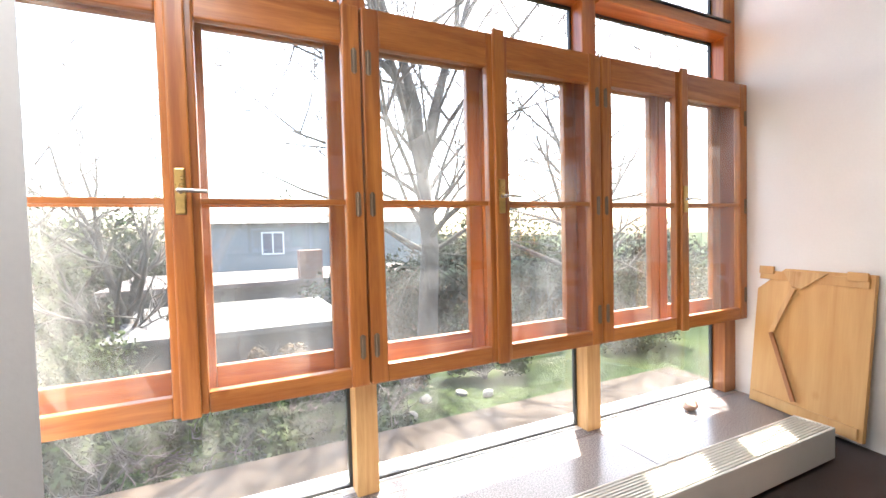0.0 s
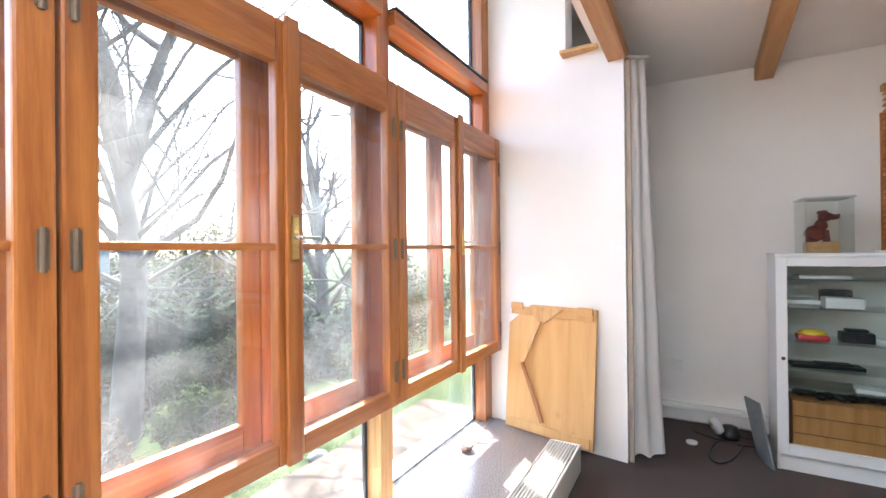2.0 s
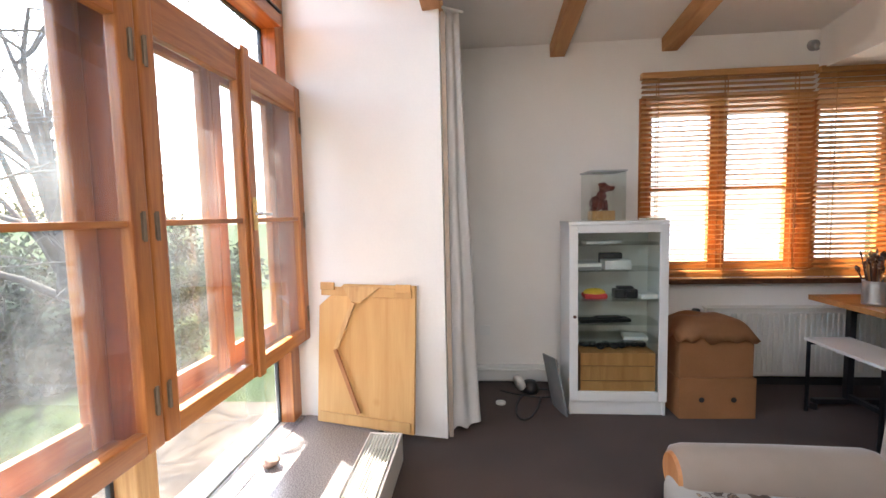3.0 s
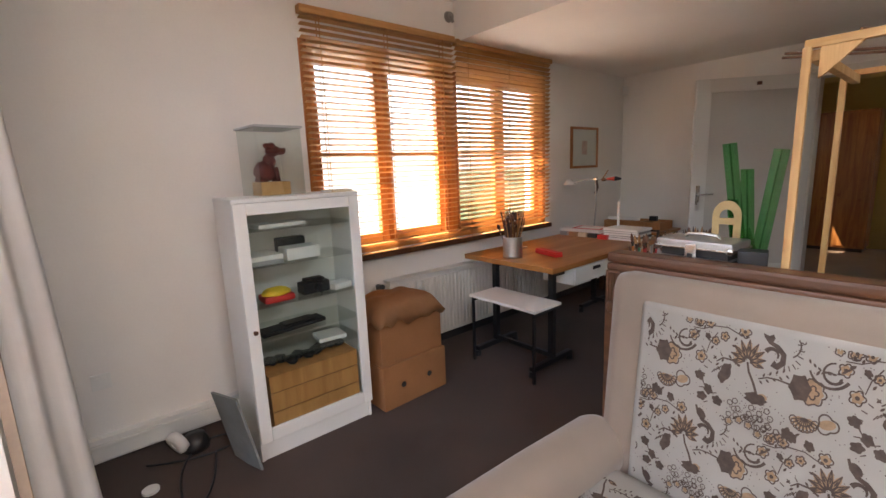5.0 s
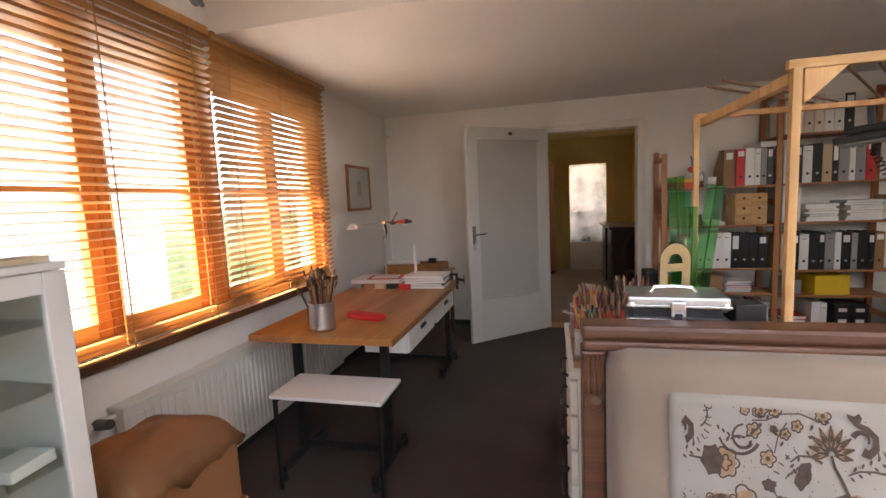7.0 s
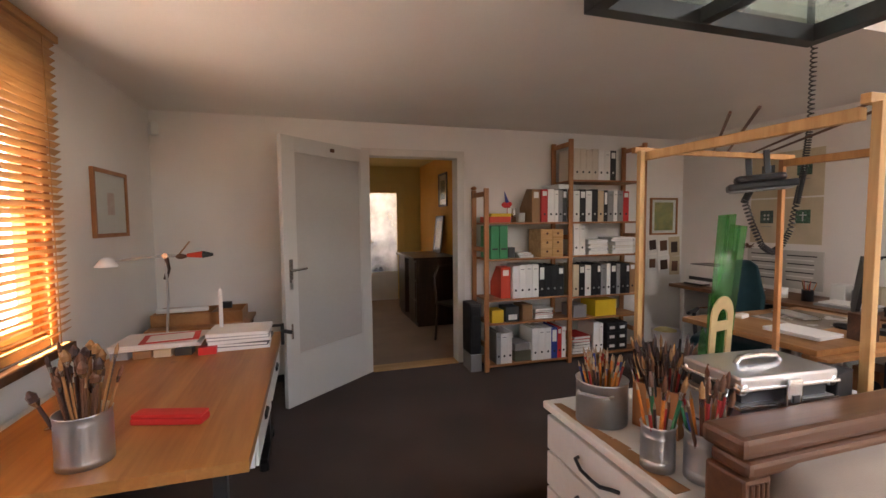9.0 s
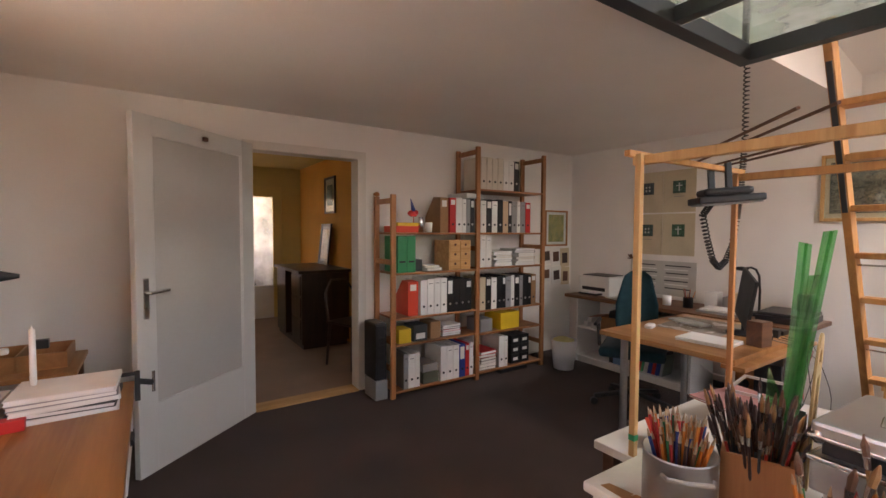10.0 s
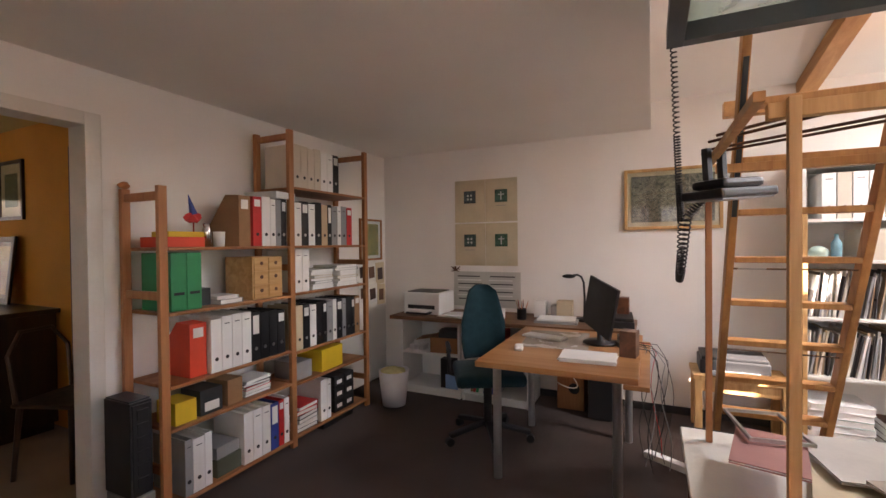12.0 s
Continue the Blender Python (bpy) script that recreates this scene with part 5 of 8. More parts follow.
def motif_shapes():
    """One repeat of the pattern: dark threads and tan threads."""
    dk, tn = Motif(), Motif()
    rng = random.Random(5)
    # fan flower on its stem
    for i in range(9):
        a = radians(-10 + i * 25)
        tn.leaf(8 * math.cos(a), -12 + 8 * math.sin(a), 52 + 14 * math.sin(a), 22, a)
        for sgn in (-1, 1):
            dk.stroke([(8 * math.cos(a), -12 + 8 * math.sin(a)), (32 * math.cos(a + 0.2 * sgn), -12 + 34 * math.sin(a + 0.2 * sgn)), ((58 + 14 * math.sin(a)) * math.cos(a), -12 + (58 + 14 * math.sin(a)) * math.sin(a))], 5, 4)
        dk.leaf(26 * math.cos(a), -12 + 26 * math.sin(a), 26, 6, a)
    dk.stroke([(0, -15), (8, -45), (28, -80), (42, -112)], 7, 9)
    dk.stroke([(42, -60), (70, -48), (105, -46), (140, -50)], 4, 6)
    for i in range(9):
        dk.leaf(46 + i * 10, -60 + i * 5 + (4 if i % 2 else -4), 16, 7, radians(70 if i % 2 else -40))
    dk.disc(40, -128, 42, 22, 0.0, 7, 0.3)
    tn.disc(62, -118, 16, 12)
    # the great scroll with its comb
    dk.stroke([(38, 112), (48, 84), (66, 66), (92, 56), (112, 36), (112, 10), (96, -6), (80, 2)], 8, 24)
    dk.disc(60, 86, 22, 15, -0.8)
    dk.stroke(arc(78, 26, 24, 160, -20, 10, -0.3), 16, 5)
    dk.stroke(arc(120, 70, 40, 60, -60, 10), 4, 5)
    for i in range(9):
        a = radians(70 - i * 20)
        dk.stroke([(118 + 36 * math.cos(a), 52 + 50 * math.sin(a)), (118 + 54 * math.cos(a), 48 + 62 * math.sin(a))], 4, 3)
    # peony
    dk.disc(172, -52, 36, 46, 0.15, 6, 0.35)
    tn.disc(208, -56, 34, 44, 0.0, 7, 0.25)
    dk.ring(208, -56, 42, 7, 0.25, 5)
    dk.ring(206, -56, 22, 5, 0.4, 5)
    for i in range(3):
        dk.leaf(212 + i * 12, -2 + i * 8, 22, 8, radians(60 - i * 25))
    # shell flower
    for i in range(9):
        a = radians(200 + i * 18)
        tn.leaf(196, -140, 46, 14, a)
        dk.ring(196 + 34 * math.cos(a), -140 + 34 * math.sin(a), 11, 0, 0.0, 4, 0, 8)
        dk.stroke([(196, -140), (196 + 26 * math.cos(a), -140 + 26 * math.sin(a))], 4, 3)
    dk.ring(262, -140, 32, 3, 0.35, 5, 0.3)
    tn.disc(262, -140, 24, 15, 0.3)
    # hanging bud with its stalk and fringe
    dk.disc(-74, -72, 22, 42, -0.35, 5, 0.25)
    dk.stroke([(-108, -40), (-86, -22), (-52, -22), (-24, -36)], 4, 8)
    for i in range(8):
        dk.stroke([(-112 + i * 8, -50 - abs(i - 3) * 6), (-122 + i * 8, -66 - abs(i - 3) * 6)], 3, 3)
    # sprays of small blossoms
    for x, y, r in ((-184, 88, 19), (-146, 88, 18), (-206, 34, 21), (-168, -36, 23), (-20, 82, 22), (-120, 30, 15), (-88, 52, 16)):
        tn.disc(x, y, r * 0.8, r * 0.8, 0.3, 5, 0.3)
        dk.ring(x, y, r, 5, 0.35, 4.5, 0.3)
        dk.disc(x, y, r * 0.28, r * 0.28)
    for x, y, r in ((-122, 114, 20), (-70, 106, 20), (-150, 40, 14), (-166, -104, 22), (-128, -146, 22), (-90, -176, 22), (-150, -176, 22), (150, -206, 22)):
        dk.disc(x, y, r, r * 0.8, rng.uniform(0, 3), 5, 0.3)
    dk.stroke([(-210, 60), (-170, 62), (-130, 80), (-80, 84), (-40, 70)], 3.5, 4)
    dk.stroke([(-170, 0), (-150, -20), (-140, 20), (-115, 60)], 3.5, 4)
    dk.stroke([(-160, -110), (-125, -160), (-95, -150)], 4, 4)
    for i in range(16):
        dk.leaf(-215 + i * 13 + rng.uniform(-5, 5), 8 + 66 * math.sin(i * 0.55), 17, 8, rng.uniform(0, 6.28))
    for i in range(7):
        x, y = -40 + i * 34, -232 + 16 * math.sin(i * 1.3)
        dk.ring(x, y, 14, 5, 0.35, 4, 0.2, 16)
        tn.disc(x, y, 10, 10, 0.2, 5, 0.3)
        dk.leaf(x + 12, y + 10, 20, 8, 0.8)
    for i in range(9):
        a = radians(120 + i * 12)
        dk.stroke([(-30 + 118 * math.cos(a), -120 + 118 * math.sin(a)), (-30 + 136 * math.cos(a), -120 + 132 * math.sin(a))], 4, 3)
    dk.stroke(arc(250, 30, 60, 200, 330, 12), 6, 10)
    dk.stroke(arc(262, 14, 26, 330, 90, 10, 0.3), 10, 5)
    for i in range(10):
        dk.leaf(188 + i * 13, 44 - 30 * math.sin(i * 0.34), 16, 7, radians(-70 + i * 14))
    for i in range(120):
        dk.disc(rng.uniform(-220, 270), rng.uniform(-230, 110), 1.8, 1.8, 0, 0, 0, 5)
    # lattice of rings under the cup
    for i in range(26):
        x, y = 40 + rng.uniform(-96, 96), -190 + rng.uniform(-34, 34)
        dk.ring(x, y, 10, 5, 0.25, 3.2, rng.uniform(0, 1), 12)
    for i in range(60):
        dk.disc(40 + rng.gauss(0, 62), -170 + rng.gauss(0, 28), 2.2, 2.2, 0, 0, 0, 5)
    return dk.polys, tn.polys


def on_back(x, z):
    """The face of the back's panel."""
    u = (x - 0.16) / (SL - 0.335) * 2 - 1
    w = (z - 0.34) / 0.61 * 2 - 1
    return Vector((x, 0.189 + 0.012 * (1 - u * u) * (1 - w * w) - 0.10 * (z - 0.45), z)), Vector((0, 1, 0.1))


def on_seat(x, z):
    """The upper face of the seat, z counted from its front edge backwards."""
    u = (x - 0.02) / SL * 2 - 1
    q = z / 0.65 * 2 - 1
    return Vector((x, 0.84 - z, 0.385 + 0.02 * (1 - u * u) * (1 - q * q))), Vector((0, 0, 1))


def flower_pattern(parent, surface, x0, x1, z0, z1, x_first, z_first):
    """The woven pattern, laid on a face row by row with a half drop."""
    shapes = motif_shapes()
    for material, polys, lift, name in ((THREAD_TAN, shapes[1], 0.0012, "tan_pattern"), (THREAD_DARK, shapes[0], 0.0020, "brown_pattern")):
        verts, faces = [], []
        for col in range(-1, 7):
            for drop in range(-2, 4):
                cx, cz = x_first - col * 0.327 + drop * 0.135, z_first - drop * 0.262
                for poly in polys:
                    q = [(cx - x * 0.00066, cz + y * 0.00080) for x, y in poly]
                    if any(not (x0 < x < x1 and z0 < z < z1) for x, z in q):
                        continue
                    i = len(verts)
                    for x, z in q:
                        p, up = surface(x, z)
                        verts.append(p + up * lift)
                    faces.append(tuple(range(i, i + len(q))))
        me = bpy.data.meshes.new(name)
        me.from_pydata(verts, [], faces)
        me.materials.append(material)
        ob = new(name, me)
        ob.parent = parent
        tagged(ob, "woven brown flowers and scrolls on cream cloth" if lift > 0.0015 else "woven tan petals on cream cloth")


part("top_rail", one(-0.0, SL, -0.035, 0.045, 1.035, 1.07, bevel=0.010), DARKWOOD, so, "moulded dark wooden rail")
part("rail_moulding", one(0.0, SL - 0.005, -0.02, 0.052, 1.008, 1.034, bevel=0.008), DARKWOOD, so)
part("back_panel", one(0.03, SL - 0.03, -0.02, 0.012, 0.12, 1.007), DARKWOOD, so)
for x in (0.0, SL - 0.055):
    ps = part("post", one(x, x + 0.055, -0.025, 0.05, 0.0, 1.007, bevel=0.006), DARKWOOD, so, "carved dark wooden post")
    bm = B()
    for k in range(4):
        cyl(bm, (x + 0.012 + k * 0.0105, 0.0505, 0.90), (x + 0.012 + k * 0.0105, 0.0505, 1.0), 0.004, n=8)
    blob(bm, (x + 0.0275, 0.052, 0.875), 0.022, 0.008, 0.022, 1, 0.2, 2)
    part("carving", bm, DARKWOOD, ps)
part("back_cushion", cushion(0.06, SL - 0.057, 0.013, 0.175, 0.30, 1.02, (0, 0.012, 0), lean=0.10, z_ref=0.45), BEIGE, so, "plain beige padded back", smooth=True)
part("floral_panel", cushion(0.16, SL - 0.175, 0.15, 0.189, 0.34, 0.95, (0, 0.012, 0), lean=0.10, z_ref=0.45), PLAINCLOTH, so, "cream cloth panel with a brown flower pattern", smooth=True)
flower_pattern(so, on_back, 0.18, SL - 0.195, 0.365, 0.932, 1.58, 0.857)
bm = B()
tube(bm, [(0.07 + k * (SL - 0.14) / 30, 0.02, 1.028) for k in range(31)], 0.006)
part("piping", bm, BEIGE, so)
part("seat", cushion(0.02, SL + 0.02, 0.19, 0.84, 0.13, 0.385, (0, 0.0, 0.02)), PLAINCLOTH, so, "cream cloth seat with a brown flower pattern", smooth=True)
flower_pattern(so, on_seat, 0.10, SL - 0.12, 0.06, 0.56, 1.70, 0.30)
part("seat_frame", one(0.03, SL + 0.0, 0.05, 0.82, 0.07, 0.14, bevel=0.006), BEIGE, so)
for x in (0.08, SL - 0.12):
    for y in (0.12, 0.74):
        bm = B()
        cyl(bm, (x, y, 0), (x, y, 0.07), 0.02, 0.03)
        part("foot", bm, DARKWOOD, so)
# rolled arm at the open end
bm = B()
prof = 20
ax0, ax1 = Vector((SL - 0.055, 0.13, 0.405)), Vector((SL - 0.005, 0.80, 0.385))
r_ = 0.105
rings = []
for k, (f, rr) in enumerate(((0.0, 0.6), (0.02, 0.92), (0.06, 1.0), (0.5, 1.03), (0.94, 1.0), (0.985, 0.93), (1.0, 0.80))):
    c = ax0.lerp(ax1, f)
    rings.append([bm.verts.new((c.x + r_ * rr * math.cos(a), c.y, c.z + r_ * rr * math.sin(a))) for a in [2 * math.pi * i / 28 for i in range(28)]])
for a, b in zip(rings, rings[1:]):
    for i in range(28):
        bm.faces.new((a[i], a[(i + 1) % 28], b[(i + 1) % 28], b[i]))
bm.faces.new(rings[0][::-1])
bm.faces.new(rings[-1])
arm = part("arm_roll", bm, BEIGE, so, "round beige arm roll", smooth=True)
bm = B()
cyl(bm, (ax1.x, ax1.y - 0.002, ax1.z), (ax1.x, ax1.y + 0.012, ax1.z), 0.078, 0.070, 28)
part("end_disc", bm, SHELFWOOD, arm, "round wooden end disc")

# ---- chest of small drawers behind the sofa ----
HX0, HX1, HY0, HY1, HZ = 3.10, 3.56, 3.045, 3.515, 0.915
ch = thing("drawer_chest", "worn white chest of many shallow drawers behind the sofa", "chest", HX0, HY0, 0)
hw, hd = HX1 - HX0, HY1 - HY0
WORN = mat("worn_white_paint", (0.70, 0.675, 0.61), 0.5, var=0.06, scale=5, fine=60, bump=0.15)
CHIPPED = mat("chipped_white_paint", (0.70, 0.67, 0.60), 0.5, scale=5.5, fine=40, bump=0.3, col2=(0.30, 0.16, 0.08))
part("carcass", one(0, hw - 0.02, 0, hd, 0.06, HZ - 0.02, bevel=0.003), WORN, ch)
part("top", one(-0.004, hw + 0.004, -0.006, hd + 0.004, HZ - 0.02, HZ, bevel=0.004), WORN, ch)
bm = B()
for k in range(8):
    a = 0.03 + k * 0.052
    wdt = 0.012 + 0.012 * abs(math.sin(k * 2.1))
    prism(bm, [(hw - 0.02 - wdt, a), (hw - 0.012, a - 0.006), (hw - 0.010, a + 0.05), (hw - 0.03 - wdt * 0.8, a + 0.048)], HZ + 0.0002, HZ + 0.0012)
part("chipped_edge", bm, DULL[0], ch, "bare wood where the paint has chipped")
part("plinth", one(0.02, hw - 0.03, 0.02, hd - 0.02, 0, 0.06), WORN, ch)
nd = 8
for k in range(nd):
    z0 = 0.075 + k * (HZ - 0.10) / nd
    d = part("drawer", one(hw - 0.019, hw, 0.012, hd - 0.012, z0, z0 + (HZ - 0.10) / nd - 0.008, bevel=0.003), WORN, ch)
    bm = B()
    zc = z0 + 0.05
    tube(bm, [(hw + 0.001, 0.16, zc), (hw + 0.016, 0.17, zc + 0.004), (hw + 0.022, 0.20, zc - 0.006), (hw + 0.018, 0.235, zc - 0.012), (hw + 0.022, 0.27, zc - 0.006), (hw + 0.016, 0.30, zc + 0.004), (hw + 0.001, 0.31, zc)], 0.0045)
    part("handle", bm, BLACKMETAL, d, "wavy dark wire handle")

# things on the chest
pot_of(3.485, 3.19, HZ + 0.002, 0.062, 0.105, ALU, 64, [PC], 17, (0.115, 0.158), "aluminium saucepan full of pencils on the chest", "saucepan", False, True)
bx = thing("brush_box", "open dark wooden box crammed with old brushes on the chest", "box", 3.36, 3.268, HZ + 0.001, rz=20)
for a, b, c, d in ((-0.055, -0.047, -0.055, 0.055), (0.047, 0.055, -0.055, 0.055), (-0.047, 0.047, -0.055, -0.047), (-0.047, 0.047, 0.047, 0.055)):
    part("side", one(a, b, c, d, 0, 0.108, bevel=0.001), SHELFWOOD, bx)
part("bottom", one(-0.047, 0.047, -0.047, 0.047, 0, 0.008), SHELFWOOD, bx)
for i in range(84):
    az = i * 137.5
    q = 0.038 * math.sqrt((i + 0.5) / 84)
    bristle_brush("paint_brush", 3.36 + q * math.cos(radians(az)), 3.268 + q * math.sin(radians(az)), HZ + 0.012, random.uniform(3, 21), az, random.uniform(0.09, 0.165), random.choice((DULL[1], DULL[7], DULL[1], STEELGREY, DULL[2])), random.choice((DULL[1], DULL[1], DULL[7], DULL[0])), "old artist's paint brush in a wooden box", "paint brush", 0.0075, 0.0030)
pot_of(3.512, 3.405, HZ + 0.002, 0.033, 0.09, ALU, 9, [PC, PC, BR], 16, (0.10, 0.15), "ribbed tin can with a few pencils on the chest")
pot_of(3.455, 3.465, HZ + 0.002, 0.038, 0.095, ALU, 22, [PC, PC, PC, BR], 18, (0.11, 0.16), "ribbed tin can full of felt pens on the chest")

# aluminium briefcase, a little open, with a black box beside it
bc = thing("aluminium_case", "ribbed aluminium briefcase with a handle, slightly open", "case", 3.29, 3.435, HZ + 0.0, rz=-4)
cw2, cd2 = 0.235, 0.145
part("base_shell", one(-cw2 / 2, cw2 / 2, -cd2 / 2, cd2 / 2, 0.090, 0.150, bevel=0.006), ALU, bc)
part("rim", one(-cw2 / 2 - 0.003, cw2 / 2 + 0.003, -cd2 / 2 - 0.003, cd2 / 2 + 0.003, 0.141, 0.149, bevel=0.002), CHROME, bc)
part("lid", one(-cw2 / 2, cw2 / 2, -cd2 / 2, cd2 / 2, 0.177, 0.205, bevel=0.007), ALU, bc)
part("rim", one(-cw2 / 2 - 0.003, cw2 / 2 + 0.003, -cd2 / 2 - 0.003, cd2 / 2 + 0.003, 0.177, 0.184, bevel=0.002), CHROME, bc)
part("lining", one(-cw2 / 2 + 0.015, cw2 / 2 - 0.015, -cd2 / 2 + 0.012, cd2 / 2 - 0.012, 0.148, 0.178), BLACKPL, bc, "black lining in the gap")
part("latch", one(-0.018, 0.018, cd2 / 2 + 0.0005, cd2 / 2 + 0.010, 0.135, 0.195, bevel=0.004), CHROME, bc, "bright metal latch")
part("latch_hole", one(-0.008, 0.008, cd2 / 2 + 0.0102, cd2 / 2 + 0.012, 0.15, 0.165), BLACKPL, bc)
bm = B()
tube(bm, [(-0.055, 0.0, 0.204), (-0.045, 0.0, 0.216), (0.0, 0, 0.219), (0.045, 0, 0.216), (0.055, 0, 0.204)], 0.006)
part("handle", bm, CHROME, bc)
for x in (-1, 1):
    for y in (-1, 1):
        bm = B()
        blob(bm, (x * (cw2 / 2 - 0.01), y * (cd2 / 2 - 0.01), 0.182), 0.013, 0.013, 0.016, 1, 0, 2)
        part("corner_cap", bm, CHROME, bc, smooth=True)
for k in range(5):
    book(3.29, 3.435, HZ + 0.001 + k * 0.0178, 0.205, 0.13, 0.0172, (BLACKPL, STEELGREY, BLACKPL, GREYPL, STEELGREY)[k], (-2, 3, 0, 2, -1)[k], "flat dark pad in a pile under the aluminium case")
flat_box("black_box", "small black box on the chest", "box", 3.135, 3.47, HZ + 0.001, 0.075, 0.06, 0.185, BLACKPL, 12)
# tin with green rulers and a wooden protractor
tn = thing("ruler_tin", "low square tin holding long green rulers", "tin", 3.20, 3.25, HZ + 0.001, rz=15)
for a, b, c, d in ((-0.045, -0.043, -0.04, 0.04), (0.043, 0.045, -0.04, 0.04), (-0.043, 0.043, -0.04, -0.038), (-0.043, 0.043, 0.038, 0.04)):
    part("side", one(a, b, c, d, 0, 0.13), ALU, tn)
part("bottom", one(-0.043, 0.043, -0.038, 0.038, 0, 0.003), ALU, tn)
GREENACR = pane("green_acrylic", (0.42, 0.82, 0.48), 0.05, haze=0.28)
for dx, dy, tip, w_ in ((0.012, 0.005, (3.262, 3.333, 1.426), 0.044), (-0.01, 0.0, (3.135, 3.259, 1.40), 0.046), (0.0, -0.012, (3.215, 3.30, 1.34), 0.040), (0.02, 0.012, (3.252, 3.30, 1.24), 0.036)):
    d = Vector(tip) - Vector((3.20 + dx, 3.25 + dy, HZ + 0.006))
    L_ = d.length
    d.normalize()
    bm = B()
    p0 = Vector((0, 0, 0.0))
    bar(bm, p0, p0 + d * L_, w_, 0.003, up=(0.15, 0.985, 0.0))
    bar(bm, p0 + Vector((0, 0.0017, 0)), p0 + Vector((0, 0.0017, 0)) + d * L_, 0.004, 0.0045, up=(0.15, 0.985, 0.0))
    o = solid("ruler", bm, GREENACR, "long translucent green plastic ruler in a tin", "ruler", group="green rulers")
    o.matrix_basis = pose(3.20 + dx, 3.25 + dy, HZ + 0.006)
bm = B()
tri_ = [(-0.07, 0.0), (0.075, 0.02), (0.02, 0.22)]
lo = [bm.verts.new((x, 0, z)) for x, z in tri_]
hi = [bm.verts.new((x, 0.003, z)) for x, z in tri_]
bm.faces.new(lo)
bm.faces.new(hi[::-1])
for i in range(3):
    bm.faces.new((lo[i], hi[i], hi[(i + 1) % 3], lo[(i + 1) % 3]))
solid("set_square", bm, GREENACR, "translucent green plastic set square in a tin", "set square").matrix_basis = pose(3.20, 3.262, HZ + 0.006, 8, 0, -14)
# protractor: an arch with an arched hole and a bar
bm = bmesh.new()
N = 20
outer = [(0.062 * math.cos(math.pi * i / N), 0.09 + 0.075 * math.sin(math.pi * i / N)) for i in range(N + 1)]
inner = [(0.030 * math.cos(math.pi * i / N), 0.085 + 0.036 * math.sin(math.pi * i / N)) for i in range(N + 1)]
outer = [(0.062, -0.30)] + outer + [(-0.062, -0.30)]
inner = [(0.030, -0.30)] + inner + [(-0.030, -0.30)]
rows_ = []
for y in (0.0, 0.006):
    rows_.append(([bm.verts.new((x, y, z)) for x, z in outer], [bm.verts.new((x, y, z)) for x, z in inner]))
(o0, i0), (o1, i1) = rows_
for k in range(len(outer) - 1):
    bm.faces.new((o0[k], o0[k + 1], i0[k + 1], i0[k]))
    bm.faces.new((o1[k], i1[k], i1[k + 1], o1[k + 1]))
    bm.faces.new((o0[k], o1[k], o1[k + 1], o0[k + 1]))
    bm.faces.new((i0[k], i0[k + 1], i1[k + 1], i1[k]))
box(bm, -0.030, 0.030, 0.0, 0.006, 0.045, 0.078)
solid("protractor", bm, mat("plywood_template", (0.46, 0.33, 0.15), 0.6, var=0.08, scale=20, bump=0.05), "arched pale wooden drawing template leaning on the case", "template").matrix_basis = pose(3.258, 3.318, HZ + 0.210, -3, 0, 10) @ Matrix.Scale(0.68, 4)

# ---- low table beside the chest, with the wooden frame model ----
lt = thing("low_table", "low white table covered with papers beside the chest", "table", 2.22, 2.70, 0)
part("top", one(0, 0.86, 0, 0.82, 0.705, 0.733, bevel=0.004), WORN, lt)
for x, y in ((0.02, 0.02), (0.80, 0.02), (0.02, 0.76), (0.80, 0.76)):
    part("leg", one(x, x + 0.04, y, y + 0.04, 0, 0.705, bevel=0.003), DARKWOOD, lt)
part("edge_strip", one(-0.004, -0.0002, 0, 0.82, 0.70, 0.735), RUBBER, lt)
cp = thing("wooden_frame_model", "tall open frame model of raw spruce battens and rods", "model", 2.335, 2.785, 0.734)
PX, PY, PH = 0.705, 0.685, 0.92
for (x, y, mt) in ((-0.012, -0.005, SHELFWOOD), (PX + 0.028, 0.048, RAW), (PX + 0.01, PY + 0.02, RAW), (0, PY, RAW)):
    part("post", one(x - 0.0095, x + 0.0095, y - 0.0095, y + 0.0095, 0, PH, bevel=0.002), mt, cp)
part("beam", one(-0.06, PX + 0.02, -0.010, 0.010, PH, PH + 0.020, bevel=0.002), LADDER, cp)
part("beam", one(-0.06, PX + 0.02, PY - 0.010, PY + 0.010, PH, PH + 0.022, bevel=0.002), RAW_X, cp)
part("beam", one(PX - 0.012, PX + 0.012, 0.014, PY - 0.014, PH - 0.03, PH - 0.002, bevel=0.002), RAW, cp)
part("beam", one(-0.012, 0.012, 0.014, PY - 0.014, PH - 0.03, PH - 0.002, bevel=0.002), LADDER, cp)
bm = B()
prism(bm, [(0.0, 0.0), (-0.085, 0.0), (-0.015, -0.068), (0.0, -0.078)], -0.006, 0.006)
bmesh.ops.transform(bm, matrix=Matrix(((1, 0, 0, PX - 0.014), (0, 0, 1, PY), (0, 1, 0, PH), (0, 0, 0, 1))), verts=bm.verts)
part("gusset", bm, RAW, cp, "triangular pale plywood gusset")
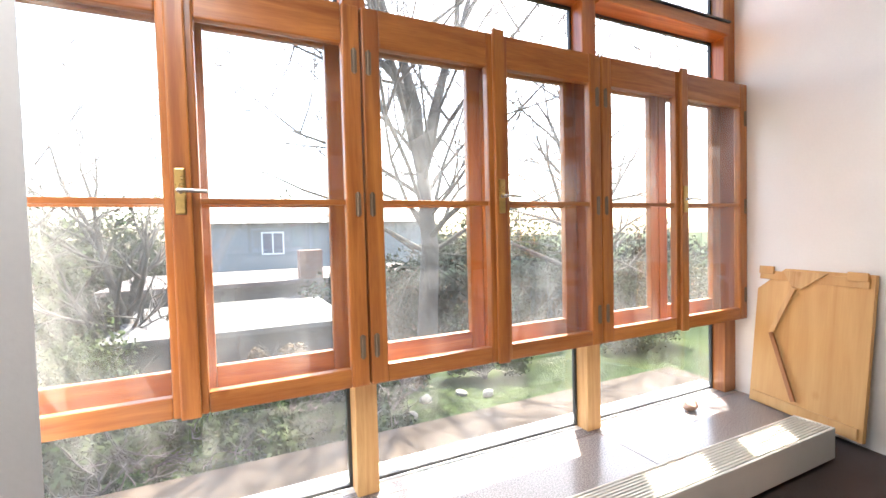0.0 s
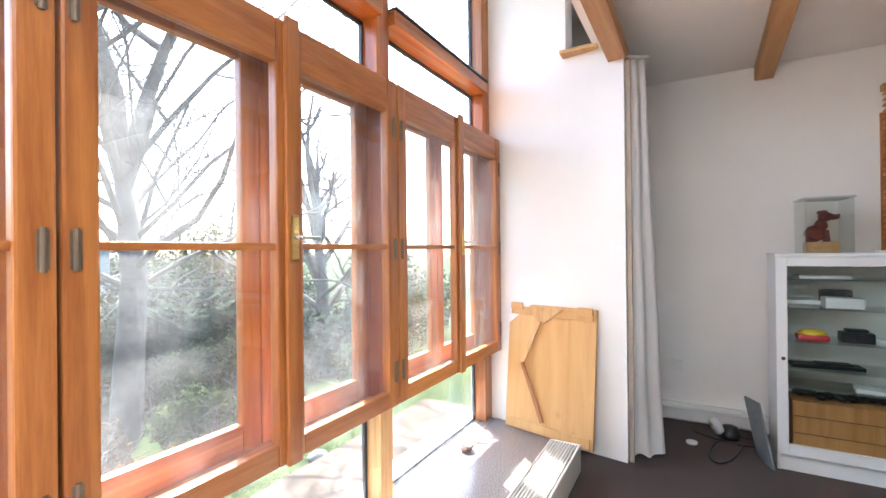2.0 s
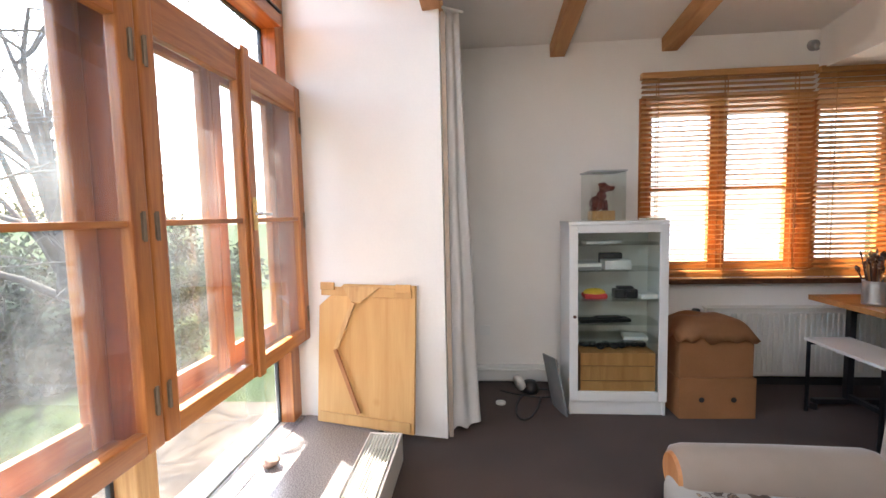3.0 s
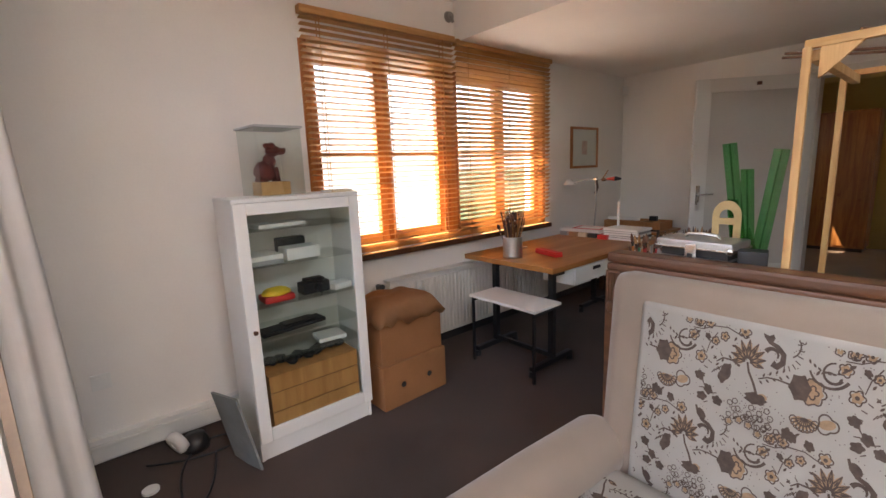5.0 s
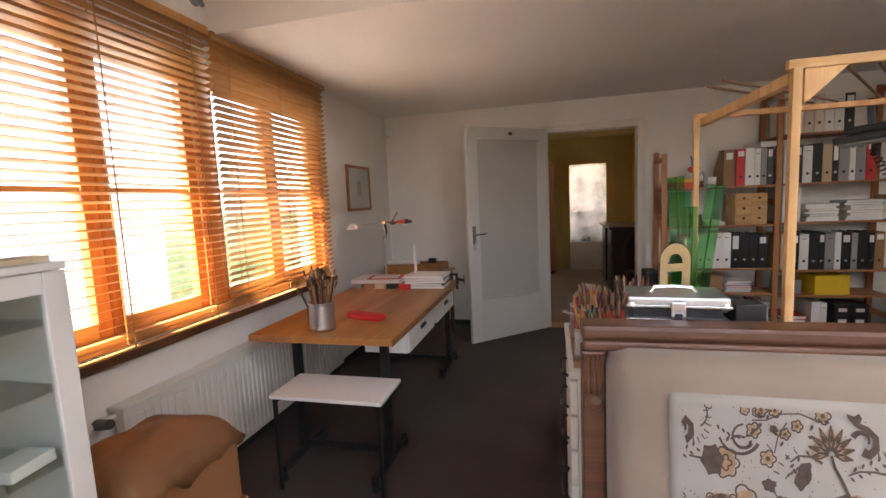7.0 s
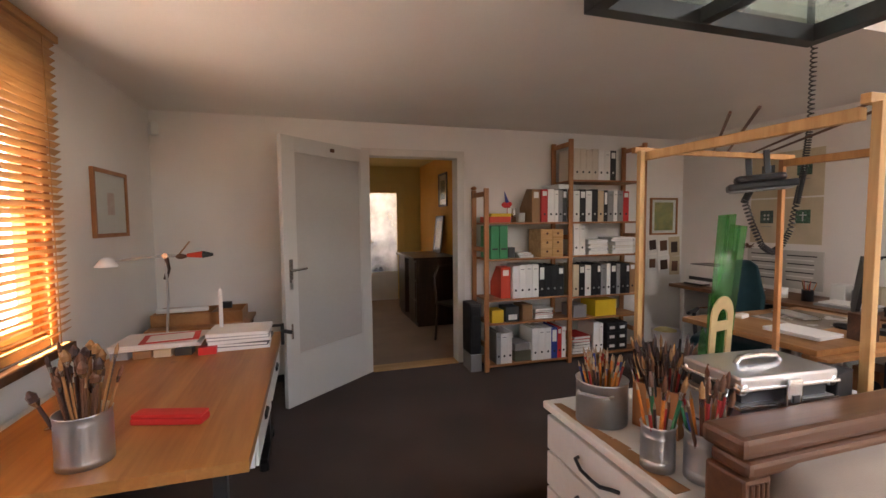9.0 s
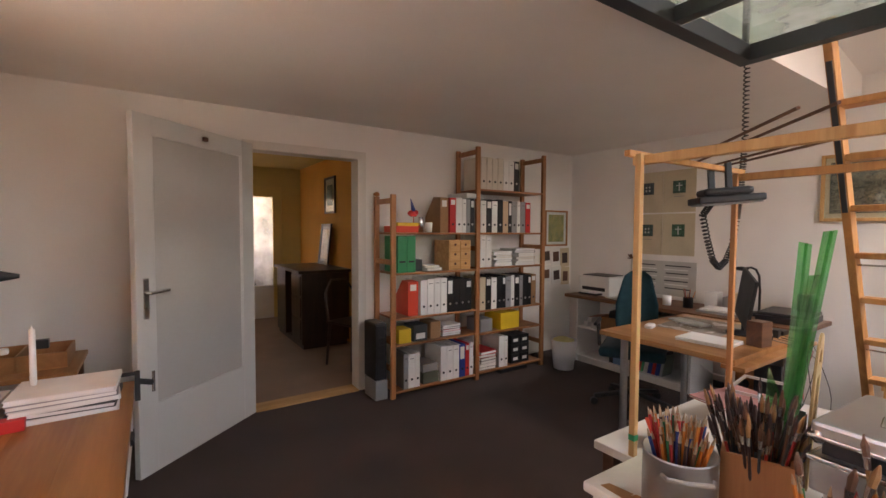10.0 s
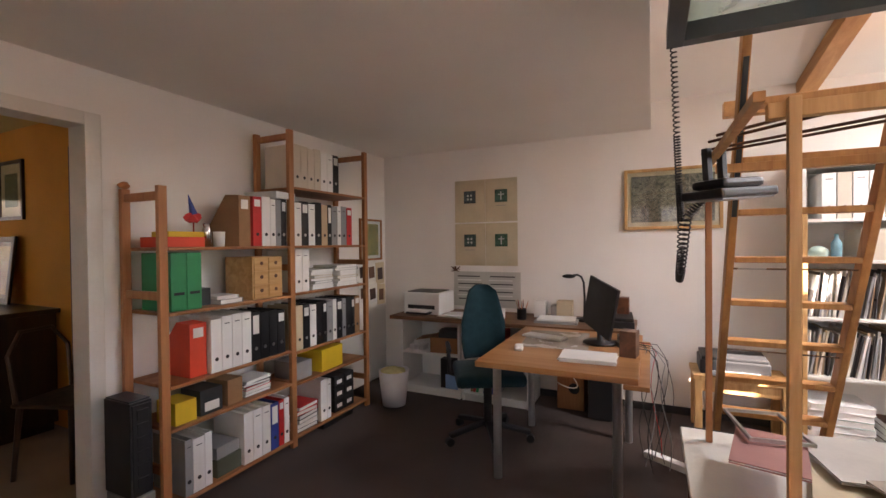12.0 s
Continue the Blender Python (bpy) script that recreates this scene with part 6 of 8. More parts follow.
for p0, p1 in (((0.05, -0.03, PH + 0.028), (0.55, PY - 0.02, PH + 0.029)), ((0.12, -0.03, PH + 0.028), (0.62, PY - 0.02, PH + 0.029)), ((0.25, -0.03, PH + 0.028), (PX + 0.10, 0.52, PH + 0.028)), ((0.33, -0.02, PH + 0.028), (PX + 0.12, 0.46, PH + 0.028))):
    bm = B()
    cyl(bm, p0, p1, 0.0042, n=8)
    part("rod", bm, DULL[7], cp, "thin red-brown rod")
bm = B()
box(bm, PX + 0.0180, PX + 0.0380, 0.0380, 0.0580, 0.05, 0.068)
part("tape_band", bm, GREEN, cp, "green tape round a post")

# papers on the low table
PALE_BOARD = mat("pale_grey_board", (0.50, 0.47, 0.43), 0.8, var=0.06, scale=5, bump=0.06)
AGED_CARD = mat("aged_card", (0.40, 0.335, 0.275), 0.8, var=0.12, scale=6, bump=0.1)
pl = [(2.48, 3.26, 0.42, 0.34, AGED_CARD, -28), (2.62, 3.12, 0.36, 0.28, MANILA, -14), (2.86, 3.30, 0.30, 0.24, BROWNCARD, 8), (2.38, 3.20, 0.30, 0.34, PALE_BOARD, 8), (2.64, 3.24, 0.26, 0.20, AGED_CARD, 18), (2.91, 2.86, 0.10, 0.13, ORANGE, 40), (2.90, 2.96, 0.13, 0.12, BLACKPL, 30), (2.80, 3.03, 0.13, 0.20, PALE_BOARD, 24), (2.55, 2.90, 0.26, 0.17, mat("dusty_pink_card", (0.36, 0.17, 0.15), 0.7, var=0.05, bump=0.05), -12)]
for k, (x, y, w_, d_, m_, a) in enumerate(pl):
    book(x, y, 0.7345 + 0.0105 * k, w_, d_, 0.010, m_, a, "flat folder among loose papers on the low table", "folder")
fm = thing("metal_frame_tray", "flat silver frame lying among the papers", "frame", 2.40, 2.92, 0.835, rz=8)
for a, b, c, d in ((-0.12, 0.12, -0.08, -0.072), (-0.12, 0.12, 0.072, 0.08), (-0.12, -0.112, -0.072, 0.072), (0.112, 0.12, -0.072, 0.072)):
    part("bar", one(a, b, c, d, 0, 0.01), ALU, fm)

# ---- steel frame with glass, black lamp and coiled cord ----
pf = thing("steel_landing", "dark steel landing frame with a glass floor panel below the ceiling", "landing", 2.04, 2.665, 2.17)
PLX, PLY = 1.15, 1.9
part("edge_beam", one(0, PLX, 0, 0.06, 0, 0.07, bevel=0.003), STEELGREY, pf)
part("edge_beam", one(0, 0.06, 0.06, PLY, 0, 0.07, bevel=0.003), STEELGREY, pf)
part("edge_beam", one(PLX - 0.06, PLX, 0.06, PLY, 0, 0.07, bevel=0.003), STEELGREY, pf)
part("edge_beam", one(0.06, PLX - 0.06, PLY - 0.06, PLY, 0, 0.07, bevel=0.003), STEELGREY, pf)
part("cross_beam", one(0.62, 0.67, 0.06, PLY - 0.06, 0.005, 0.06, bevel=0.003), STEELGREY, pf)
g = part("glass_panel", one(0.03, PLX - 0.03, 0.03, PLY - 0.03, 0.0705, 0.085), pane("thick_floor_glass", (0.62, 0.72, 0.66), 0.02, haze=0.35), pf, "greenish glass floor panel")
g.visible_shadow = False
for x in (0.03, PLX - 0.03):
    for y in (0.03, PLY - 0.03):
        bm = B()
        cyl(bm, (x, y, 0.086), (x, y, 0.669), 0.014)
        part("hanger", bm, STEELGREY, pf)


def coil(bm, pts, r, turns, wire, seg=9):
    """A coiled cord along a smooth line of points."""
    pts = [Vector(p) for p in pts]
    out = []
    n_ = turns * seg
    for i in range(n_ + 1):
        f = i / n_ * (len(pts) - 1)
        k = min(int(f), len(pts) - 2)
        c = pts[k].lerp(pts[k + 1], f - k)
        d = (pts[k + 1] - pts[k]).normalized()
        a = d.cross(Vector((0.4, 0.9, 0.1))).normalized()
        b = d.cross(a)
        t_ = 2 * math.pi * i / seg
        out.append(c + r * (math.cos(t_) * a + math.sin(t_) * b))
    tube(bm, out, wire, 5)


lp = thing("work_lamp", "flat black work lamp head clamped to the wooden frame", "lamp", 2.47, 2.82, 1.50)
bm = bmesh.new()
box(bm, -0.11, 0.11, -0.07, 0.07, -0.005, 0.022, bevel=0.008)
part("housing", bm, BLACKPL, lp)
part("upper_housing", one(-0.08, 0.085, -0.055, 0.055, 0.0225, 0.052, bevel=0.016), BLACKPL, lp)
part("reflector", one(-0.10, 0.10, -0.06, 0.062, -0.010, -0.0055), GREYPL, lp)
for x in (-0.03, 0.03):
    part("bracket", one(x - 0.010, x + 0.010, -0.05, -0.03, 0.0525, 0.15, bevel=0.002), STEELGREY, lp)
lp.matrix_basis = pose(2.485, 2.815, 1.535, 0, 4, -46)
cc = thing("coiled_cord", "black coiled cord hanging from the steel frame", "cord")
bm = B()
coil(bm, [(2.035, 2.69, 2.17), (2.055, 2.70, 1.82), (2.09, 2.705, 1.62), (2.133, 2.71, 1.48)], 0.011, 52, 0.0032)
part("hanging_coil", bm, BLACKPL, cc)
bm = B()
coil(bm, [(2.133, 2.71, 1.48), (2.160, 2.706, 1.36), (2.20, 2.70, 1.295), (2.256, 2.698, 1.268), (2.315, 2.70, 1.30), (2.38, 2.706, 1.39), (2.438, 2.713, 1.488), (2.455, 2.75, 1.53)], 0.011, 46, 0.0032)
part("looped_coil", bm, BLACKPL, cc)

# ---- ladder to the landing ----
ld = thing("loft_ladder", "pine loft ladder with flat treads leading up to the landing", "ladder")
LB, LT = Vector((0.86, 2.95, 0.0)), Vector((1.90, 2.95, 2.17))
dvec = (LT - LB)
for y, ext in ((2.95, 0.0), (3.45, 0.0)):
    bm = B()
    bar(bm, (LB.x, y, 0.0), (LT.x + 0.067, y, 2.30), 0.032, 0.075, up=(1, 0, 0.5), bevel=0.004)
    part("stringer", bm, LADDER, ld)
bm = B()
k0, k1 = LB + dvec * 0.70, LB + dvec * 0.985
bar(bm, (k0.x + 0.045, 2.95, k0.z - 0.005), (k1.x + 0.045, 2.95, k1.z - 0.005), 0.02, 0.012, up=(1, 0, 0.5))
part("steel_channel", bm, STEELGREY, ld, "grey steel channel on the stringer")
for k in range(9):
    f = 0.10 + k * 0.101
    c = LB + dvec * f
    part("tread", one(c.x - 0.045, c.x + 0.045, 2.967, 3.433, c.z - 0.014, c.z + 0.014, bevel=0.004), LADDER, ld)
    if k in (3, 5, 7):
        bm = B()
        cyl(bm, (c.x, 2.967, c.z - 0.045), (c.x, 3.433, c.z - 0.045), 0.004, n=8)
        part("tie_rod", bm, CHROME, ld)
# roof timber
bm = B()
bar(bm, (0.9, 3.0, 2.185), (0.9, 5.2, 2.185), 0.07, 0.09, bevel=0.006)
solid("tie_beam", bm, BEAM, "pine tie beam under the roof light", "beam")

# ---- tall shelf unit with files ----
SPX = (2.62, 1.735, 0.868)
su = thing("shelf_unit", "pine ladder-sided shelf unit with two bays, full of files", "shelf", 0, 0, 0)
for x, top in ((SPX[0], 1.715), (SPX[1], 2.20), (SPX[2], 2.20)):
    for y in (0.03, 0.345):
        part("post", one(x - 0.022, x + 0.022, y, y + 0.03, 0, top, bevel=0.004), SHELFWOOD, su)
    for z in ((0.25, 1.15, top - 0.05) if top < 2 else (0.25, 1.25, top - 0.045)):
        part("cross_piece", one(x - 0.011, x + 0.011, 0.06, 0.345, z - 0.022, z + 0.022, bevel=0.003), SHELFWOOD, su)
bm = B()
blob(bm, (SPX[0], 0.045, 1.735), 0.028, 0.022, 0.02, 3, 0.3, 2)
part("cap", bm, SHELFWOOD, su, smooth=True)
LEFT_Z = (0.06, 0.455, 0.68, 1.06, 1.40)
RIGHT_Z = (0.07, 0.44, 0.66, 1.07, 1.40, 1.81)
for zs, xa, xb in ((LEFT_Z, SPX[1], SPX[0]), (RIGHT_Z, SPX[2], SPX[1])):
    for z in zs:
        part("shelf_board", one(xa + 0.023, xb - 0.023, 0.03, 0.375, z - 0.018, z, bevel=0.003), SHELFWOOD_X, su)

FILEMATS = {"w": PAPER, "k": BLACKPL, "r": RED, "o": ORANGE, "b": BLUE, "n": BROWNCARD, "m": MANILA, "g": GREYPL, "s": mat("pale_spruce_file", (0.60, 0.44, 0.28), 0.7, var=0.05, bump=0.05), "e": mat("cream_file", (0.66, 0.60, 0.50), 0.75, var=0.05, bump=0.05)}
NAMES = {"w": "white", "k": "black", "r": "red", "o": "orange", "b": "blue", "n": "brown card", "m": "manila", "g": "grey", "s": "tan card", "e": "cream"}


def lever_file(x, y0, z, w, h, d, c, lab=True, tilt=0):
    """An upright lever arch file, spine towards +y."""
    f = thing("lever_arch_file", "%s lever arch file standing upright on a shelf" % NAMES[c], "file", x, y0, z, ry=tilt, group="files on the shelves")
    m_ = FILEMATS[c]
    part("cover", one(0.0005, 0.004, 0, d, 0, h), m_, f)
    part("cover", one(w - 0.004, w - 0.0005, 0, d, 0, h), m_, f)
    part("spine", one(0.0005, w - 0.0005, d, d + 0.004, 0, h, bevel=0.001), m_, f)
    part("page_block", one(0.005, w - 0.005, 0.01, d - 0.002, 0.004, h - 0.02), PAPER, f)
    bm = B()
    cyl(bm, (w / 2, d + 0.0042, 0.075), (w / 2, d + 0.0062, 0.075), 0.011, n=12)
    part("finger_ring", bm, CHROME if c == "k" else BLACKPL, f)
    pick = int(x * 1000) % 3
    if lab and c in "kb" and pick < 2:
        part("spine_label", one(w * 0.16, w * 0.84, d + 0.0042, d + 0.0052, h * (0.74 if pick else 0.55), h * 0.93), PAPER, f)
    elif lab and c in "rno":
        part("spine_label", one(w * 0.16, w * 0.84, d + 0.0042, d + 0.0052, h * 0.80, h * 0.94), PAPER, f)
    elif lab and c in "wg" and pick < 2:
        part("spine_writing", one(w * 0.22, w * 0.74, d + 0.0042, d + 0.0048, h * 0.86, h * 0.875), STEELGREY, f)
    return f


def row(x_from, z, spec, h=0.315, d=0.27, y0=0.085):
    """Files in order from the higher x down to the lower."""
    x = x_from
    for s in spec:
        w = {"1": 0.045}.get(s[1:], 0.068)
        x -= w + 0.0015
        lever_file(x, y0, z + 0.0005, w - 0.001, h + random.uniform(-0.012, 0.006), d, s[0])
    return x


def mag_file(x, z, w, h, d, c, y0=0.08):
    """A magazine file with a slanted front."""
    f = thing("magazine_file", "%s cardboard magazine file on a shelf" % NAMES[c], "file", x, y0, z + 0.0005, group="files on the shelves")
    bm = bmesh.new()
    pts = [(0, 0), (d, 0), (d, h * 0.98), (d * 0.55, h), (0, h * 0.45)]
    lo = [bm.verts.new((0, a, b)) for a, b in pts]
    hi = [bm.verts.new((w, a, b)) for a, b in pts]
    bm.faces.new(lo[::-1])
    bm.faces.new(hi)
    for i in range(len(pts)):
        j = (i + 1) % len(pts)
        bm.faces.new((lo[i], lo[j], hi[j], hi[i]))
    bmesh.ops.recalc_face_normals(bm, faces=bm.faces)
    part("body", bm, FILEMATS[c], f)
    part("label", one(w * 0.2, w * 0.8, d + 0.0005, d + 0.0015, h * 0.72, h * 0.9), PAPER, f)
    return f


# left bay, from the bottom
row(2.52, 0.06, ["g1", "w", "w1"], 0.30)
flat_box("file_box", "grey-green flat box on a shelf", "box", 2.235, 0.22, 0.0605, 0.17, 0.24, 0.10, mat("olive_card", (0.12, 0.13, 0.09), 0.7, var=0.1), 2)
flat_box("file_box", "grey-green flat box on another", "box", 2.24, 0.22, 0.1615, 0.16, 0.22, 0.07, FILEMATS["g"], 4)
row(2.145, 0.06, ["w", "w", "w", "b", "r1", "w1"], 0.315)
flat_box("slide_box", "small yellow and blue box on a shelf", "box", 2.50, 0.27, 0.4555, 0.12, 0.16, 0.12, YELLOW)
flat_box("slide_box", "dark box with a white label on a shelf", "box", 2.345, 0.26, 0.4555, 0.14, 0.17, 0.14, STEELGREY)
flat_box("box_label", "white label on the dark box", "label", 2.345, 0.3475, 0.475, 0.09, 0.003, 0.05, PAPER)
flat_box("slide_box", "small brown box on a shelf", "box", 2.19, 0.25, 0.4555, 0.11, 0.18, 0.15, BROWNCARD, 4)
for k in range(5):
    book(2.0, 0.24, 0.4555 + k * 0.02, 0.20, 0.17, 0.0195, (GREYPL, PAPER, RED, STEELGREY, PAPER)[k], random.uniform(-5, 5), "thin booklet in a low stack on a shelf")
mag_file(2.36, 0.68, 0.10, 0.30, 0.25, "o")
x = row(2.355, 0.68, ["w", "w", "w", "w"], 0.315)
row(x, 0.68, ["k", "k", "k", "k"], 0.30)
gf = thing("green_file_box", "two bright green plastic file boxes on a shelf", "box", 2.40, 0.10, 1.0605)
part("box", one(0, 0.085, 0, 0.255, 0, 0.31, bevel=0.006), GREEN, gf)
part("box", one(0.088, 0.173, 0, 0.255, 0, 0.31, bevel=0.006), GREEN, gf)
for x in (0.042, 0.13):
    part("slot", one(x - 0.028, x + 0.028, 0.2552, 0.257, 0.085, 0.10), BLACKPL, gf)
flat_box("small_box", "small grey box on a shelf", "box", 2.32, 0.22, 1.0605, 0.07, 0.10, 0.10, STEELGREY)
book(2.20, 0.25, 1.0605, 0.16, 0.18, 0.028, GREYPL, 3, "grey box with a lid on a shelf", "flat_case")
book(2.21, 0.25, 1.0890, 0.14, 0.16, 0.02, PAPER, -4, "white flat case on a shelf", "flat_case")
mc = thing("mini_drawer_chest", "small wooden chest with six little drawers on a shelf", "chest", 1.80, 0.09, 1.0605)
part("carcass", one(0, 0.245, 0, 0.25, 0, 0.27, bevel=0.003), RAW_X, mc)
for i in range(2):
    for j in range(3):
        dd = part("drawer", one(0.008 + i * 0.117, 0.120 + i * 0.117, 0.2505, 0.258, 0.008 + j * 0.087, 0.09 + j * 0.087, bevel=0.002), RAW_X, mc)
        bm = B()
        cyl(bm, (0.064 + i * 0.117, 0.2582, 0.055 + j * 0.087), (0.064 + i * 0.117, 0.2615, 0.055 + j * 0.087), 0.012, n=12)
        part("finger_hole", bm, DARKWOOD, dd, "dark finger hole")
flat_box("orange_box", "flat orange box on the top shelf", "box", 2.47, 0.22, 1.4005, 0.22, 0.22, 0.055, ORANGE, 2)
flat_box("orange_box", "flat orange-yellow box on another", "box", 2.44, 0.22, 1.456, 0.20, 0.16, 0.03, YELLOW, -3)
bm = B()
lathe(bm, [(0, 0), (0.026, 0), (0.026, 0.10), (0.02, 0.115), (0.02, 0.135), (0, 0.136)], 16)
solid("spice_jar", bm, CHROME, "small jar with a red lid on the top shelf", "jar", smooth=True).matrix_basis = pose(2.295, 0.26, 1.4005)
fl = thing("paper_windmill", "small red and dark folded windmill on the top shelf", "toy", 2.335, 0.20, 1.4005)
bm = B()
cyl(bm, (0, 0, 0), (0, 0, 0.16), 0.004)
part("stick", bm, DULL[2], fl)
bm = B()
blob(bm, (0, 0, 0.17), 0.045, 0.02, 0.035, 7, 0.9, 2)
part("flower", bm, RED, fl)
bm = B()
cyl(bm, (0.0, 0, 0.19), (0.03, 0, 0.30), 0.022, 0.002, 8)
part("cone", bm, BLUE, fl, "dark blue paper cone")
bm = B()
lathe(bm, [(0, 0), (0.03, 0), (0.034, 0.09), (0.031, 0.09), (0.028, 0.004), (0, 0.004)], 18)
solid("paper_cup", bm, PAPER, "white paper cup on the top shelf", "cup", smooth=True).matrix_basis = pose(2.20, 0.24, 1.4005)
mag_file(2.055, 1.40, 0.085, 0.32, 0.26, "n")
row(2.053, 1.40, ["r", "w", "w1", "g1", "k1"], 0.315)

# right bay, from the bottom
for k in range(6):
    book(1.58, 0.22, 0.0705 + k * 0.030, 0.20, 0.26, 0.0295, (BLACKPL, PAPER, GREYPL, BLACKPL, RED, RED)[k], random.uniform(-4, 4), "folder in a lying stack on the lowest shelf", "folder")
row(1.455, 0.07, ["w", "w1"], 0.31)
for j in range(3):
    for i in range(2):
        bxk = thing("archive_box", "small black archive box with a white label", "box", 1.155 - i * 0.125, 0.12, 0.0705 + j * 0.095, group="small black boxes")
        part("body", one(0, 0.12, 0, 0.22, 0, 0.094, bevel=0.003), BLACKPL, bxk)
        part("label", one(0.03, 0.09, 0.2202, 0.2212, 0.03, 0.06), PAPER, bxk)
bm = B()
box(bm, -0.18, 0.18, -0.12, 0.12, 0, 0.035, bevel=0.006)
solid("laptop_dock", bm, BLACKPL, "flat black device on the floor below the shelf", "device").matrix_basis = pose(1.25, 0.24, 0.0005)
flat_box("card_box", "grey card box with a pale lid on a shelf", "box", 1.60, 0.23, 0.4405, 0.15, 0.22, 0.125, FILEMATS["g"])
flat_box("card_box", "bright yellow card box on a shelf", "box", 1.31, 0.23, 0.4405, 0.26, 0.24, 0.165, YELLOW, 3)
row(1.70, 0.66, ["m", "k", "w", "k", "k1", "g", "w1", "k", "g1", "k", "k1", "n"], 0.315)
row(1.70, 1.07, ["w", "w"], 0.30)
for k in range(7):
    book(1.40, 0.22, 1.0705 + k * 0.021, 0.24 - 0.012 * (k % 3), 0.26, 0.0205, (PAPER, PAPER, GREYPL, PAPER, MANILA, PAPER, PAPER)[k], random.uniform(-7, 7), "loose paper stack on a shelf", "paper_stack")
for k in range(8):
    book(1.10, 0.22, 1.0705 + k * 0.021, 0.26 - 0.01 * (k % 3), 0.26, 0.0205, (PAPER, PAPER, PAPER, MANILA, PAPER, PAPER, GREYPL, PAPER)[k], random.uniform(-7, 7), "loose paper stack on a shelf", "paper_stack")
row(1.70, 1.40, ["w", "k", "w", "k", "s", "k1", "g", "w1", "g", "r"], 0.315)
row(1.70, 1.81, ["e", "e", "e", "e", "w", "w", "k"], 0.30)
flat_box("paper_bundle", "bundle of papers laid across the top of the files", "papers", 1.80, 0.24, 1.718, 0.20, 0.26, 0.045, PAPER, 8)

# speaker and box on the floor beside the doorway
sp = thing("speaker", "slim black loudspeaker standing on a grey box", "speaker", 2.655, 0.09, 0.165)
part("cabinet", one(0, 0.105, 0, 0.22, 0, 0.47, bevel=0.004), BLACKPL, sp)
for k in range(6):
    part("driver", one(0.025, 0.08, 0.2322, 0.237, 0.045 + 0.068 * k, 0.095 + 0.068 * k, bevel=0.002), BLACKPL, sp)
part("grille", one(0.006, 0.099, 0.2202, 0.232, 0.01, 0.46, bevel=0.005), BLACKPL, sp)
flat_box("top_cover", "dark sheet lying on the loudspeaker", "sheet", 2.7075, 0.20, 0.6355, 0.10, 0.20, 0.008, STEELGREY)
flat_box("small_subwoofer", "small grey box with a dark round opening on the carpet", "box", 2.7075, 0.215, 0.0005, 0.11, 0.22, 0.162, GREYPL)

# ---- pin board leaning in the corner ----
cork = picture("pin_board", "green and yellow framed print on the wall beside the shelf", pose(0.28, 0.003, 1.45, 0, 0, 180), 0.38, 0.42, 0.02, SHELFWOOD, PAPER, (0.26, 0.32, mat("green_yellow_print", (0.20, 0.25, 0.10), 0.7, var=0.5, scale=14, col2=(0.50, 0.40, 0.14))), "green print")
for k, (x, z, w_, h_, m_) in enumerate(((0.42, 1.13, 0.12, 0.16, PAPER), (0.27, 1.12, 0.13, 0.17, PAPER), (0.12, 1.10, 0.12, 0.18, MANILA), (0.43, 0.92, 0.11, 0.15, PAPER), (0.27, 0.90, 0.13, 0.16, PAPER), (0.12, 0.88, 0.11, 0.17, MANILA))):
    o = solid("pinned_card", one(-w_ / 2, w_ / 2, 0, 0.003, -h_ / 2, h_ / 2), m_, "small card pinned to the wall beside the shelf", "card", group="pinned cards")
    o.matrix_basis = pose(x, 0.002 + 0.004 * k, z, 0, random.uniform(-7, 7), 0) @ Matrix.Diagonal((1.3, 1, 1.25, 1))
    i_ = part("image", one(-w_ * 0.3, w_ * 0.3, 0.0032, 0.004, -h_ * 0.3, h_ * 0.25), DULL[1] if k % 2 == 0 else DULL[7], o)

# ---- prints and pictures on the west wall ----
INK = [mat("dark_print_" + str(k), (0.03, 0.035 + 0.01 * k, 0.04), 0.8, var=0.3, scale=60, fine=120, bump=0.02, col2=(0.10, 0.14 + 0.03 * k, 0.15)) for k in range(4)]
LIGHTINK = mat("pale_ink", (0.55, 0.60, 0.58), 0.8, var=0.2)
AGED = mat("aged_cream_paper", (0.62, 0.54, 0.38), 0.85, var=0.06, scale=4, bump=0.05)
for i in range(2):
    for j in range(2):
        sh = solid("art_print", one(0.001, 0.004, -0.158, 0.158, -0.205, 0.205), AGED, "cream paper sheet with a small dark print, pinned to the wall", "print", group="four prints")
        sh.matrix_basis = pose(0.0, 0.995 + i * 0.32, 1.815 - j * 0.425)
        part("image", one(0.0042, 0.0055, -0.062, 0.062, -0.02, 0.10), INK[i * 2 + j], sh, "small dark square image")
        bm = B()
        if i == 1:
            box(bm, 0.0057, 0.0062, -0.006, 0.006, 0.0, 0.08)
            box(bm, 0.0057, 0.0062, -0.03, 0.03, 0.048, 0.058)
        else:
            for q in range(4):
                blob(bm, (0.0057, -0.02 + 0.035 * (q % 2), 0.02 + 0.035 * (q // 2)), 0.0006, 0.012, 0.012, q, 0.2, 1)
        part("motif", bm, LIGHTINK, sh)
        if i + j == 1:
            part("caption", one(0.0042, 0.005, -0.05, 0.05, -0.055, -0.05), GREYPL, sh)
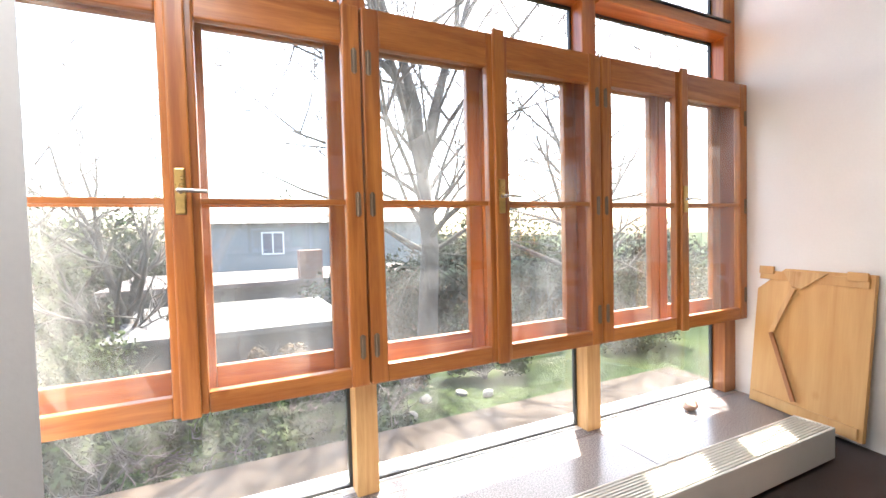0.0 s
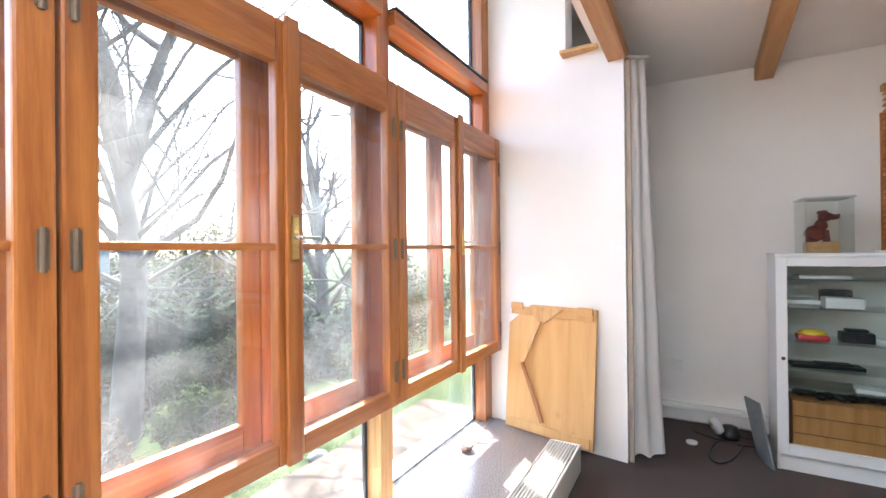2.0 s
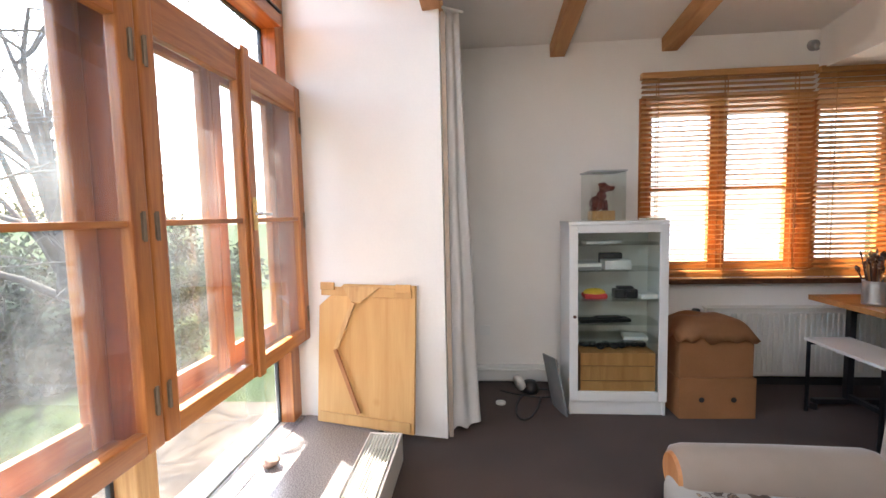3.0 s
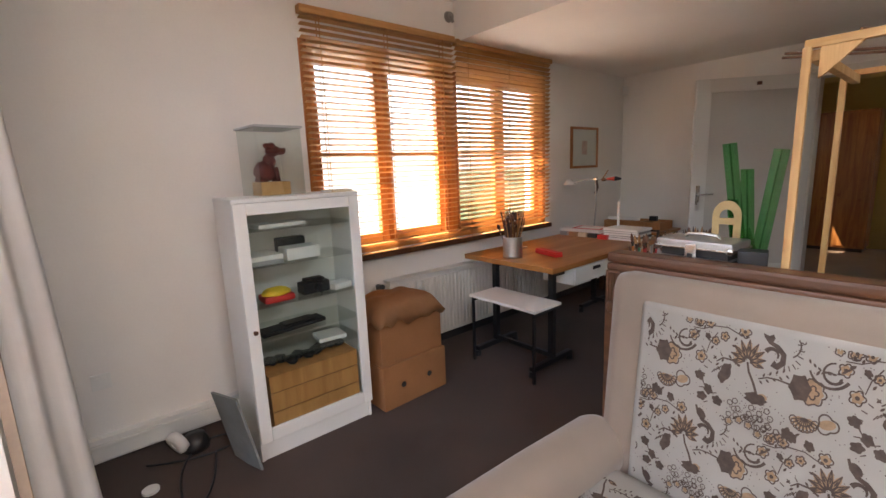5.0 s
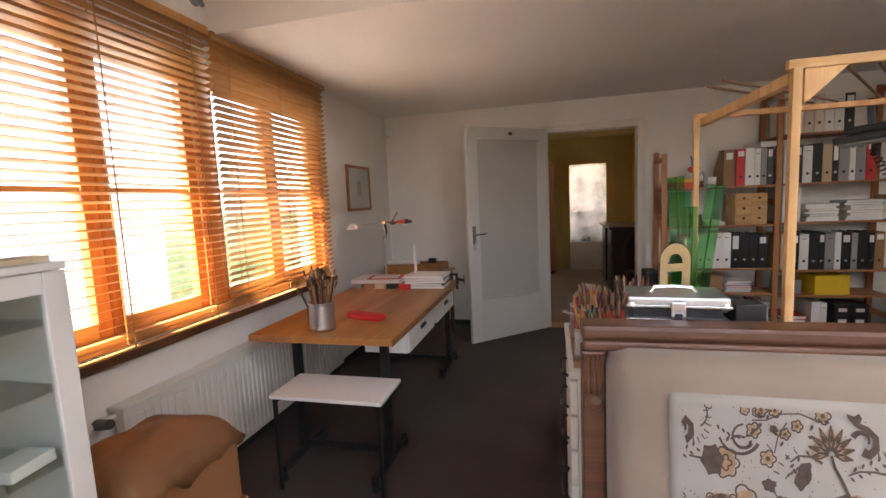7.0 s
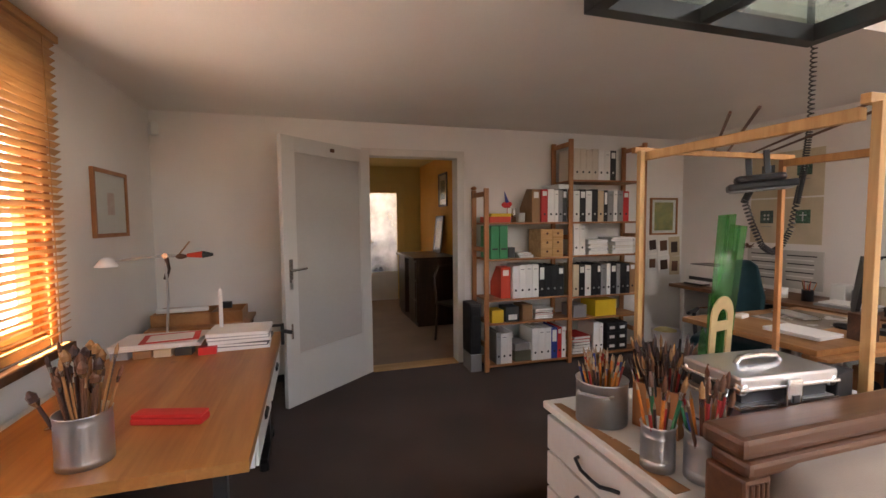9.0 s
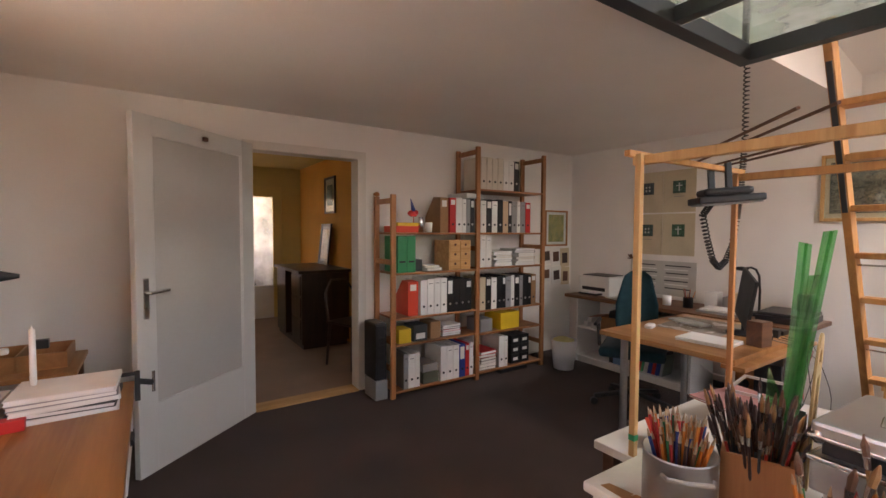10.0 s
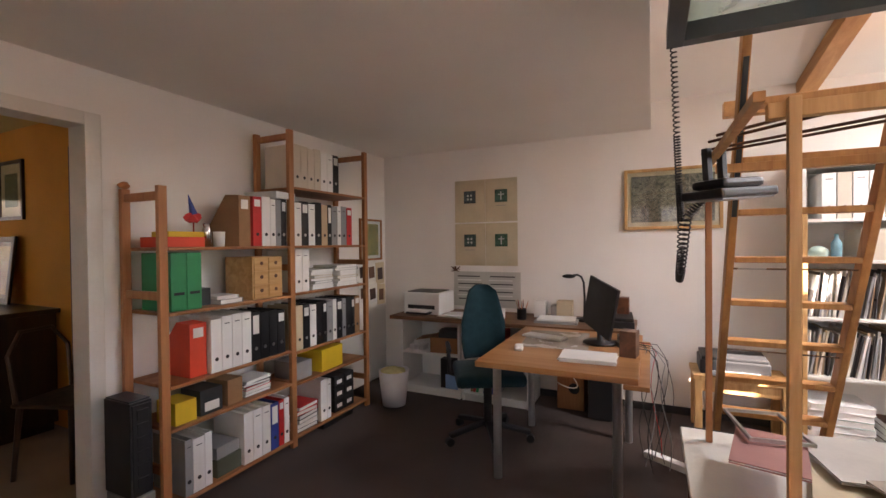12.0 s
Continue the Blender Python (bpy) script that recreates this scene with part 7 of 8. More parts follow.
# notice sheet with rows of dark lines below
nt_ = solid("notice_sheet", one(0.002, 0.008, -0.34, 0.34, -0.17, 0.17), mat("grey_sheet", (0.55, 0.54, 0.50), 0.8, var=0.05), "grey sheet with rows of dark slips against the wall", "sheet")
nt_.matrix_basis = pose(0.0, 1.16, 0.955)
for c in range(2):
    for k in range(7):
        part("slip", one(0.0085, 0.012, -0.30 + c * 0.33 + random.uniform(0, 0.02), -0.04 + c * 0.33 - random.uniform(0, 0.03), 0.12 - k * 0.037, 0.13 - k * 0.037), (PAPER if k % 2 else BLACKPL), nt_)
bm = B()
for k in range(14):
    a = k * 2.4
    bar(bm, (0, 0, 0), (0.045 * math.cos(a), 0.045 * math.sin(a), 0.02 + 0.025 * math.sin(k)), 0.018, 0.004)
solid("dried_flower", bm, DULL[7], "small dark dried plant on the edge of the sheet", "plant").matrix_basis = pose(0.035, 0.85, 1.133)
LACE = mat("dark_ornament_print", (0.07, 0.075, 0.065), 0.6, var=0.6, scale=45, fine=90, bump=0.02, col2=(0.30, 0.28, 0.21))
fp = picture("picture_frame", "wide pale wood frame with a dark ornamental print behind glass", pose(0.001, 2.757, 1.752, 0, 0, 90), 0.71, 0.50, 0.025, RAW, AGED, (0.60, 0.38, LACE), "dark ornamental print")

# ---- long desk and low white bookcases along the west wall ----
kd = solid("long_desk_top", one(0.002, 0.585, 0.42, 2.50, 0.715, 0.748, bevel=0.004), wood("dark_desk_board", (0.24, 0.11, 0.05), (0.16, 0.07, 0.03), 0.45, "y", 10, knots=0.1), "long brown desk board over the white bookcases", "desk")


def bookcase(y0, y1):
    b = thing("low_bookcase", "low white bookcase with one shelf under the desk board", "bookcase", 0.02, y0, 0, group="white bookcases")
    w_ = y1 - y0
    part("side", one(0, 0.40, 0, 0.02, 0, 0.714, bevel=0.002), WHITE, b)
    part("side", one(0, 0.40, w_ - 0.02, w_, 0, 0.714, bevel=0.002), WHITE, b)
    part("top", one(0, 0.40, 0.02, w_ - 0.02, 0.694, 0.714), WHITE, b)
    part("shelf", one(0.008, 0.39, 0.02, w_ - 0.02, 0.37, 0.388), WHITE, b)
    part("bottom", one(0, 0.40, 0.02, w_ - 0.02, 0.05, 0.07), WHITE, b)
    part("plinth", one(0.37, 0.388, 0.02, w_ - 0.02, 0.0, 0.05), WHITE, b)
    part("back", one(0, 0.007, 0.02, w_ - 0.02, 0.07, 0.694), WHITE, b)
    return b


bookcase(0.44, 1.05)
bookcase(1.07, 1.68)
cb = thing("open_carton", "open brown carton with loose things in a bookcase", "box", 0.25, 0.86, 0.3885, rz=8)
for a, b, c, d in ((-0.12, -0.116, -0.14, 0.14), (0.116, 0.12, -0.14, 0.14), (-0.116, 0.116, -0.14, -0.136), (-0.116, 0.116, 0.136, 0.14)):
    part("side", one(a, b, c, d, 0, 0.14), CARD, cb)
bm = B()
bar(bm, (0.05, -0.13, 0.145), (0.05, -0.27, 0.12), 0.20, 0.004)
part("flap", bm, CARD, cb)
flat_box("dark_pouch", "dark cloth pouch in the open carton", "pouch", 0.25, 0.88, 0.3895, 0.18, 0.20, 0.21, RUBBER, 10, 0.04)
for k in range(3):
    flat_box("small_carton", "small white carton in a bookcase", "box", 0.30, 0.52 + 0.05 * k, 0.3885 + 0.05 * (k % 2), 0.12, 0.045, 0.05, PAPER, 5)
flat_box("black_box", "black box with a white label on a low shelf", "box", 0.30, 0.90, 0.0705, 0.16, 0.12, 0.27, BLACKPL)
flat_box("light_blue_box", "light blue box on a low shelf", "box", 0.335, 0.955, 0.0705, 0.10, 0.13, 0.13, mat("light_blue_card", (0.22, 0.38, 0.62), 0.6, var=0.05))
y_ = 1.10
for k in range(9):
    w_ = random.uniform(0.022, 0.05)
    bk = thing("standing_book", "upright book in the white bookcase", "book", 0.20, y_, 0.3885, group="books in the bookcase")
    h_ = random.uniform(0.20, 0.27)
    m_ = (PAPER, GREYPL, BROWNCARD, PAPER, STEELGREY, BLUE, MANILA, PAPER, RED)[k]
    part("cover", one(0, 0.17, 0.0005, w_ - 0.0005, 0, h_, bevel=0.002), m_, bk)
    part("title_bar", one(0.1702, 0.171, w_ * 0.25, w_ * 0.75, h_ * 0.4, h_ * 0.75), PAPER if k % 2 else BLACKPL, bk)
    y_ += w_
y_ = 1.11
for k in range(8):
    w_ = random.uniform(0.018, 0.04)
    bk = thing("standing_book", "upright book leaning in the white bookcase", "book", 0.20, y_ + 0.02, 0.0705, rx=-10, group="books in the bookcase")
    h_ = random.uniform(0.19, 0.26)
    part("cover", one(0, 0.17, 0.0005, w_ - 0.0005, 0, h_, bevel=0.002), (BROWNCARD, RED, GREEN, PAPER, BLUE, RED, BLUE, GREYPL)[k], bk)
    y_ += w_ + 0.004

# printer
pr = thing("printer", "white laser printer with a dark top on the desk", "printer", 0.10, 0.48, 0.7485)
part("body", one(0, 0.33, 0, 0.38, 0.0, 0.20, bevel=0.012), WHITE, pr)
part("top_panel", one(0.05, 0.30, 0.03, 0.35, 0.2002, 0.208, bevel=0.003), BLACKPL, pr)
part("paper_slot", one(0.3302, 0.334, 0.05, 0.33, 0.05, 0.085), BLACKPL, pr)
part("tray", one(0.31, 0.43, 0.08, 0.30, 0.012, 0.03, bevel=0.004), BLACKPL, pr)
part("sheet", one(0.32, 0.42, 0.10, 0.28, 0.0305, 0.034), PAPER, pr)

# clutter on the long desk
for k in range(4):
    book(0.40, 1.02 + 0.02 * k, 0.7485 + k * 0.006, 0.22, 0.30, 0.0055, PAPER, 8 * k - 8, "loose sheets lying on the desk", "paper_stack")
mg = B()
lathe(mg, [(0, 0), (0.036, 0), (0.038, 0.085), (0.034, 0.085), (0.032, 0.006), (0, 0.006)], 20)
solid("mug", mg, PAPER, "white mug on the desk", "mug", smooth=True).matrix_basis = pose(0.36, 1.42, 0.7485)
pot_of(0.34, 1.60, 0.7485, 0.04, 0.09, BLACKPL, 8, [PC], 18, (0.12, 0.16), "black pen pot on the desk", "pen_pot", False)
for k, (y, w_, h_, m_) in enumerate(((1.72, 0.10, 0.14, PAPER), (1.84, 0.05, 0.11, GREYPL), (1.93, 0.13, 0.15, MANILA))):
    flat_box("desk_box", "small box standing on the desk against the wall", "box", 0.14, y, 0.7485, 0.12, w_, h_, m_, 3)
flat_box("desk_tray", "grey tray with papers on the desk", "tray", 0.35, 1.90, 0.7485, 0.26, 0.34, 0.02, GREYPL, 4)
flat_box("paper_pile", "white paper pile in the tray", "papers", 0.35, 1.90, 0.769, 0.22, 0.30, 0.012, PAPER, 6)
sc2 = thing("scanner", "black flat device at the end of the desk", "scanner", 0.28, 2.32, 0.7485, rz=4)
part("body", one(-0.20, 0.20, -0.16, 0.16, 0, 0.05, bevel=0.006), BLACKPL, sc2)
part("lid", one(-0.19, 0.19, -0.155, 0.155, 0.0505, 0.075, bevel=0.006), BLACKPL, sc2)
s3_ = thing("desk_speaker", "small wooden desk loudspeaker", "speaker", 0.20, 2.40, 0.8255)
part("cabinet", one(-0.05, 0.05, -0.045, 0.045, 0, 0.13, bevel=0.004), DARKWOOD, s3_)
tl_ = thing("task_lamp", "black swan-neck desk lamp", "lamp", 0.22, 2.10, 0.7485)
bm = B()
lathe(bm, [(0, 0), (0.08, 0), (0.075, 0.02), (0.01, 0.03), (0, 0.03)], 20)
part("base", bm, BLACKPL, tl_, smooth=True)
bm = B()
tube(bm, [(0, 0, 0.02), (0.01, 0.005, 0.2), (0.02, 0.0, 0.32), (0.03, -0.02, 0.37), (0.04, -0.05, 0.385), (0.05, -0.08, 0.38)], 0.009)
part("neck", bm, BLACKPL, tl_, smooth=True)
bm = B()
blob(bm, (0.055, -0.115, 0.372), 0.032, 0.055, 0.018, 1, 0.05, 2)
part("head", bm, BLACKPL, tl_, smooth=True)

# ---- second desk with the computer ----
dk = thing("computer_desk", "wooden desk top on round silver legs", "desk", 0.60, 1.70, 0)
part("top", one(0, 1.11, 0, 0.85, 0.705, 0.738, bevel=0.005), DESKWOOD, dk)
part("edge_board", one(0.06, 1.115, 0.78, 0.90, 0.680, 0.7045, bevel=0.004), DESKWOOD, dk)
for x, y in ((0.92, 0.07), (0.90, 0.74), (0.10, 0.07), (0.10, 0.76)):
    bm = B()
    cyl(bm, (x, y, 0.0), (x, y, 0.704), 0.025, n=20)
    part("leg", bm, ALU, dk, smooth=False)
mo = thing("monitor", "black flat computer monitor turned sideways on the desk", "monitor", 0.98, 2.30, 0.739, rz=32)
bm = B()
lathe(bm, [(0, 0), (0.11, 0), (0.105, 0.014), (0.02, 0.022), (0.018, 0.09), (0, 0.09)], 24)
part("stand", bm, BLACKPL, mo, smooth=True)
bm = B()
box(bm, -0.19, 0.19, -0.008, 0.012, -0.165, 0.165, bevel=0.004)
bmesh.ops.rotate(bm, verts=bm.verts, cent=(0, 0, 0), matrix=Euler((radians(-6), radians(10), 0)).to_matrix())
bmesh.ops.translate(bm, verts=bm.verts, vec=(0, 0, 0.24))
part("screen", bm, BLACKPL, mo)
kb = thing("keyboard", "white slim keyboard on the desk mat", "keyboard", 0.96, 1.93, 0.741, rz=72)
part("body", one(-0.15, 0.15, -0.055, 0.055, 0.0, 0.012, bevel=0.004), PAPER, kb)
for r in range(4):
    part("key_row", one(-0.14, 0.14, -0.045 + r * 0.024, -0.025 + r * 0.024, 0.0122, 0.016, bevel=0.001), WHITE, kb)
flat_box("desk_mat", "clear plastic mat on the desk", "mat", 0.98, 2.02, 0.7385, 0.55, 0.42, 0.002, mat("plastic_mat", (0.42, 0.36, 0.30), 0.25, var=0.1, bump=0.05), 6, 0)
flat_box("mouse", "white computer mouse on the desk", "mouse", 1.36, 1.86, 0.739, 0.10, 0.055, 0.03, PAPER, 15, 0.014)
for k in range(5):
    book(1.42, 2.28, 0.739 + k * 0.0042, 0.22, 0.30, 0.004, PAPER, (4, -3, 6, 0, 2)[k], "loose sheets at the edge of the desk", "paper_stack")
s4_ = thing("desk_speaker", "small wooden desk loudspeaker", "speaker", 1.26, 2.49, 0.739, rz=-10)
part("cabinet", one(-0.05, 0.05, -0.045, 0.045, 0, 0.15, bevel=0.004), DARKWOOD, s4_)
part("front", one(-0.0515, -0.0502, -0.04, 0.04, 0.01, 0.14), BLACKPL, s4_)
for k in range(3):
    flat_box("cable_box", "small black device on the desk", "device", 0.80 + 0.11 * k, 2.44, 0.739, 0.09, 0.07, 0.03 + 0.02 * (k % 2), BLACKPL, 10 * k)
pcw = thing("computer_tower", "black computer tower under the desk", "computer", 0.03, 2.15, 0.0)
part("case", one(0, 0.38, 0, 0.18, 0.012, 0.42, bevel=0.005), BLACKPL, pcw)
for x in (0.05, 0.34):
    part("foot", one(x, x + 0.03, 0.02, 0.16, 0, 0.0118), RUBBER, pcw)
sb = thing("wooden_subwoofer", "reddish wooden loudspeaker box under the desk", "speaker", 0.04, 1.88, 0.0)
part("cabinet", one(0, 0.22, 0, 0.22, 0, 0.30, bevel=0.004), SHELFWOOD, sb)
bm = B()
cyl(bm, (0.2205, 0.14, 0.18), (0.224, 0.14, 0.18), 0.045, n=20)
part("port", bm, BLACKPL, sb, "dark round port")
cbls = thing("cable_bundle", "tangle of grey and black cables hanging off the desk", "cables")
for k in range(9):
    bm = B()
    y0 = 2.56 + 0.018 * k
    x0 = 0.9 + 0.06 * (k % 4)
    pts = [(x0, 2.50, 0.75), (x0, 2.56 + 0.01 * k, 0.74)]
    for q in range(1, 12):
        f = q / 11
        pts.append((x0 + 0.05 * math.sin(k + 5 * f), y0 + 0.03 * math.sin(2.2 * k + 6 * f), 0.74 - 0.73 * f))
    tube(bm, pts, 0.0022 + 0.0008 * (k % 2), 6)
    part("cable", bm, (BLACKPL, BLACKPL, GREYPL, RUBBER, RED)[k % 5], cbls)
bm = B()
tube(bm, [(0.75 + 0.14 * math.cos(a) * (1 + 0.1 * math.sin(3 * a)), 1.98 + 0.14 * math.sin(a), 0.43 - 0.08 * math.sin(a) + 0.004 * a) for a in [k * 0.35 for k in range(14)]], 0.004)
part("cable", bm, PAPER, cbls)
ps_ = thing("power_strip", "white socket strip on the carpet", "socket strip", 0.95, 2.70, 0.0, rz=60)
part("body", one(-0.15, 0.15, -0.03, 0.03, 0, 0.04, bevel=0.006), PAPER, ps_)

# office chair
oc = thing("office_chair", "swivel office chair with a teal fabric back, on black castors", "chair", 1.05, 1.54, 0.0, rz=-62)
for k in range(5):
    a = radians(72 * k + 20)
    bm = B()
    bar(bm, (0.03 * math.cos(a), 0.03 * math.sin(a), 0.12), (0.30 * math.cos(a), 0.30 * math.sin(a), 0.07), 0.045, 0.03, bevel=0.008)
    part("base_arm", bm, BLACKPL, oc)
    bm = B()
    cyl(bm, (0.30 * math.cos(a) - 0.02 * math.sin(a), 0.30 * math.sin(a) + 0.02 * math.cos(a), 0.028), (0.30 * math.cos(a) + 0.02 * math.sin(a), 0.30 * math.sin(a) - 0.02 * math.cos(a), 0.028), 0.028)
    part("castor", bm, BLACKPL, oc)
bm = B()
cyl(bm, (0, 0, 0.09), (0, 0, 0.42), 0.03)
part("column", bm, BLACKPL, oc)
bm = cushion(-0.24, 0.24, -0.24, 0.24, 0.43, 0.51, (0, 0, 0.02))
part("seat", bm, TEAL, oc, smooth=True)
bm = bmesh.new()
nu, nv = 10, 14
gr2 = []
for side in (0.0, 0.06):
    g2 = []
    for j in range(nv + 1):
        v = j / nv
        w_ = 0.165 * (1 - 0.42 * max(0, v - 0.5) / 0.5) * (1 - 0.12 * max(0, 0.2 - v) / 0.2)
        zz = 0.52 + 0.56 * v
        if v > 0.9:
            w_ *= math.sqrt(max(0.25, 1 - ((v - 0.9) / 0.1) ** 2 * 0.7))
        rowv = []
        for i in range(nu + 1):
            u = i / nu * 2 - 1
            y = -0.25 - 0.03 * v - side + 0.05 * u * u + 0.03 * math.sin(v * 3)
            rowv.append(bm.verts.new((u * w_, y, zz)))
        g2.append(rowv)
    gr2.append(g2)
for s_, g2 in enumerate(gr2):
    for j in range(nv):
        for i in range(nu):
            q = (g2[j][i], g2[j][i + 1], g2[j + 1][i + 1], g2[j + 1][i])
            bm.faces.new(q if s_ == 0 else q[::-1])
a_, b_ = gr2
for j in range(nv):
    bm.faces.new((a_[j][0], a_[j + 1][0], b_[j + 1][0], b_[j][0]))
    bm.faces.new((a_[j][nu], b_[j][nu], b_[j + 1][nu], a_[j + 1][nu]))
for i in range(nu):
    bm.faces.new((a_[0][i], b_[0][i], b_[0][i + 1], a_[0][i + 1]))
    bm.faces.new((a_[nv][i], a_[nv][i + 1], b_[nv][i + 1], b_[nv][i]))
bmesh.ops.recalc_face_normals(bm, faces=bm.faces)
part("backrest", bm, TEAL, oc, "teal fabric backrest", smooth=True)
bm = B()
tube(bm, [(0, -0.1, 0.42), (0, -0.26, 0.44), (0, -0.34, 0.56), (0, -0.33, 0.75)], 0.018)
part("back_bar", bm, BLACKPL, oc)
for s in (-1, 1):
    bm = B()
    tube(bm, [(0.20 * s, -0.05, 0.44), (0.27 * s, -0.05, 0.46), (0.28 * s, -0.03, 0.64), (0.28 * s, -0.12, 0.665), (0.28 * s, 0.12, 0.665)], 0.016)
    part("armrest", bm, BLACKPL, oc)

# waste bin with a yellow liner
wb = thing("waste_bin", "white plastic waste bin with a yellow paper on top", "bin", 0.745, 0.56, 0.0)
bm = B()
lathe(bm, [(0, 0), (0.10, 0), (0.135, 0.30), (0.128, 0.30), (0.094, 0.006), (0, 0.006)], 24)
part("body", bm, mat("thin_white_plastic", (0.66, 0.66, 0.68), 0.5, var=0.05), wb, smooth=True)
bm = B()
blob(bm, (0, 0, 0.285), 0.11, 0.11, 0.04, 4, 0.5, 2)
part("waste_paper", bm, mat("pale_yellow_paper", (0.62, 0.58, 0.28), 0.8, var=0.1), wb, "crumpled pale yellow paper")

# ---- wooden stool with a scanner, record shelf ----
ws_ = thing("wooden_stool", "low pale wooden bench by the wall", "bench", 0.10, 2.87, 0.0)
part("seat", one(0, 0.36, 0, 0.58, 0.42, 0.455, bevel=0.006), RAW, ws_)
part("apron", one(0.31, 0.335, 0.04, 0.54, 0.34, 0.42), RAW, ws_)
for x in (0.01, 0.30):
    for y in (0.01, 0.52):
        part("leg", one(x, x + 0.05, y, y + 0.05, 0, 0.42, bevel=0.005), RAW, ws_)
pr2 = thing("inkjet_printer", "black inkjet printer on the wooden bench", "printer", 0.12, 2.92, 0.4555)
part("body", one(0, 0.28, 0, 0.42, 0, 0.10, bevel=0.01), BLACKPL, pr2)
bm = B()
box(bm, 0.01, 0.27, 0.01, 0.41, 0, 0.03, bevel=0.008)
bmesh.ops.transform(bm, matrix=pose(0, 0, 0.105, 0, 3, 0), verts=bm.verts)
part("lid", bm, BLACKPL, pr2)
part("tray", one(0.27, 0.36, 0.06, 0.36, 0.012, 0.03, bevel=0.004), GREYPL, pr2)
rs = thing("record_shelf", "white shelf full of record sleeves and papers along the wall", "shelf", 0.0, 3.52, 0)
RSW = 1.6
for y in (0.0, 0.80, RSW - 0.02):
    part("upright", one(0.003, 0.34, y, y + 0.02, 0, 1.95, bevel=0.002), WHITE, rs)
part("front_batten", one(0.341, 0.365, -0.005, 0.022, 0, 1.62, bevel=0.003), RAW, rs)
RSZ = (0.05, 0.50, 0.89, 1.27, 1.54, 1.90)
for z in RSZ:
    for a, b in ((0.02, 0.80), (0.82, RSW - 0.02)):
        part("shelf_board", one(0.003, 0.34, a + 0.0005, b - 0.0005, z - 0.02, z, bevel=0.002), WHITE, rs)
SLEEVES = [mat("sleeve_" + n_, c, 0.75, var=0.08, bump=0.05) for n_, c in (("white", (0.72, 0.69, 0.62)), ("cream", (0.62, 0.54, 0.42)), ("tan", (0.45, 0.32, 0.2)), ("grey", (0.3, 0.3, 0.3)), ("dark", (0.06, 0.05, 0.05)), ("pale", (0.75, 0.74, 0.72)))]
for zi, zz in enumerate((0.50, 0.89)):
    for bay in (0.03, 0.83):
        y = bay
        while y < bay + 0.70:
            t_ = random.uniform(0.004, 0.014)
            o = solid("record_sleeve", one(0.02, 0.31 + random.uniform(-0.02, 0.015), 0, t_, 0, random.uniform(0.27, 0.315)), random.choice(SLEEVES), "record sleeve leaning on the white shelf", "record", group="record sleeves")
            o.matrix_basis = pose(0.0, 3.52 + y + 0.0, zz + 0.001, -random.uniform(2, 12), 0, 0)
            y += t_ + random.uniform(0.001, 0.004)
for k in range(6):
    book(0.20, 3.72, 0.0505 + k * 0.045, 0.30, 0.34, 0.044, (PAPER, GREYPL, PAPER, mat("pale_teal_card", (0.30, 0.46, 0.42), 0.7, var=0.05), PAPER, PAPER)[k], random.uniform(-5, 5), "thick folder in a lying stack on the lowest shelf", "folder")
for k in range(4):
    book(0.20, 4.12, 0.0505 + k * 0.04, 0.28, 0.30, 0.039, (DULL[7], DULL[1], PAPER, DULL[7])[k], random.uniform(-5, 5), "dark folder in a lying stack on the lowest shelf", "folder")
bm = B()
lathe(bm, [(0, 0), (0.028, 0), (0.03, 0.11), (0.012, 0.14), (0.012, 0.17), (0, 0.172)], 16)
solid("spray_bottle", bm, mat("pale_blue_plastic", (0.22, 0.44, 0.52), 0.4, var=0.05), "pale blue bottle with a white cap on the shelf", "bottle", smooth=True).matrix_basis = pose(0.26, 3.72, 1.2705)
bm = B()
blob(bm, (0, 0, 0.045), 0.05, 0.06, 0.045, 3, 0.2, 2)
solid("cloth_bundle", bm, mat("pale_green_cloth", (0.42, 0.56, 0.50), 0.8, var=0.1), "pale green round bundle on the shelf", "bundle", smooth=True).matrix_basis = pose(0.25, 3.63, 1.2705)
flat_box("cream_box", "large cream box on the shelf", "box", 0.19, 3.99, 1.2705, 0.28, 0.34, 0.20, FILEMATS["e"])
for k, c in enumerate("wewwewe"):
    f = lever_file(0, 0, 0, 0.075, 0.30, 0.27, c)
    f.matrix_basis = pose(0.05, 3.62 + 0.08 * (k + 1), 1.5405, 0, 0, -90)

# ---- hall furniture ----
hd_ = thing("hall_desk", "dark brown wooden desk standing in the hall", "desk", 2.25, -2.75, 0.0)
part("top", one(-0.02, 0.62, -0.02, 1.22, 0.90, 0.935, bevel=0.006), WALNUT, hd_)
part("pedestal", one(0, 0.58, 0, 0.45, 0.06, 0.8995, bevel=0.004), WALNUT, hd_)
part("pedestal", one(0, 0.58, 0.75, 1.20, 0.06, 0.8995, bevel=0.004), WALNUT, hd_)
part("modesty_panel", one(0.05, 0.09, 0.45, 0.75, 0.2, 0.8995), WALNUT, hd_)
part("plinth", one(0.02, 0.56, 0.02, 1.18, 0, 0.06), WALNUT, hd_)
for k in range(3):
    part("drawer", one(0.581, 0.592, 0.78, 1.17, 0.12 + 0.26 * k, 0.35 + 0.26 * k, bevel=0.003), WALNUT, hd_)
hc = thing("hall_chair", "dark bentwood chair near the doorway", "chair", 2.52, -0.75, 0.0, rz=20)
part("seat", one(-0.20, 0.20, -0.20, 0.20, 0.44, 0.465, bevel=0.010), WALNUT, hc)
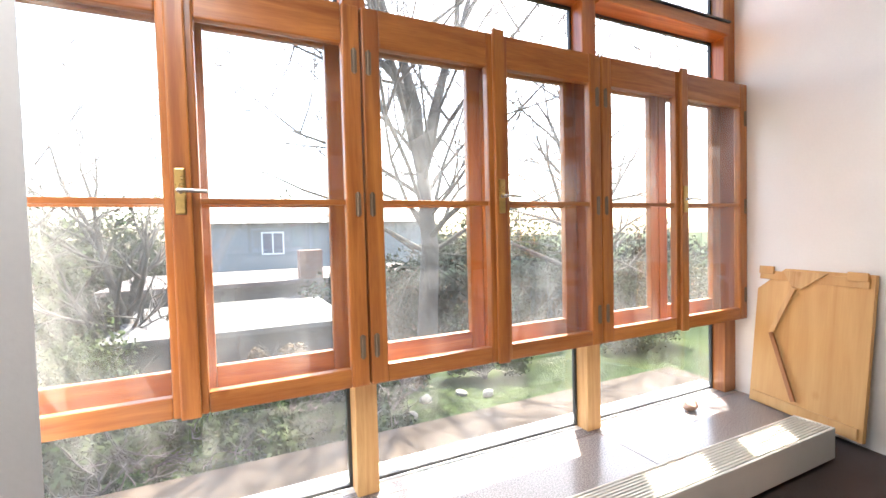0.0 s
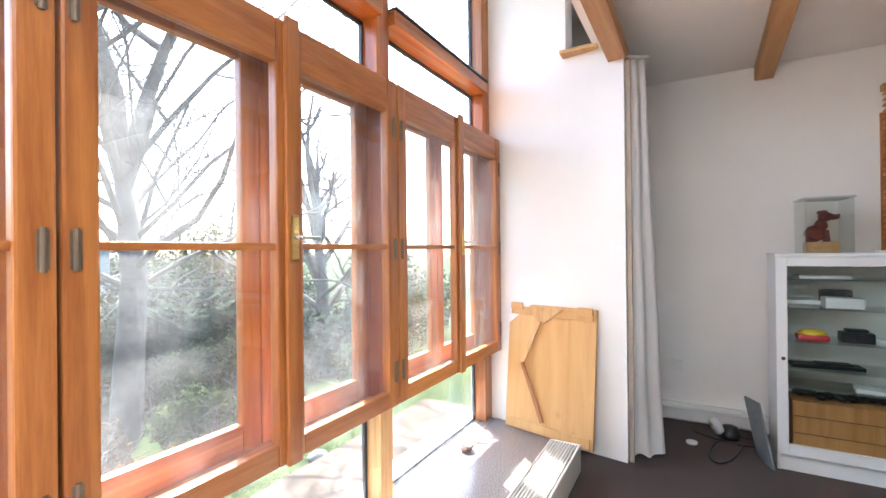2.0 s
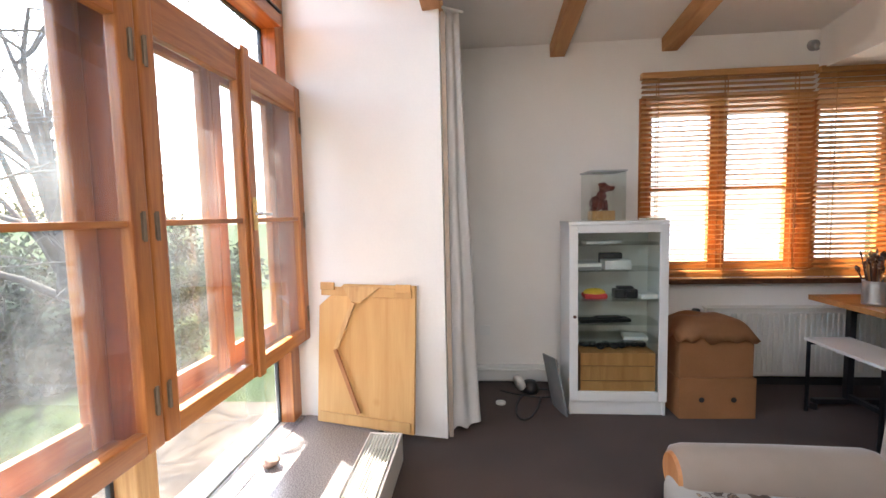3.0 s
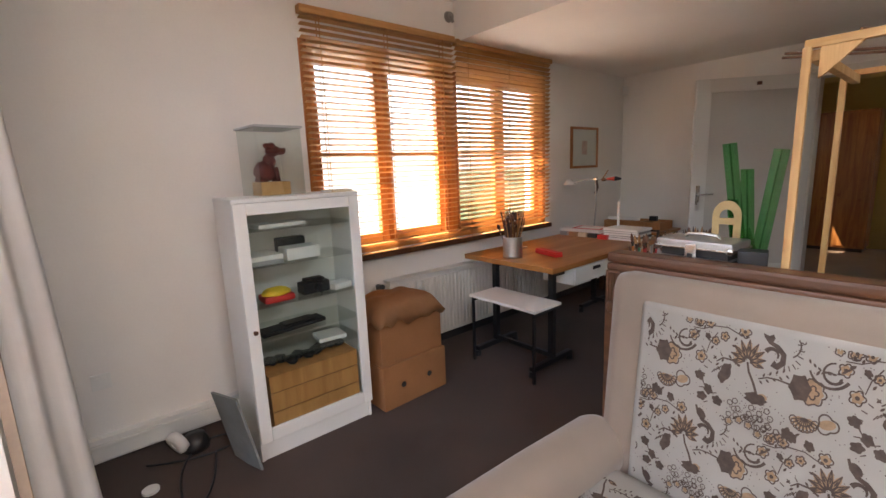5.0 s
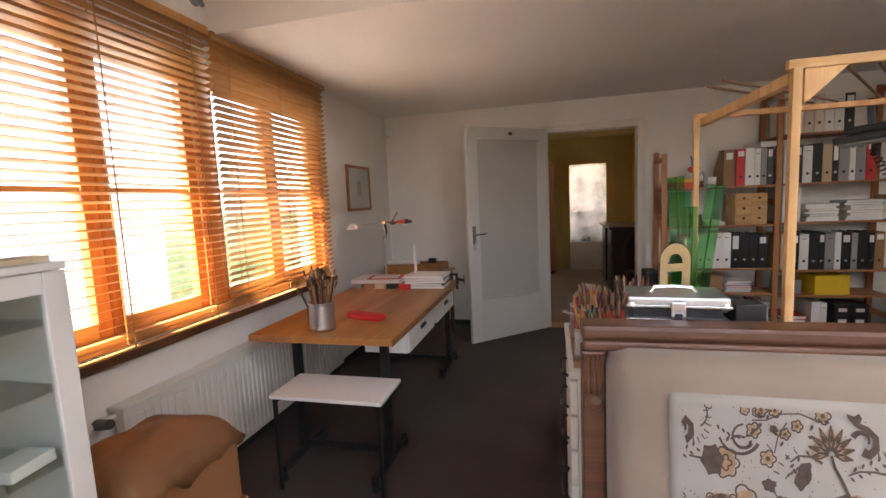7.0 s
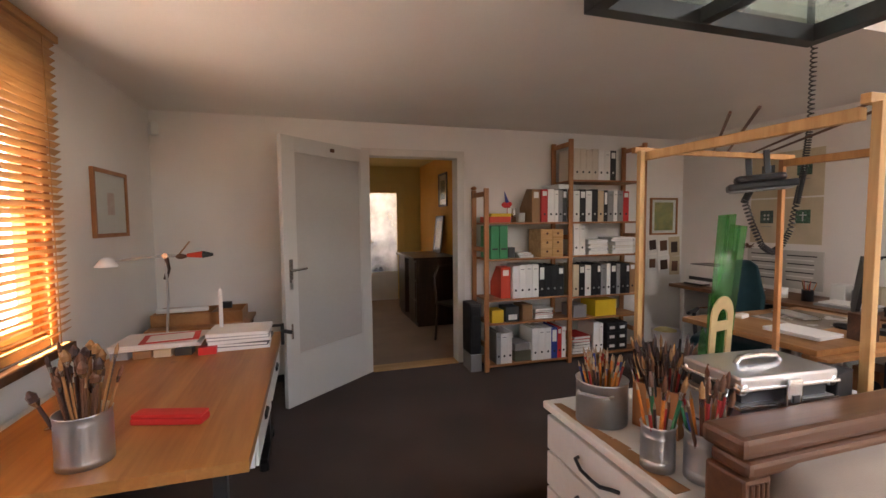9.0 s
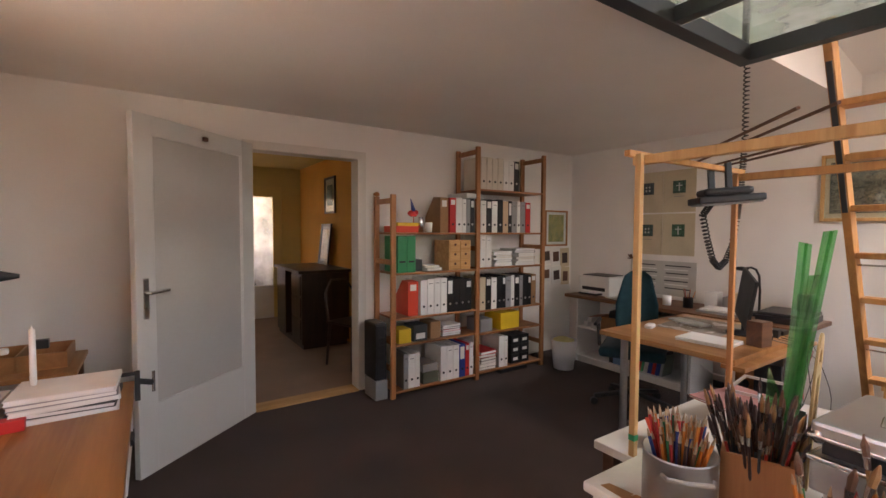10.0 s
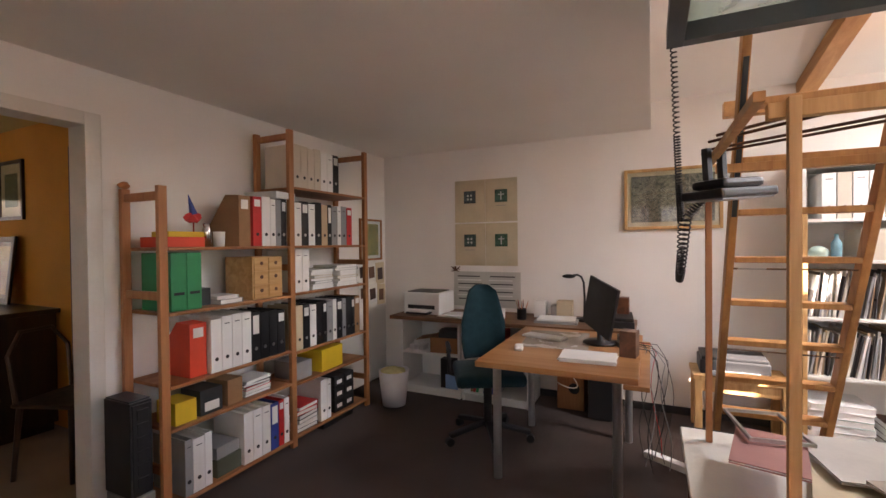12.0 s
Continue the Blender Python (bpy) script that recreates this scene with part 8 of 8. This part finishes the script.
for x in (-0.17, 0.17):
    for y in (-0.17, 0.17):
        bm = B()
        cyl(bm, (x * 1.15, y * 1.15, 0), (x, y, 0.44), 0.013, 0.017, 10)
        part("leg", bm, WALNUT, hc)
bm = B()
tube(bm, [(-0.18, -0.18, 0.44), (-0.19, -0.22, 0.75), (-0.10, -0.24, 0.88), (0.10, -0.24, 0.88), (0.19, -0.22, 0.75), (0.18, -0.18, 0.44)], 0.014)
part("back_hoop", bm, WALNUT, hc)
picture("picture_frame", "dark framed picture with a pale mount on the ochre wall", pose(2.221, -2.28, 1.89, 0, 0, 90), 0.42, 0.50, 0.03, WALNUT, AGED, (0.22, 0.28, INK[1]), "dark picture")
picture("picture_frame", "dark framed picture leaning above the desk on the ochre wall", pose(2.29, -2.30, 1.22, -6, 0, 90), 0.40, 0.56, 0.05, WALNUT, DULL[7], (0.26, 0.40, DULL[0]), "brown picture")
wc = thing("hall_bookcase", "tall dark bookcase against the ochre hall wall", "bookcase", 2.222, -1.02, 0.0)
for y in (0.0, 0.42):
    part("side", one(0, 0.17, y, y + 0.02, 0, 2.1, bevel=0.002), WALNUT, wc)
for k in range(7):
    part("shelf", one(0, 0.165, 0.02, 0.42, 0.05 + k * 0.335, 0.07 + k * 0.335), WALNUT, wc)
part("back", one(0, 0.008, 0.02, 0.42, 0.07, 2.06), WALNUT, wc)
# wardrobe door edge on the far side of the hall
wd = thing("wooden_cupboard", "honey-coloured wooden cupboard at the hall end", "cupboard", 3.55, -3.74, 0.0)
part("body", one(0, 0.80, 0, 0.45, 0.05, 1.95, bevel=0.006), PINE, wd)
part("door", one(0.01, 0.395, 0.4505, 0.468, 0.08, 1.92, bevel=0.004), PINE, wd)
part("door", one(0.405, 0.79, 0.4505, 0.468, 0.08, 1.92, bevel=0.004), PINE, wd)
part("plinth", one(0.02, 0.78, 0.02, 0.43, 0, 0.05), WALNUT, wd)
# room added behind the frosted door: white walls, open eastwards to let daylight in
solid("wall_far_room", one(1.2, 4.8, -6.1, -6.0, -0.3, 2.6), PLASTER, "far room end wall", kind="structure")
solid("ceiling_far_room", one(1.2, 4.8, -6.0, HY - 0.1, 2.5, 2.6), CEILING, "far room ceiling", kind="structure")
solid("wall_far_west", one(1.1, 1.2, -6.0, HY - 0.1, -0.3, 2.6), PLASTER, "far room side wall", kind="structure")
bm = B()
box(bm, 0, 0.9, 0, 0.4, 0, 1.05, bevel=0.01)
solid("far_cabinet", bm, mat("dark_plum_cabinet", (0.03, 0.015, 0.03), 0.5, var=0.1), "dark cabinet in the room behind the frosted door", "cabinet").matrix_basis = pose(2.5, -4.5, -0.0)
solid("floor_far_room", one(1.2, 4.8, -6.0, HY, -0.3, -0.005), HALLCARPET, "far room carpet", kind="structure")

# ---- outside ----
GRASS = mat("garden_grass", (0.010, 0.021, 0.006), 0.95, var=0.3, scale=0.9, fine=30, bump=0.8, dist=0.03, col2=(0.034, 0.048, 0.015), spec=0.05)
bm = bmesh.new()
xs = [-400, -120, -60, -30, -18] + [-12 + 1.5 * k for k in range(22)] + [24, 32, 60, 120, 400]
ys = [-400, -120, -40, -12, 0, 6.9, 8, 9, 10, 11, 12.5, 14, 16, 18, 20, 23, 27, 32, 45, 80, 150, 400]


def ground_z(x, y):
    if y < 6.9:
        return -0.9 if x > 6 or x < -1 else -0.9
    f = min(1, max(0, (y - 8.5) / 14))
    return -0.75 - 3.0 * f * f * (3 - 2 * f) + 0.12 * noise.noise(Vector((x * 0.5, y * 0.5, 0)))


gv = [[bm.verts.new((x, y, ground_z(x, y))) for x in xs] for y in ys]
for j in range(len(ys) - 1):
    for i in range(len(xs) - 1):
        bm.faces.new((gv[j][i], gv[j][i + 1], gv[j + 1][i + 1], gv[j + 1][i]))
solid("ground", bm, GRASS, "sloping garden ground with dry winter grass", kind="structure", smooth=True)

ROOF = mat("pale_grey_roof_sheet", (0.095, 0.088, 0.086), 0.8, var=0.1, scale=2, bump=0.2)
GREYWALL = mat("grey_render", (0.21, 0.225, 0.232), 0.9, var=0.06, scale=1.2, bump=0.2)
DARKWALL = mat("dark_timber_wall", (0.05, 0.045, 0.045), 0.8, var=0.15, scale=5, bump=0.2)
BRICK = mat("brown_brick", (0.20, 0.10, 0.07), 0.9, var=0.2, scale=12, bump=0.3)


def house(name, label, x, y, z, w, d, h, rise, rz, wall, roof, wins, group=""):
    """A small house: walls, pitched roof, windows with frames."""
    o = thing(name, label, "house", x, y, z, rz, group=group)
    part("wall", one(-w / 2, w / 2, -d / 2, d / 2, 0, h), wall, o)
    bm = bmesh.new()
    e = 0.35
    a = [(-w / 2 - e, -d / 2 - e, h), (w / 2 + e, -d / 2 - e, h), (w / 2 + e, d / 2 + e, h), (-w / 2 - e, d / 2 + e, h), (-w / 2 - e, 0, h + rise), (w / 2 + e, 0, h + rise)]
    v = [bm.verts.new(p) for p in a]
    for f in ((0, 1, 5, 4), (2, 3, 4, 5), (0, 4, 3), (1, 2, 5), (3, 2, 1, 0)):
        bm.faces.new([v[i] for i in f])
    bmesh.ops.translate(bm, verts=bm.verts, vec=(0, 0, 0.01))
    part("roof", bm, roof, o)
    for wx, wz, ww, wh_ in wins:
        wi = part("window", one(wx - ww / 2, wx + ww / 2, -d / 2 - 0.03, -d / 2 - 0.002, wz, wz + wh_), mat("dull_pane", (0.10, 0.13, 0.17), 0.15, var=0.1, bump=0.0), o)
        for p in ((wx - ww / 2 - 0.06, wx - ww / 2, wz - 0.06, wz + wh_ + 0.06), (wx + ww / 2, wx + ww / 2 + 0.06, wz - 0.06, wz + wh_ + 0.06), (wx - ww / 2, wx + ww / 2, wz - 0.06, wz), (wx - ww / 2, wx + ww / 2, wz + wh_, wz + wh_ + 0.06), (wx - 0.025, wx + 0.025, wz, wz + wh_)):
            part("frame", one(p[0], p[1], -d / 2 - 0.05, -d / 2 - 0.031, p[2], p[3]), WHITE, wi)
    return o


gh = house("neighbour_house", "grey rendered neighbouring house with small white windows", 4.9, 27.0, -3.9, 9.2, 7.0, 5.7, 0.9, 0, GREYWALL, ROOF, ((-1.95, 4.5, 0.75, 0.8),))
bm = B()
box(bm, -0.2, 0.2, -0.2, 0.2, 0, 1.15)
part("chimney", bm, BRICK, gh).location = (1.5, 0.0, 5.85)
sh_ = thing("garden_shed", "dark shed with a pale flat roof in the garden below", "shed", 1.5, 14.5, -2.4)
part("wall", one(-1.7, 1.7, -1.6, 1.6, 0, 1.95), DARKWALL, sh_)
part("roof", one(-1.95, 1.95, -1.95, 1.95, 1.951, 2.05, bevel=0.01), ROOF, sh_)
g2_ = thing("garage", "low garage with a pale pinkish roof and a brick stack", "garage", 3.4, 19.0, -2.55)
part("wall", one(-4.5, 4.5, -2, 2, -1.2, 2.5), mat("pale_render", (0.16, 0.14, 0.13), 0.9, var=0.06), g2_)
part("roof", one(-4.8, 4.8, -2.3, 2.3, 2.501, 2.62, bevel=0.01), mat("pinkish_roof", (0.12, 0.092, 0.086), 0.85, var=0.1, scale=2), g2_)
part("brick_stack", one(-0.3, 0.3, -2.28, -1.75, 2.63, 3.4), BRICK, g2_)

BARK = mat("grey_brown_bark", (0.075, 0.064, 0.056), 0.95, var=0.25, scale=8, fine=40, bump=0.8, dist=0.01)


def limb(bm, p, d, L, r, depth, rng, droop=0.0):
    """A branch with its own twigs, tapering and bending as it goes."""
    n_ = 5
    pts, rad = [p.copy()], [r]
    q, dd = p.copy(), d.copy()
    for k in range(n_):
        dd = (dd + Vector((rng.uniform(-1, 1), rng.uniform(-1, 1), rng.uniform(-0.7, 0.9) - droop)) * 0.22).normalized()
        q = q + dd * (L / n_)
        pts.append(q.copy())
        rad.append(r * (1 - 0.75 * (k + 1) / n_))
    ns = 7 if r > 0.03 else 4
    rings = []
    for i, c in enumerate(pts):
        t_ = (pts[min(i + 1, n_)] - pts[max(i - 1, 0)]).normalized()
        a = t_.cross(Vector((0.3, 0.5, 0.81))).normalized()
        b = t_.cross(a)
        rings.append([bm.verts.new(c + rad[i] * (math.cos(2 * math.pi * s / ns) * a + math.sin(2 * math.pi * s / ns) * b)) for s in range(ns)])
    for a, b in zip(rings, rings[1:]):
        for s in range(ns):
            bm.faces.new((a[s], a[(s + 1) % ns], b[(s + 1) % ns], b[s]))
    if depth > 0:
        for k in range(rng.choice((3, 4, 4))):
            i = rng.randint(1, n_)
            nd_ = (pts[i] - pts[i - 1]).normalized()
            side = Vector((rng.uniform(-1, 1), rng.uniform(-1, 1), rng.uniform(-0.4, 0.8))).normalized()
            limb(bm, pts[i], (nd_ * 0.55 + side * 0.8).normalized(), L * rng.uniform(0.5, 0.72), max(0.007, rad[i] * 0.78), depth - 1, rng, droop)


def bare_tree(x, y, z, height, r, seed, label, limbs=9, depth=3, fork=0.15, stout=1.0):
    o = thing("bare_tree", label, "tree", x, y, z)
    rng = random.Random(seed)
    bm = bmesh.new()
    base = [Vector((0, 0, 0)), Vector((0.05, 0.02, height * 0.12)), Vector((0.1, -0.05, height * 0.25)), Vector((0.02, 0.04, height * 0.4))]
    rings = []
    for i, c in enumerate(base):
        rr = r * (1.2, 1.0, 0.85, 0.6)[i]
        rings.append([bm.verts.new(c + Vector((rr * math.cos(2 * math.pi * s / 10), rr * math.sin(2 * math.pi * s / 10), 0))) for s in range(10)])
    for a, b in zip(rings, rings[1:]):
        for s in range(10):
            bm.faces.new((a[s], a[(s + 1) % 10], b[(s + 1) % 10], b[s]))
    bm.faces.new(rings[-1])
    part("trunk", bm, BARK, o, smooth=True)
    bm = bmesh.new()
    for k in range(limbs):
        a = k * 2.4 + rng.uniform(-0.3, 0.3)
        zb = base[1].lerp(base[3], fork + (1 - fork) * k / (limbs - 1))
        d = Vector((math.cos(a) * 0.8, math.sin(a) * 0.8, rng.uniform(0.25, 1.1))).normalized()
        limb(bm, zb, d, height * rng.uniform(0.32, 0.5), r * stout * rng.uniform(0.35, 0.55), depth, rng, 0.25 if k < 3 and stout < 1 else 0.0)
    for k in range(3):
        d = Vector((rng.uniform(-0.35, 0.35), rng.uniform(-0.35, 0.35), 1)).normalized()
        limb(bm, base[3] - Vector((0, 0, 0.15)), d, height * rng.uniform(0.45, 0.58), r * 0.62, depth, rng)
    part("crown", bm, BARK, o, "bare winter branches", smooth=True)
    return o


bare_tree(4.3, 11.0, -1.4, 9.5, 0.17, 4, "bare deciduous tree with spreading winter branches", 15, 4, 0.40, 0.6)
bare_tree(-0.4, 14.5, -2.6, 6.0, 0.12, 9, "bare young tree with fine winter branches", 6, 3)
bare_tree(-2.9, 10.5, -1.2, 6.5, 0.14, 15, "bare tree with drooping winter branches", 7, 3)
bare_tree(9.5, 13.0, -1.6, 8.0, 0.17, 22, "bare tree with tall winter branches")

LEAF = [mat("shrub_leaf_" + str(k), c, 0.9, var=0.3, scale=9, bump=0.1, spec=0.08) for k, c in enumerate(((0.020, 0.040, 0.012), (0.050, 0.070, 0.022), (0.12, 0.085, 0.05), (0.012, 0.026, 0.014)))]


def shrub(x, y, z, s, n_, material, seed, label, leaf=1.0):
    """A shrub of many small leaves on short stems."""
    o = thing("shrub", label, "shrub", x, y, z)
    rng = random.Random(seed)
    verts, faces = [], []
    lumps = [(Vector((rng.uniform(-1, 1) * s * 0.7, rng.uniform(-1, 1) * s * 0.5, rng.uniform(0.25, 0.8) * s)), s * rng.uniform(0.25, 0.5)) for _ in range(7)]
    for k in range(n_):
        c, r = rng.choice(lumps)
        d = Vector((rng.gauss(0, 1), rng.gauss(0, 1), rng.gauss(0, 1))).normalized()
        p = c + d * r * rng.uniform(0.55, 1.1)
        p.z = max(p.z, 0.02)
        a = Vector((rng.gauss(0, 1), rng.gauss(0, 1), rng.gauss(0, 1))).normalized() * leaf * rng.uniform(0.02, 0.05)
        b = a.cross(d).normalized() * leaf * rng.uniform(0.012, 0.025)
        i = len(verts)
        verts += [p - a, p + b, p + a, p - b]
        faces.append((i, i + 1, i + 2, i + 3))
    me = bpy.data.meshes.new("foliage")
    me.from_pydata([tuple(v) for v in verts], [], faces)
    me.materials.append(material)
    f = new("foliage", me)
    f.parent = o
    bm = bmesh.new()
    for k in range(6):
        limb(bm, Vector((0, 0, 0)), Vector((rng.uniform(-1, 1), rng.uniform(-1, 1), 1.2)).normalized(), s * 0.9, 0.018, 2, rng)
    part("stems", bm, BARK, o)
    return o


for k, (x, y, s, mi) in enumerate(((-1.4, 7.9, 0.8, 0), (0.0, 7.7, 0.55, 0), (1.9, 8.9, 0.5, 0), (0.8, 8.7, 0.5, 1), (3.0, 9.0, 0.55, 0), (0.6, 7.9, 0.5, 0), (1.5, 8.1, 0.45, 1), (-0.4, 8.2, 0.7, 0), (2.6, 8.3, 0.4, 0), (0.2, 9.3, 0.5, 0), (1.2, 8.7, 0.55, 1), (2.3, 9.6, 0.45, 0), (-1.2, 9.4, 1.1, 0), (3.4, 10.2, 0.5, 2), (4.6, 9.6, 0.6, 1), (6.2, 11.2, 1.2, 0), (7.5, 9.6, 0.8, 1), (-0.9, 12.0, 1.1, 1), (9.0, 12.5, 1.6, 0), (2.0, 11.6, 0.6, 2), (0.2, 11.0, 0.55, 0), (11.5, 11.5, 1.7, 1))):
    shrub(x, y, ground_z(x, y) - 0.03, s, int(1400 + 2200 * s), LEAF[mi], 40 + k, "leafy garden shrub in patchy green" if mi < 2 else "dry brown garden shrub")
# tall evergreens that close the garden behind the tree
for k, (x, y, s) in enumerate(((5.9, 13.5, 2.3), (8.2, 15.5, 2.9), (7.2, 11.8, 1.7), (10.8, 16.0, 3.0), (13.5, 14.0, 2.8), (5.6, 17.0, 2.6), (-4.5, 15.0, 2.4))):
    shrub(x, y, ground_z(x, y) - 0.05, s, 9000, LEAF[3], 140 + k, "dense dark evergreen bush in the garden", 2.4)
# far hedge of evergreen trees
for k in range(12):
    x = -14 + k * 3.4
    shrub(x, 33 + 2 * math.sin(k * 1.7), -3.9, 5.6 + 1.3 * math.sin(k * 2.3), 5000, LEAF[k % 2], 90 + k, "far evergreen tree behind the houses", 5.0)
# stones and flagging by the glazing
for k in range(10):
    bm = B()
    blob(bm, (0, 0, 0.03), random.uniform(0.05, 0.11), random.uniform(0.04, 0.09), random.uniform(0.03, 0.06), k, 0.4, 2)
    x, y = 3.2 + random.uniform(-1.2, 2.6), 7.7 + random.uniform(0, 1.6)
    o = solid("garden_stone", bm, mat("pale_stone", (0.24, 0.23, 0.20), 0.9, var=0.15, scale=9, bump=0.3) if k == 0 else bpy.data.materials["pale_stone"], "pale rough garden stone", "stone", group="garden stones", smooth=True)
    o.matrix_basis = pose(x, y, ground_z(x, y) - 0.02, 0, 0, k * 40)

# warm stone terrace strip, and a pale yard added east to bounce light up
solid("terrace", one(0.2, 5.2, 6.5, 7.2, -0.9, -0.12), mat("warm_terrace_stone", (0.050, 0.036, 0.025), 0.85, var=0.2, scale=3, fine=40, bump=0.3, spec=0.2), "warm sandstone terrace strip outside the glazing", kind="structure")
solid("bounce_pavement", one(5.7, 10.6, -6.0, 6.6, -1.1, -0.72), mat("pale_concrete_paving", (0.36, 0.35, 0.33), 0.9, var=0.1, scale=1.5, fine=30, bump=0.3, spec=0.2), "pale concrete yard added to bounce light up through the blinds", kind="structure")

# neighbour to the east, seen through the blinds
house("neighbour_house", "pale rendered house with a grey roof across the street", 14.5, 3.2, -3.0, 11.0, 7.0, 4.6, 1.7, -90, mat("white_render", (0.70, 0.68, 0.64), 0.9, var=0.05, scale=1.0, bump=0.2), mat("grey_tile_roof", (0.16, 0.15, 0.15), 0.8, var=0.15, scale=5, bump=0.3), ((-2.6, 2.6, 1.1, 1.3), (1.2, 2.6, 1.1, 1.3)))
